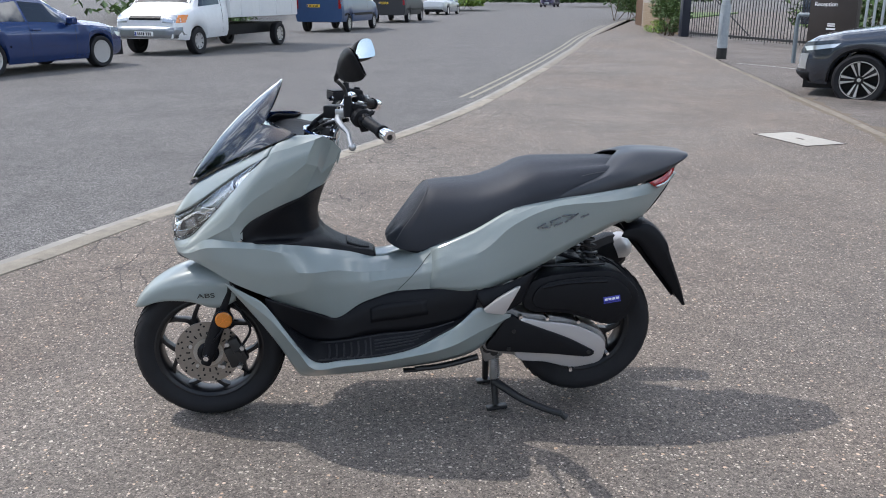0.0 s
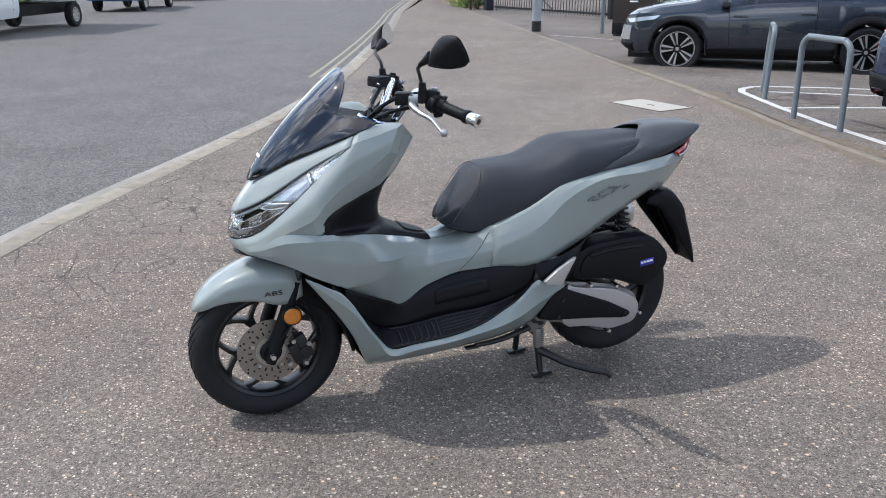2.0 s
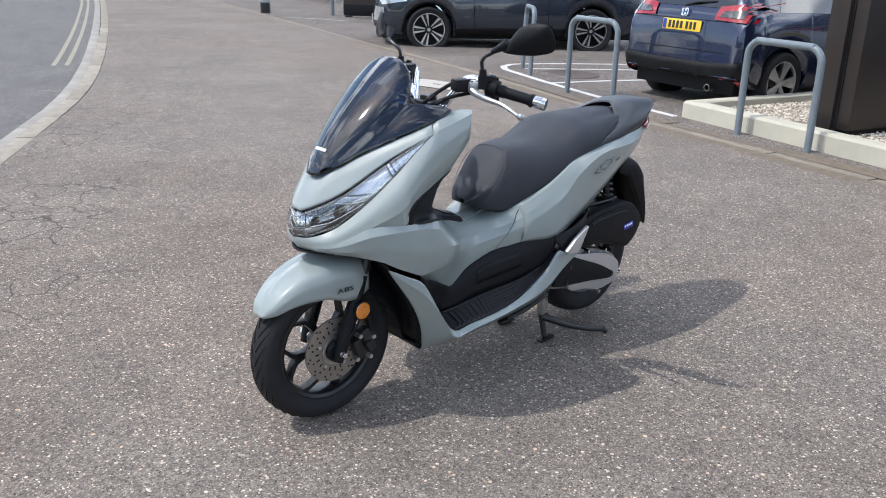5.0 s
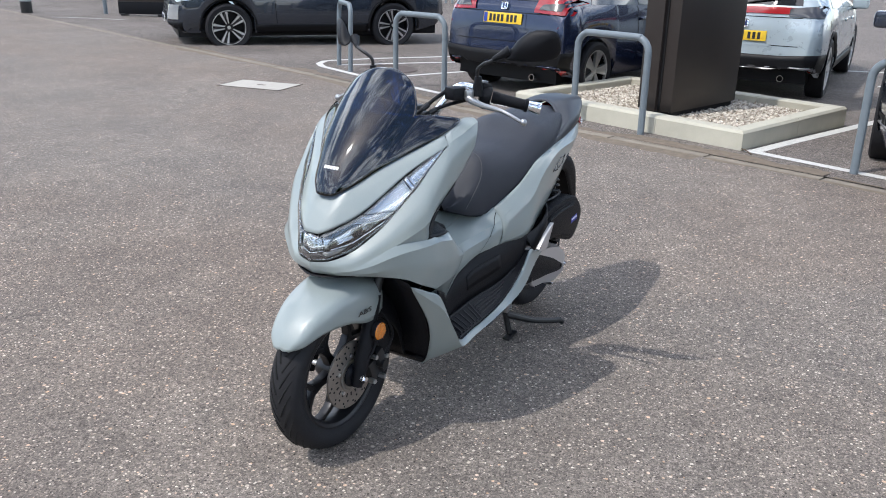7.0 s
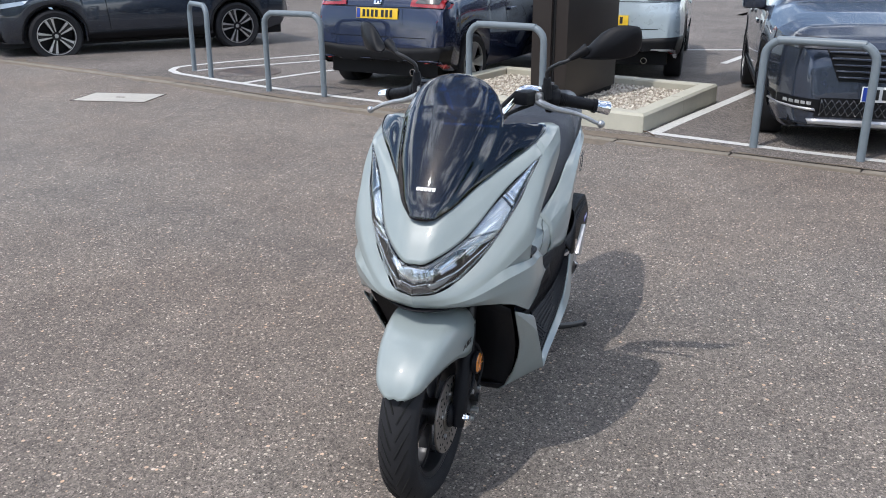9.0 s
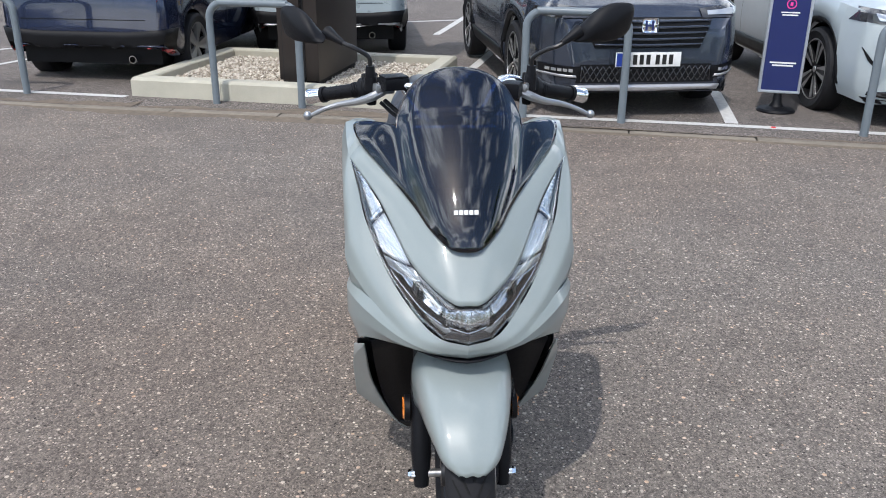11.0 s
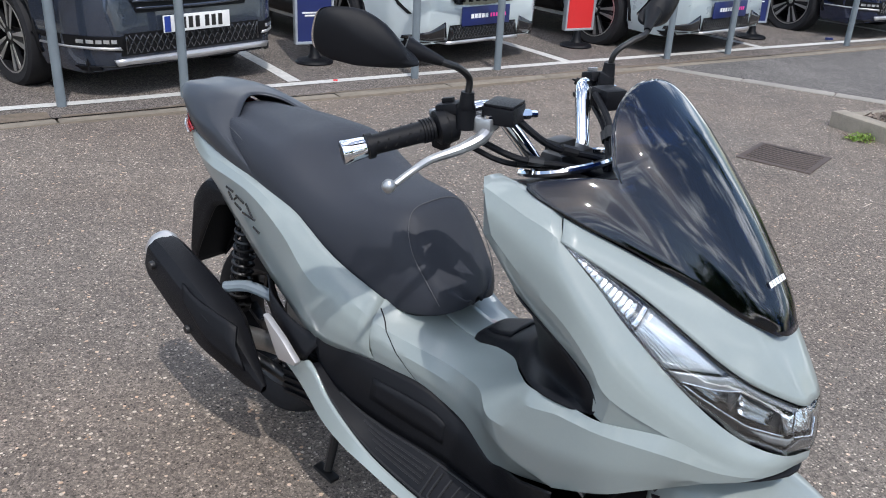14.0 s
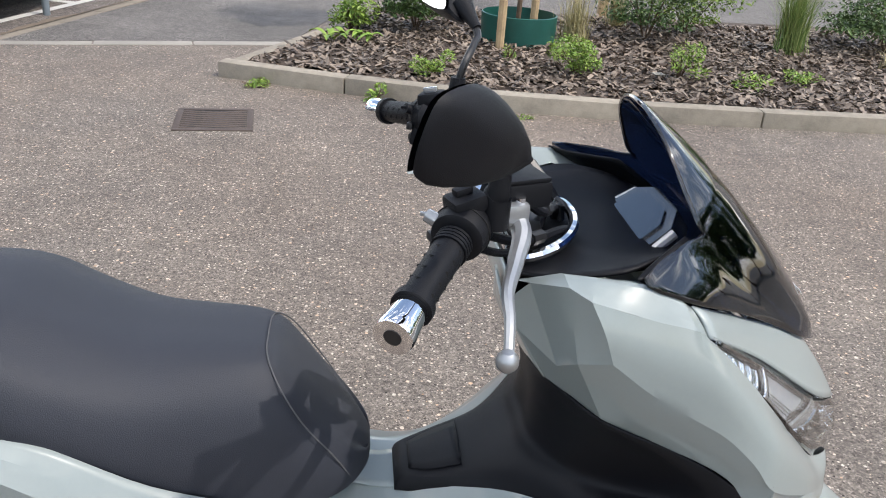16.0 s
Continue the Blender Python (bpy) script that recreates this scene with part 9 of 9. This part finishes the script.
solid("timber_post", box((0.09, 0.09, 0.8), (2.95, 7.55, 0.35), 0.008), TIMBER, "short yellow timber post at the path edge", "post")
solid("litter_card", box((0.09, 0.05, 0.008), (2.72, 4.86, 0.125), 0.002, (4, 3, 20)), CONCRETE, "grey scrap of card lying in the mulch", "litter")
solid("fallen_twig", tube([(-3.95, -0.28, 0.0), (-3.80, -0.10, 0.012), (-3.70, -0.02, 0.004)], 0.005, 5, 3), TWIG, "thin dry twig lying by the kerb", "twig")
solid("red_cap", moved(lathe([(0.0, 0.012), (0.018, 0.012), (0.022, 0.0), (0.0, 0.0)], 16, 'z', closed=False), Matrix.Translation((-3.22, 2.62, -0.01))), RED_BOARD, "small red plastic cap lying on the tarmac", "litter")
solid("blue_scrap", box((0.08, 0.04, 0.03), (-1.9, 8.3, 0.0), 0.006, (0, 0, 30)), NAVY_BOARD, "small blue plastic scrap near the hoops", "litter")

# ---- display boards on rubber feet ----


def display_board(x, y, turn, board, label, icons):
    z = cp_z(x, y)
    t = thing("display_board", label, "sign", pose(x, y, z, 0, 0, turn), "boards beside the cars")
    part("foot", lathe([(0.0, 0.0), (0.150, 0.0), (0.155, 0.012), (0.140, 0.028), (0.060, 0.045), (0.040, 0.075), (0.030, 0.15), (0.0, 0.15)], 28, 'z', closed=False), BLK_PLASTIC, t, "black rubber foot")
    part("pole", tube([(0, 0, 0.1), (0, 0, 0.3)], 0.018, 10), ALLOY, t)
    f = part("frame", merge(box((0.058, 0.305, 0.022), (0, 0, 0.165), 0.006), box((0.058, 0.305, 0.022), (0, 0, 1.63), 0.006), box((0.058, 0.024, 1.487), (0, 0.152, 0.8975), 0.010), box((0.058, 0.024, 1.487), (0, -0.152, 0.8975), 0.010)), SIGN_FRAME, t)
    b = part("panel", box((0.036, 0.282, 1.455), (0, 0, 0.8975)), board, t)
    for zz, ink in icons:
        part("icon", moved(lathe([(0.030, 0.0), (0.038, 0.0), (0.038, 0.002), (0.030, 0.002)], 20, 'x'), Matrix.Translation((0.0185, 0.0, zz))), ink, b)
        part("icon_mark", box((0.003, 0.02, 0.028), (0.020, 0, zz)), ink, b)
        for j in range(2):
            part("text_bar", box((0.003, 0.14 - 0.02 * j, 0.010), (0.020, 0, zz - 0.065 - 0.02 * j)), WHITE_INK, b)
    for j in range(2 if icons else 0):
        part("text_bar", box((0.003, 0.20 - 0.04 * j, 0.012), (0.020, 0, 0.40 - 0.022 * j)), WHITE_INK, b)
    return t


BOARD_ICONS = [(1.30, WHITE_INK), (1.08, GREEN_INK), (0.86, PINK_INK)]
display_board(-3.85, 2.89, -18, NAVY_BOARD, "navy upright display board with small icons", BOARD_ICONS)
display_board(-3.15, 5.45, -18, RED_BOARD, "red upright display board in a silver frame", [])
display_board(-2.45, 7.6, -18, NAVY_BOARD, "navy upright display board with small icons", BOARD_ICONS)

# ---- far pavement: post, sign, gate, wall ----
lamp_post = thing("lamp_post", "grey steel lamp post with a dark painted base", "lamp post")
part("post_shaft", tube([(-7.52, -16.45, 0.1), (-7.52, -16.45, 1.2), (-7.52, -16.45, 1.5), (-7.52, -16.45, 6.0)], [0.115, 0.115, 0.085, 0.07], 18, 3), POST_GREY, lamp_post)
part("post_base", tube([(-7.52, -16.45, -0.05), (-7.52, -16.45, 0.24)], 0.118, 18), BLACK_STEEL, lamp_post, "dark painted post base")
part("post_door", box((0.012, 0.09, 0.5), (-7.41, -16.40, 0.75), 0.003, (0, 0, 30)), POST_GREY, lamp_post)
SIGN_M = pose(-9.0, -14.45, -0.05, 0, 0, -56)
sign = thing("direction_sign", "dark bronze upright sign with white parts reception lettering", "sign", SIGN_M)
sb = part("sign_body", box((1.0, 0.16, 2.0), (0, 0, 1.12), 0.01), DARK_METAL, sign)
part("sign_plinth", box((1.0, 0.18, 0.26), (0, 0, 0.19), 0.01), BLK_PLASTIC, sign)
for s_ in (-1, 1):
    part("sign_foot", box((0.10, 0.24, 0.06), (s_ * 0.40, 0, 0.04), 0.01), BLACK_STEEL, sign)
SGN = pose(0, 0.083, 0, 90, 0, 180)


def on_sign(bm, x, z):
    return moved(bm, Matrix.Translation((x, 0, z)) @ SGN)


part("words", on_sign(text_bm("Parts", 0.12, 0.002), 0.27, 1.42), WHITE_INK, sb)
part("words", on_sign(text_bm("Reception", 0.12, 0.002), 0.16, 1.28), WHITE_INK, sb)
part("arrow", on_sign(merge(box((0.12, 0.016, 0.004)), box((0.06, 0.016, 0.004), (0.045, 0.02, 0), rot=(0, 0, -45)), box((0.06, 0.016, 0.004), (0.045, -0.02, 0), rot=(0, 0, 45))), -0.36, 1.42), WHITE_INK, sb)
part("maker_mark", on_sign(merge(box((0.16, 0.022, 0.004), (0, 0.03, 0)), box((0.16, 0.022, 0.004), (0, -0.01, 0)), box((0.20, 0.03, 0.004), (0, -0.07, 0))), 0.0, 0.86), WHITE_INK, sb, "maker's mark as plain bars")
solid("cycle_hoop", tube([(-8.7, -15.35, -0.05), (-8.7, -15.35, 0.9), (-8.75, -15.25, 1.0), (-8.9, -14.95, 1.0)], 0.045, 10, 4), GALV, "grey painted tubular steel hoop barrier by the sign", "bollard hoop", "hoops along the car park edge")
pale = thing("pale_blue_sign", "pale blue upright sign panel with dark vertical bars", "sign", pose(-9.64, -12.57, -0.06, 0, 0, -72))
pb = part("sign_panel", box((0.68, 0.12, 2.6), (0, 0, 1.3), 0.01), PALE_BLUE_BOARD, pale)
part("edge_strip", box((0.08, 0.124, 2.6), (0.36, 0, 1.3)), NAVY_BOARD, pale)
for k in range(9):
    part("text_bar", box((0.10, 0.006, 0.09), (0.06, 0.064, 0.75 + 0.16 * k)), NAVY_BOARD, pb)
    part("text_bar", box((0.05, 0.006, 0.06), (-0.14, 0.064, 0.75 + 0.13 * k)), CAR_DARKGREY, pb)

gate = thing("sliding_gate", "black steel bar gate across the entrance", "gate")
GA, GB = Vector((-10.62, -26.4, 0)), Vector((-11.62, -20.2, 0))
gl = (GB - GA).length
gm_ = Matrix.Translation(GA) @ Matrix.Rotation(math.atan2((GB - GA).y, (GB - GA).x), 4, 'Z')
gate.matrix_world = gm_
for zz in (0.14, 1.9):
    part("rail", box((gl, 0.06, 0.07), (gl / 2, 0, zz)), BLACK_STEEL, gate)
for k in range(42):
    part("bar", tube([(0.07 + k * gl / 42, 0, 0.05 if k % 14 else -0.32), (0.07 + k * gl / 42, 0, 2.1)], 0.014, 6), BLACK_STEEL, gate)
part("brace", tube([(0.3, 0.03, 1.8), (gl * 0.55, 0.03, 0.18)], 0.02, 6), BLACK_STEEL, gate)
solid("gate_post", box((0.28, 0.28, 2.6), (-10.55, -26.85, 1.3), 0.01), surface("dark_blue_steel", (0.012, 0.016, 0.03), 0.4), "dark blue square steel gate post", "post")
solid("gate_post", box((0.16, 0.16, 2.4), (-11.68, -20.05, 1.2), 0.01), BLACK_STEEL, "black square steel gate post", "post")
fence = thing("palisade_fence", "grey steel palisade fence by the entrance", "fence")
FA, FB = Vector((-11.75, -19.9, -0.1)), Vector((-20.5, -11.0, -0.1))
fl = (FB - FA).length
fence.matrix_world = Matrix.Translation(FA) @ Matrix.Rotation(math.atan2((FB - FA).y, (FB - FA).x), 4, 'Z')
for zz in (0.35, 1.6):
    part("rail", box((fl, 0.04, 0.05), (fl / 2, 0.04, zz)), POST_GREY, fence)
for k in range(62):
    part("pale", box((0.07, 0.02, 1.95), (0.1 + k * fl / 62, 0, 1.0), 0.004), POST_GREY, fence)
info = solid("notice_panel", merge(box((0.9, 0.05, 1.1), (-13.0, -22.5, 1.1), 0.01, (0, 0, -50)), box((0.06, 0.06, 1.0), (-13.0, -22.5, 0.15))), CAR_DARKGREY, "grey notice panel behind the gate", "sign")
kiosk = solid("building_beyond", box((22.0, 12.0, 5.0), (-30.0, -27.0, 2.4), 0.02, (0, 0, 45)), surface("beige_render", (0.42, 0.39, 0.34), 0.85, var=0.15, scale=1.5), "pale rendered building beyond the gate", "building")

# brick wall with ivy, timber boards and hedge
wall = thing("brick_wall", "old yellow-brown brick wall partly grown with ivy", "wall")
WA, WB = Vector((-10.9, -28.0, 0)), Vector((-12.3, -36.5, 0))
wl = (WB - WA).length
wall.matrix_world = Matrix.Translation(WA) @ Matrix.Rotation(math.atan2((WB - WA).y, (WB - WA).x), 4, 'Z')
part("wall_core", box((wl, 0.20, 2.2), (wl / 2, 0, 1.1)), MORTAR, wall)
brick_me = mesh_of("brick", box((0.215, 0.10, 0.065), (0, 0, 0), 0.004, seg=1), BRICK)
count = 0
for r_ in range(14):
    for c_ in range(20):
        bo = new("brick", brick_me)
        bo.parent = wall
        bo.location = (0.12 + c_ * 0.225 + (0.11 if r_ % 2 else 0), 0.056, 0.04 + r_ * 0.075)
        count += 1
far_bricks = []
for r_ in range(14):
    for c_ in range(20, 37):
        far_bricks.append(box((0.215, 0.10, 0.065), (0.12 + c_ * 0.225 + (0.11 if r_ % 2 else 0), 0.056, 0.04 + r_ * 0.075)))
fbk = part("far_bricks", merge(*far_bricks), BRICK, wall)
fbk["kind"] = "stuff"


def hedge(name, label, x, y, z, rx, ry, rz, n, size, mat, seed, clumps=14):
    t = thing(name, label, "hedge")
    m = leaves((x, y, z), rx, ry, rz, n, size, seed, hollow=0.5, clumps=clumps)
    m.materials.append(mat)
    o = new("foliage", m)
    o.parent = t
    for k in range(6):
        part("stem", tube([(x + rx * 0.5 * math.cos(k), y + ry * 0.5 * math.sin(k * 2), -0.1), (x + rx * 0.4 * math.cos(k + 1), y + ry * 0.4 * math.sin(k), z + rz * 0.4)], 0.02, 5), TWIG, t)
    return t


hedge("ivy", "green ivy hanging over the brick wall", -10.75, -29.0, 0.6, 0.45, 1.6, 1.7, 4200, 0.07, LEAF_DARK, 61, 16)
hedge("lavender_bush", "grey-green bush at the gate post", -10.3, -27.6, 0.15, 0.4, 0.4, 0.6, 900, 0.05, LEAF_DARK, 62, 7)
hedge("weeds", "yellow-green weeds at the wall foot", -10.5, -29.6, 0.05, 0.3, 0.9, 0.4, 800, 0.05, LEAF_LIGHT, 63, 8)
hedge("hedge", "dark green hedge over the pavement edge", -14.2, -46.0, 0.5, 1.0, 4.5, 2.4, 6000, 0.11, LEAF_DARK, 64, 22)
hedge("hedge", "dark green garden hedge behind the gate", -15.5, -24.0, 0.4, 1.5, 4.0, 2.6, 5000, 0.12, LEAF_DARK, 65, 20)
hedge("hedge", "roadside hedge behind the parked saloon", 10.8, -19.5, 0.3, 1.4, 4.0, 2.6, 6000, 0.10, LEAF_DARK, 66, 20)
hedge("hedge", "roadside hedge behind the parked vans", 6.0, -29.0, 0.3, 1.4, 5.0, 2.6, 5000, 0.11, LEAF_DARK, 67, 20)
hedge("hedge", "light green bushes at the far bend of the road", -8.5, -78.0, 0.4, 2.5, 6.0, 3.0, 5000, 0.2, LEAF_LIGHT, 68, 16)
hedge("hedge", "far green hedge closing the end of the road", -30.0, -118.0, 0.5, 22.0, 3.0, 6.0, 9000, 0.4, LEAF_DARK, 69, 30)
hedge("hedge", "far green hedge beside the road", 12.0, -62.0, 0.5, 5.0, 22.0, 5.0, 8000, 0.35, LEAF_DARK, 70, 30)


def roadside_tree(x, y, height, spread, seed):
    """A broad roadside tree: tapered trunk, limbs and an uneven crown."""
    r = random.Random(seed)
    t = thing("roadside_tree", "tall dark green broadleaf tree across the road", "tree", pose(x, y, -0.04), "trees across the road")
    fork = height * 0.30
    part("trunk", tube([(0, 0, -0.1), (0.05, 0.03, fork * 0.5), (0.0, 0.08, fork)], [0.26, 0.20, 0.17], 12, 5), TWIG, t)
    for k in range(5):
        a = 1.257 * k + r.uniform(-0.3, 0.3)
        reach = spread * r.uniform(0.5, 0.8)
        part("limb", tube([(0, 0.08, fork * 0.96), (0.35 * reach * math.cos(a), 0.35 * reach * math.sin(a), fork * 1.5), (reach * math.cos(a), reach * math.sin(a), height * r.uniform(0.6, 0.78))], [0.11, 0.08, 0.03], 8, 5), TWIG, t)
    me = leaves((0, 0, height * 0.26), spread, spread, height * 0.62, 5200, 0.26, seed, clumps=20)
    me.materials.append(LEAF_DARK)
    ob = new("crown", me)
    ob.parent = t


for k, (x, y, height, spread) in enumerate(((22.5, -13.0, 7.5, 3.4), (23.2, -6.2, 8.5, 3.8), (22.2, 0.8, 7.0, 3.4), (23.4, 7.4, 8.8, 3.9), (22.8, 14.4, 7.5, 3.5))):
    roadside_tree(x, y, height, spread, 80 + k)
boards = thing("timber_fence", "brown close-board timber fence", "fence")
for k in range(16):
    part("board", box((0.02, 0.14, 1.8), (-12.35 - 0.025 * k, -36.8 - 0.145 * k, 0.9), 0.003, (0, 0, 8)), BOARD, boards)
solid("verge", slab([(-24.5, -66.5), (-14.8, -46.2), (-17.0, -46.0), (-30.0, -66.0)], -0.1, 0.02), surface("grass_verge", (0.09, 0.14, 0.04), 0.9, var=0.3, scale=3.0, bump=0.5), "green grass verge", "verge", kind="structure")

# far cars
saloon(pose(-5.6, -60.5, -0.035, 0, 0, -112) @ Matrix.Translation((-1.0, 0.85, 0)), CAR_SILVER, "saloon_car", "silver car parked at the far roadside")
crossover_front(pose(-20.5, -96.0, -0.035, 0, 0, 68) @ Matrix.Translation((-4.3, 0, 0)), CAR_PURPLE, "crossover", "dark purple car far along the road")
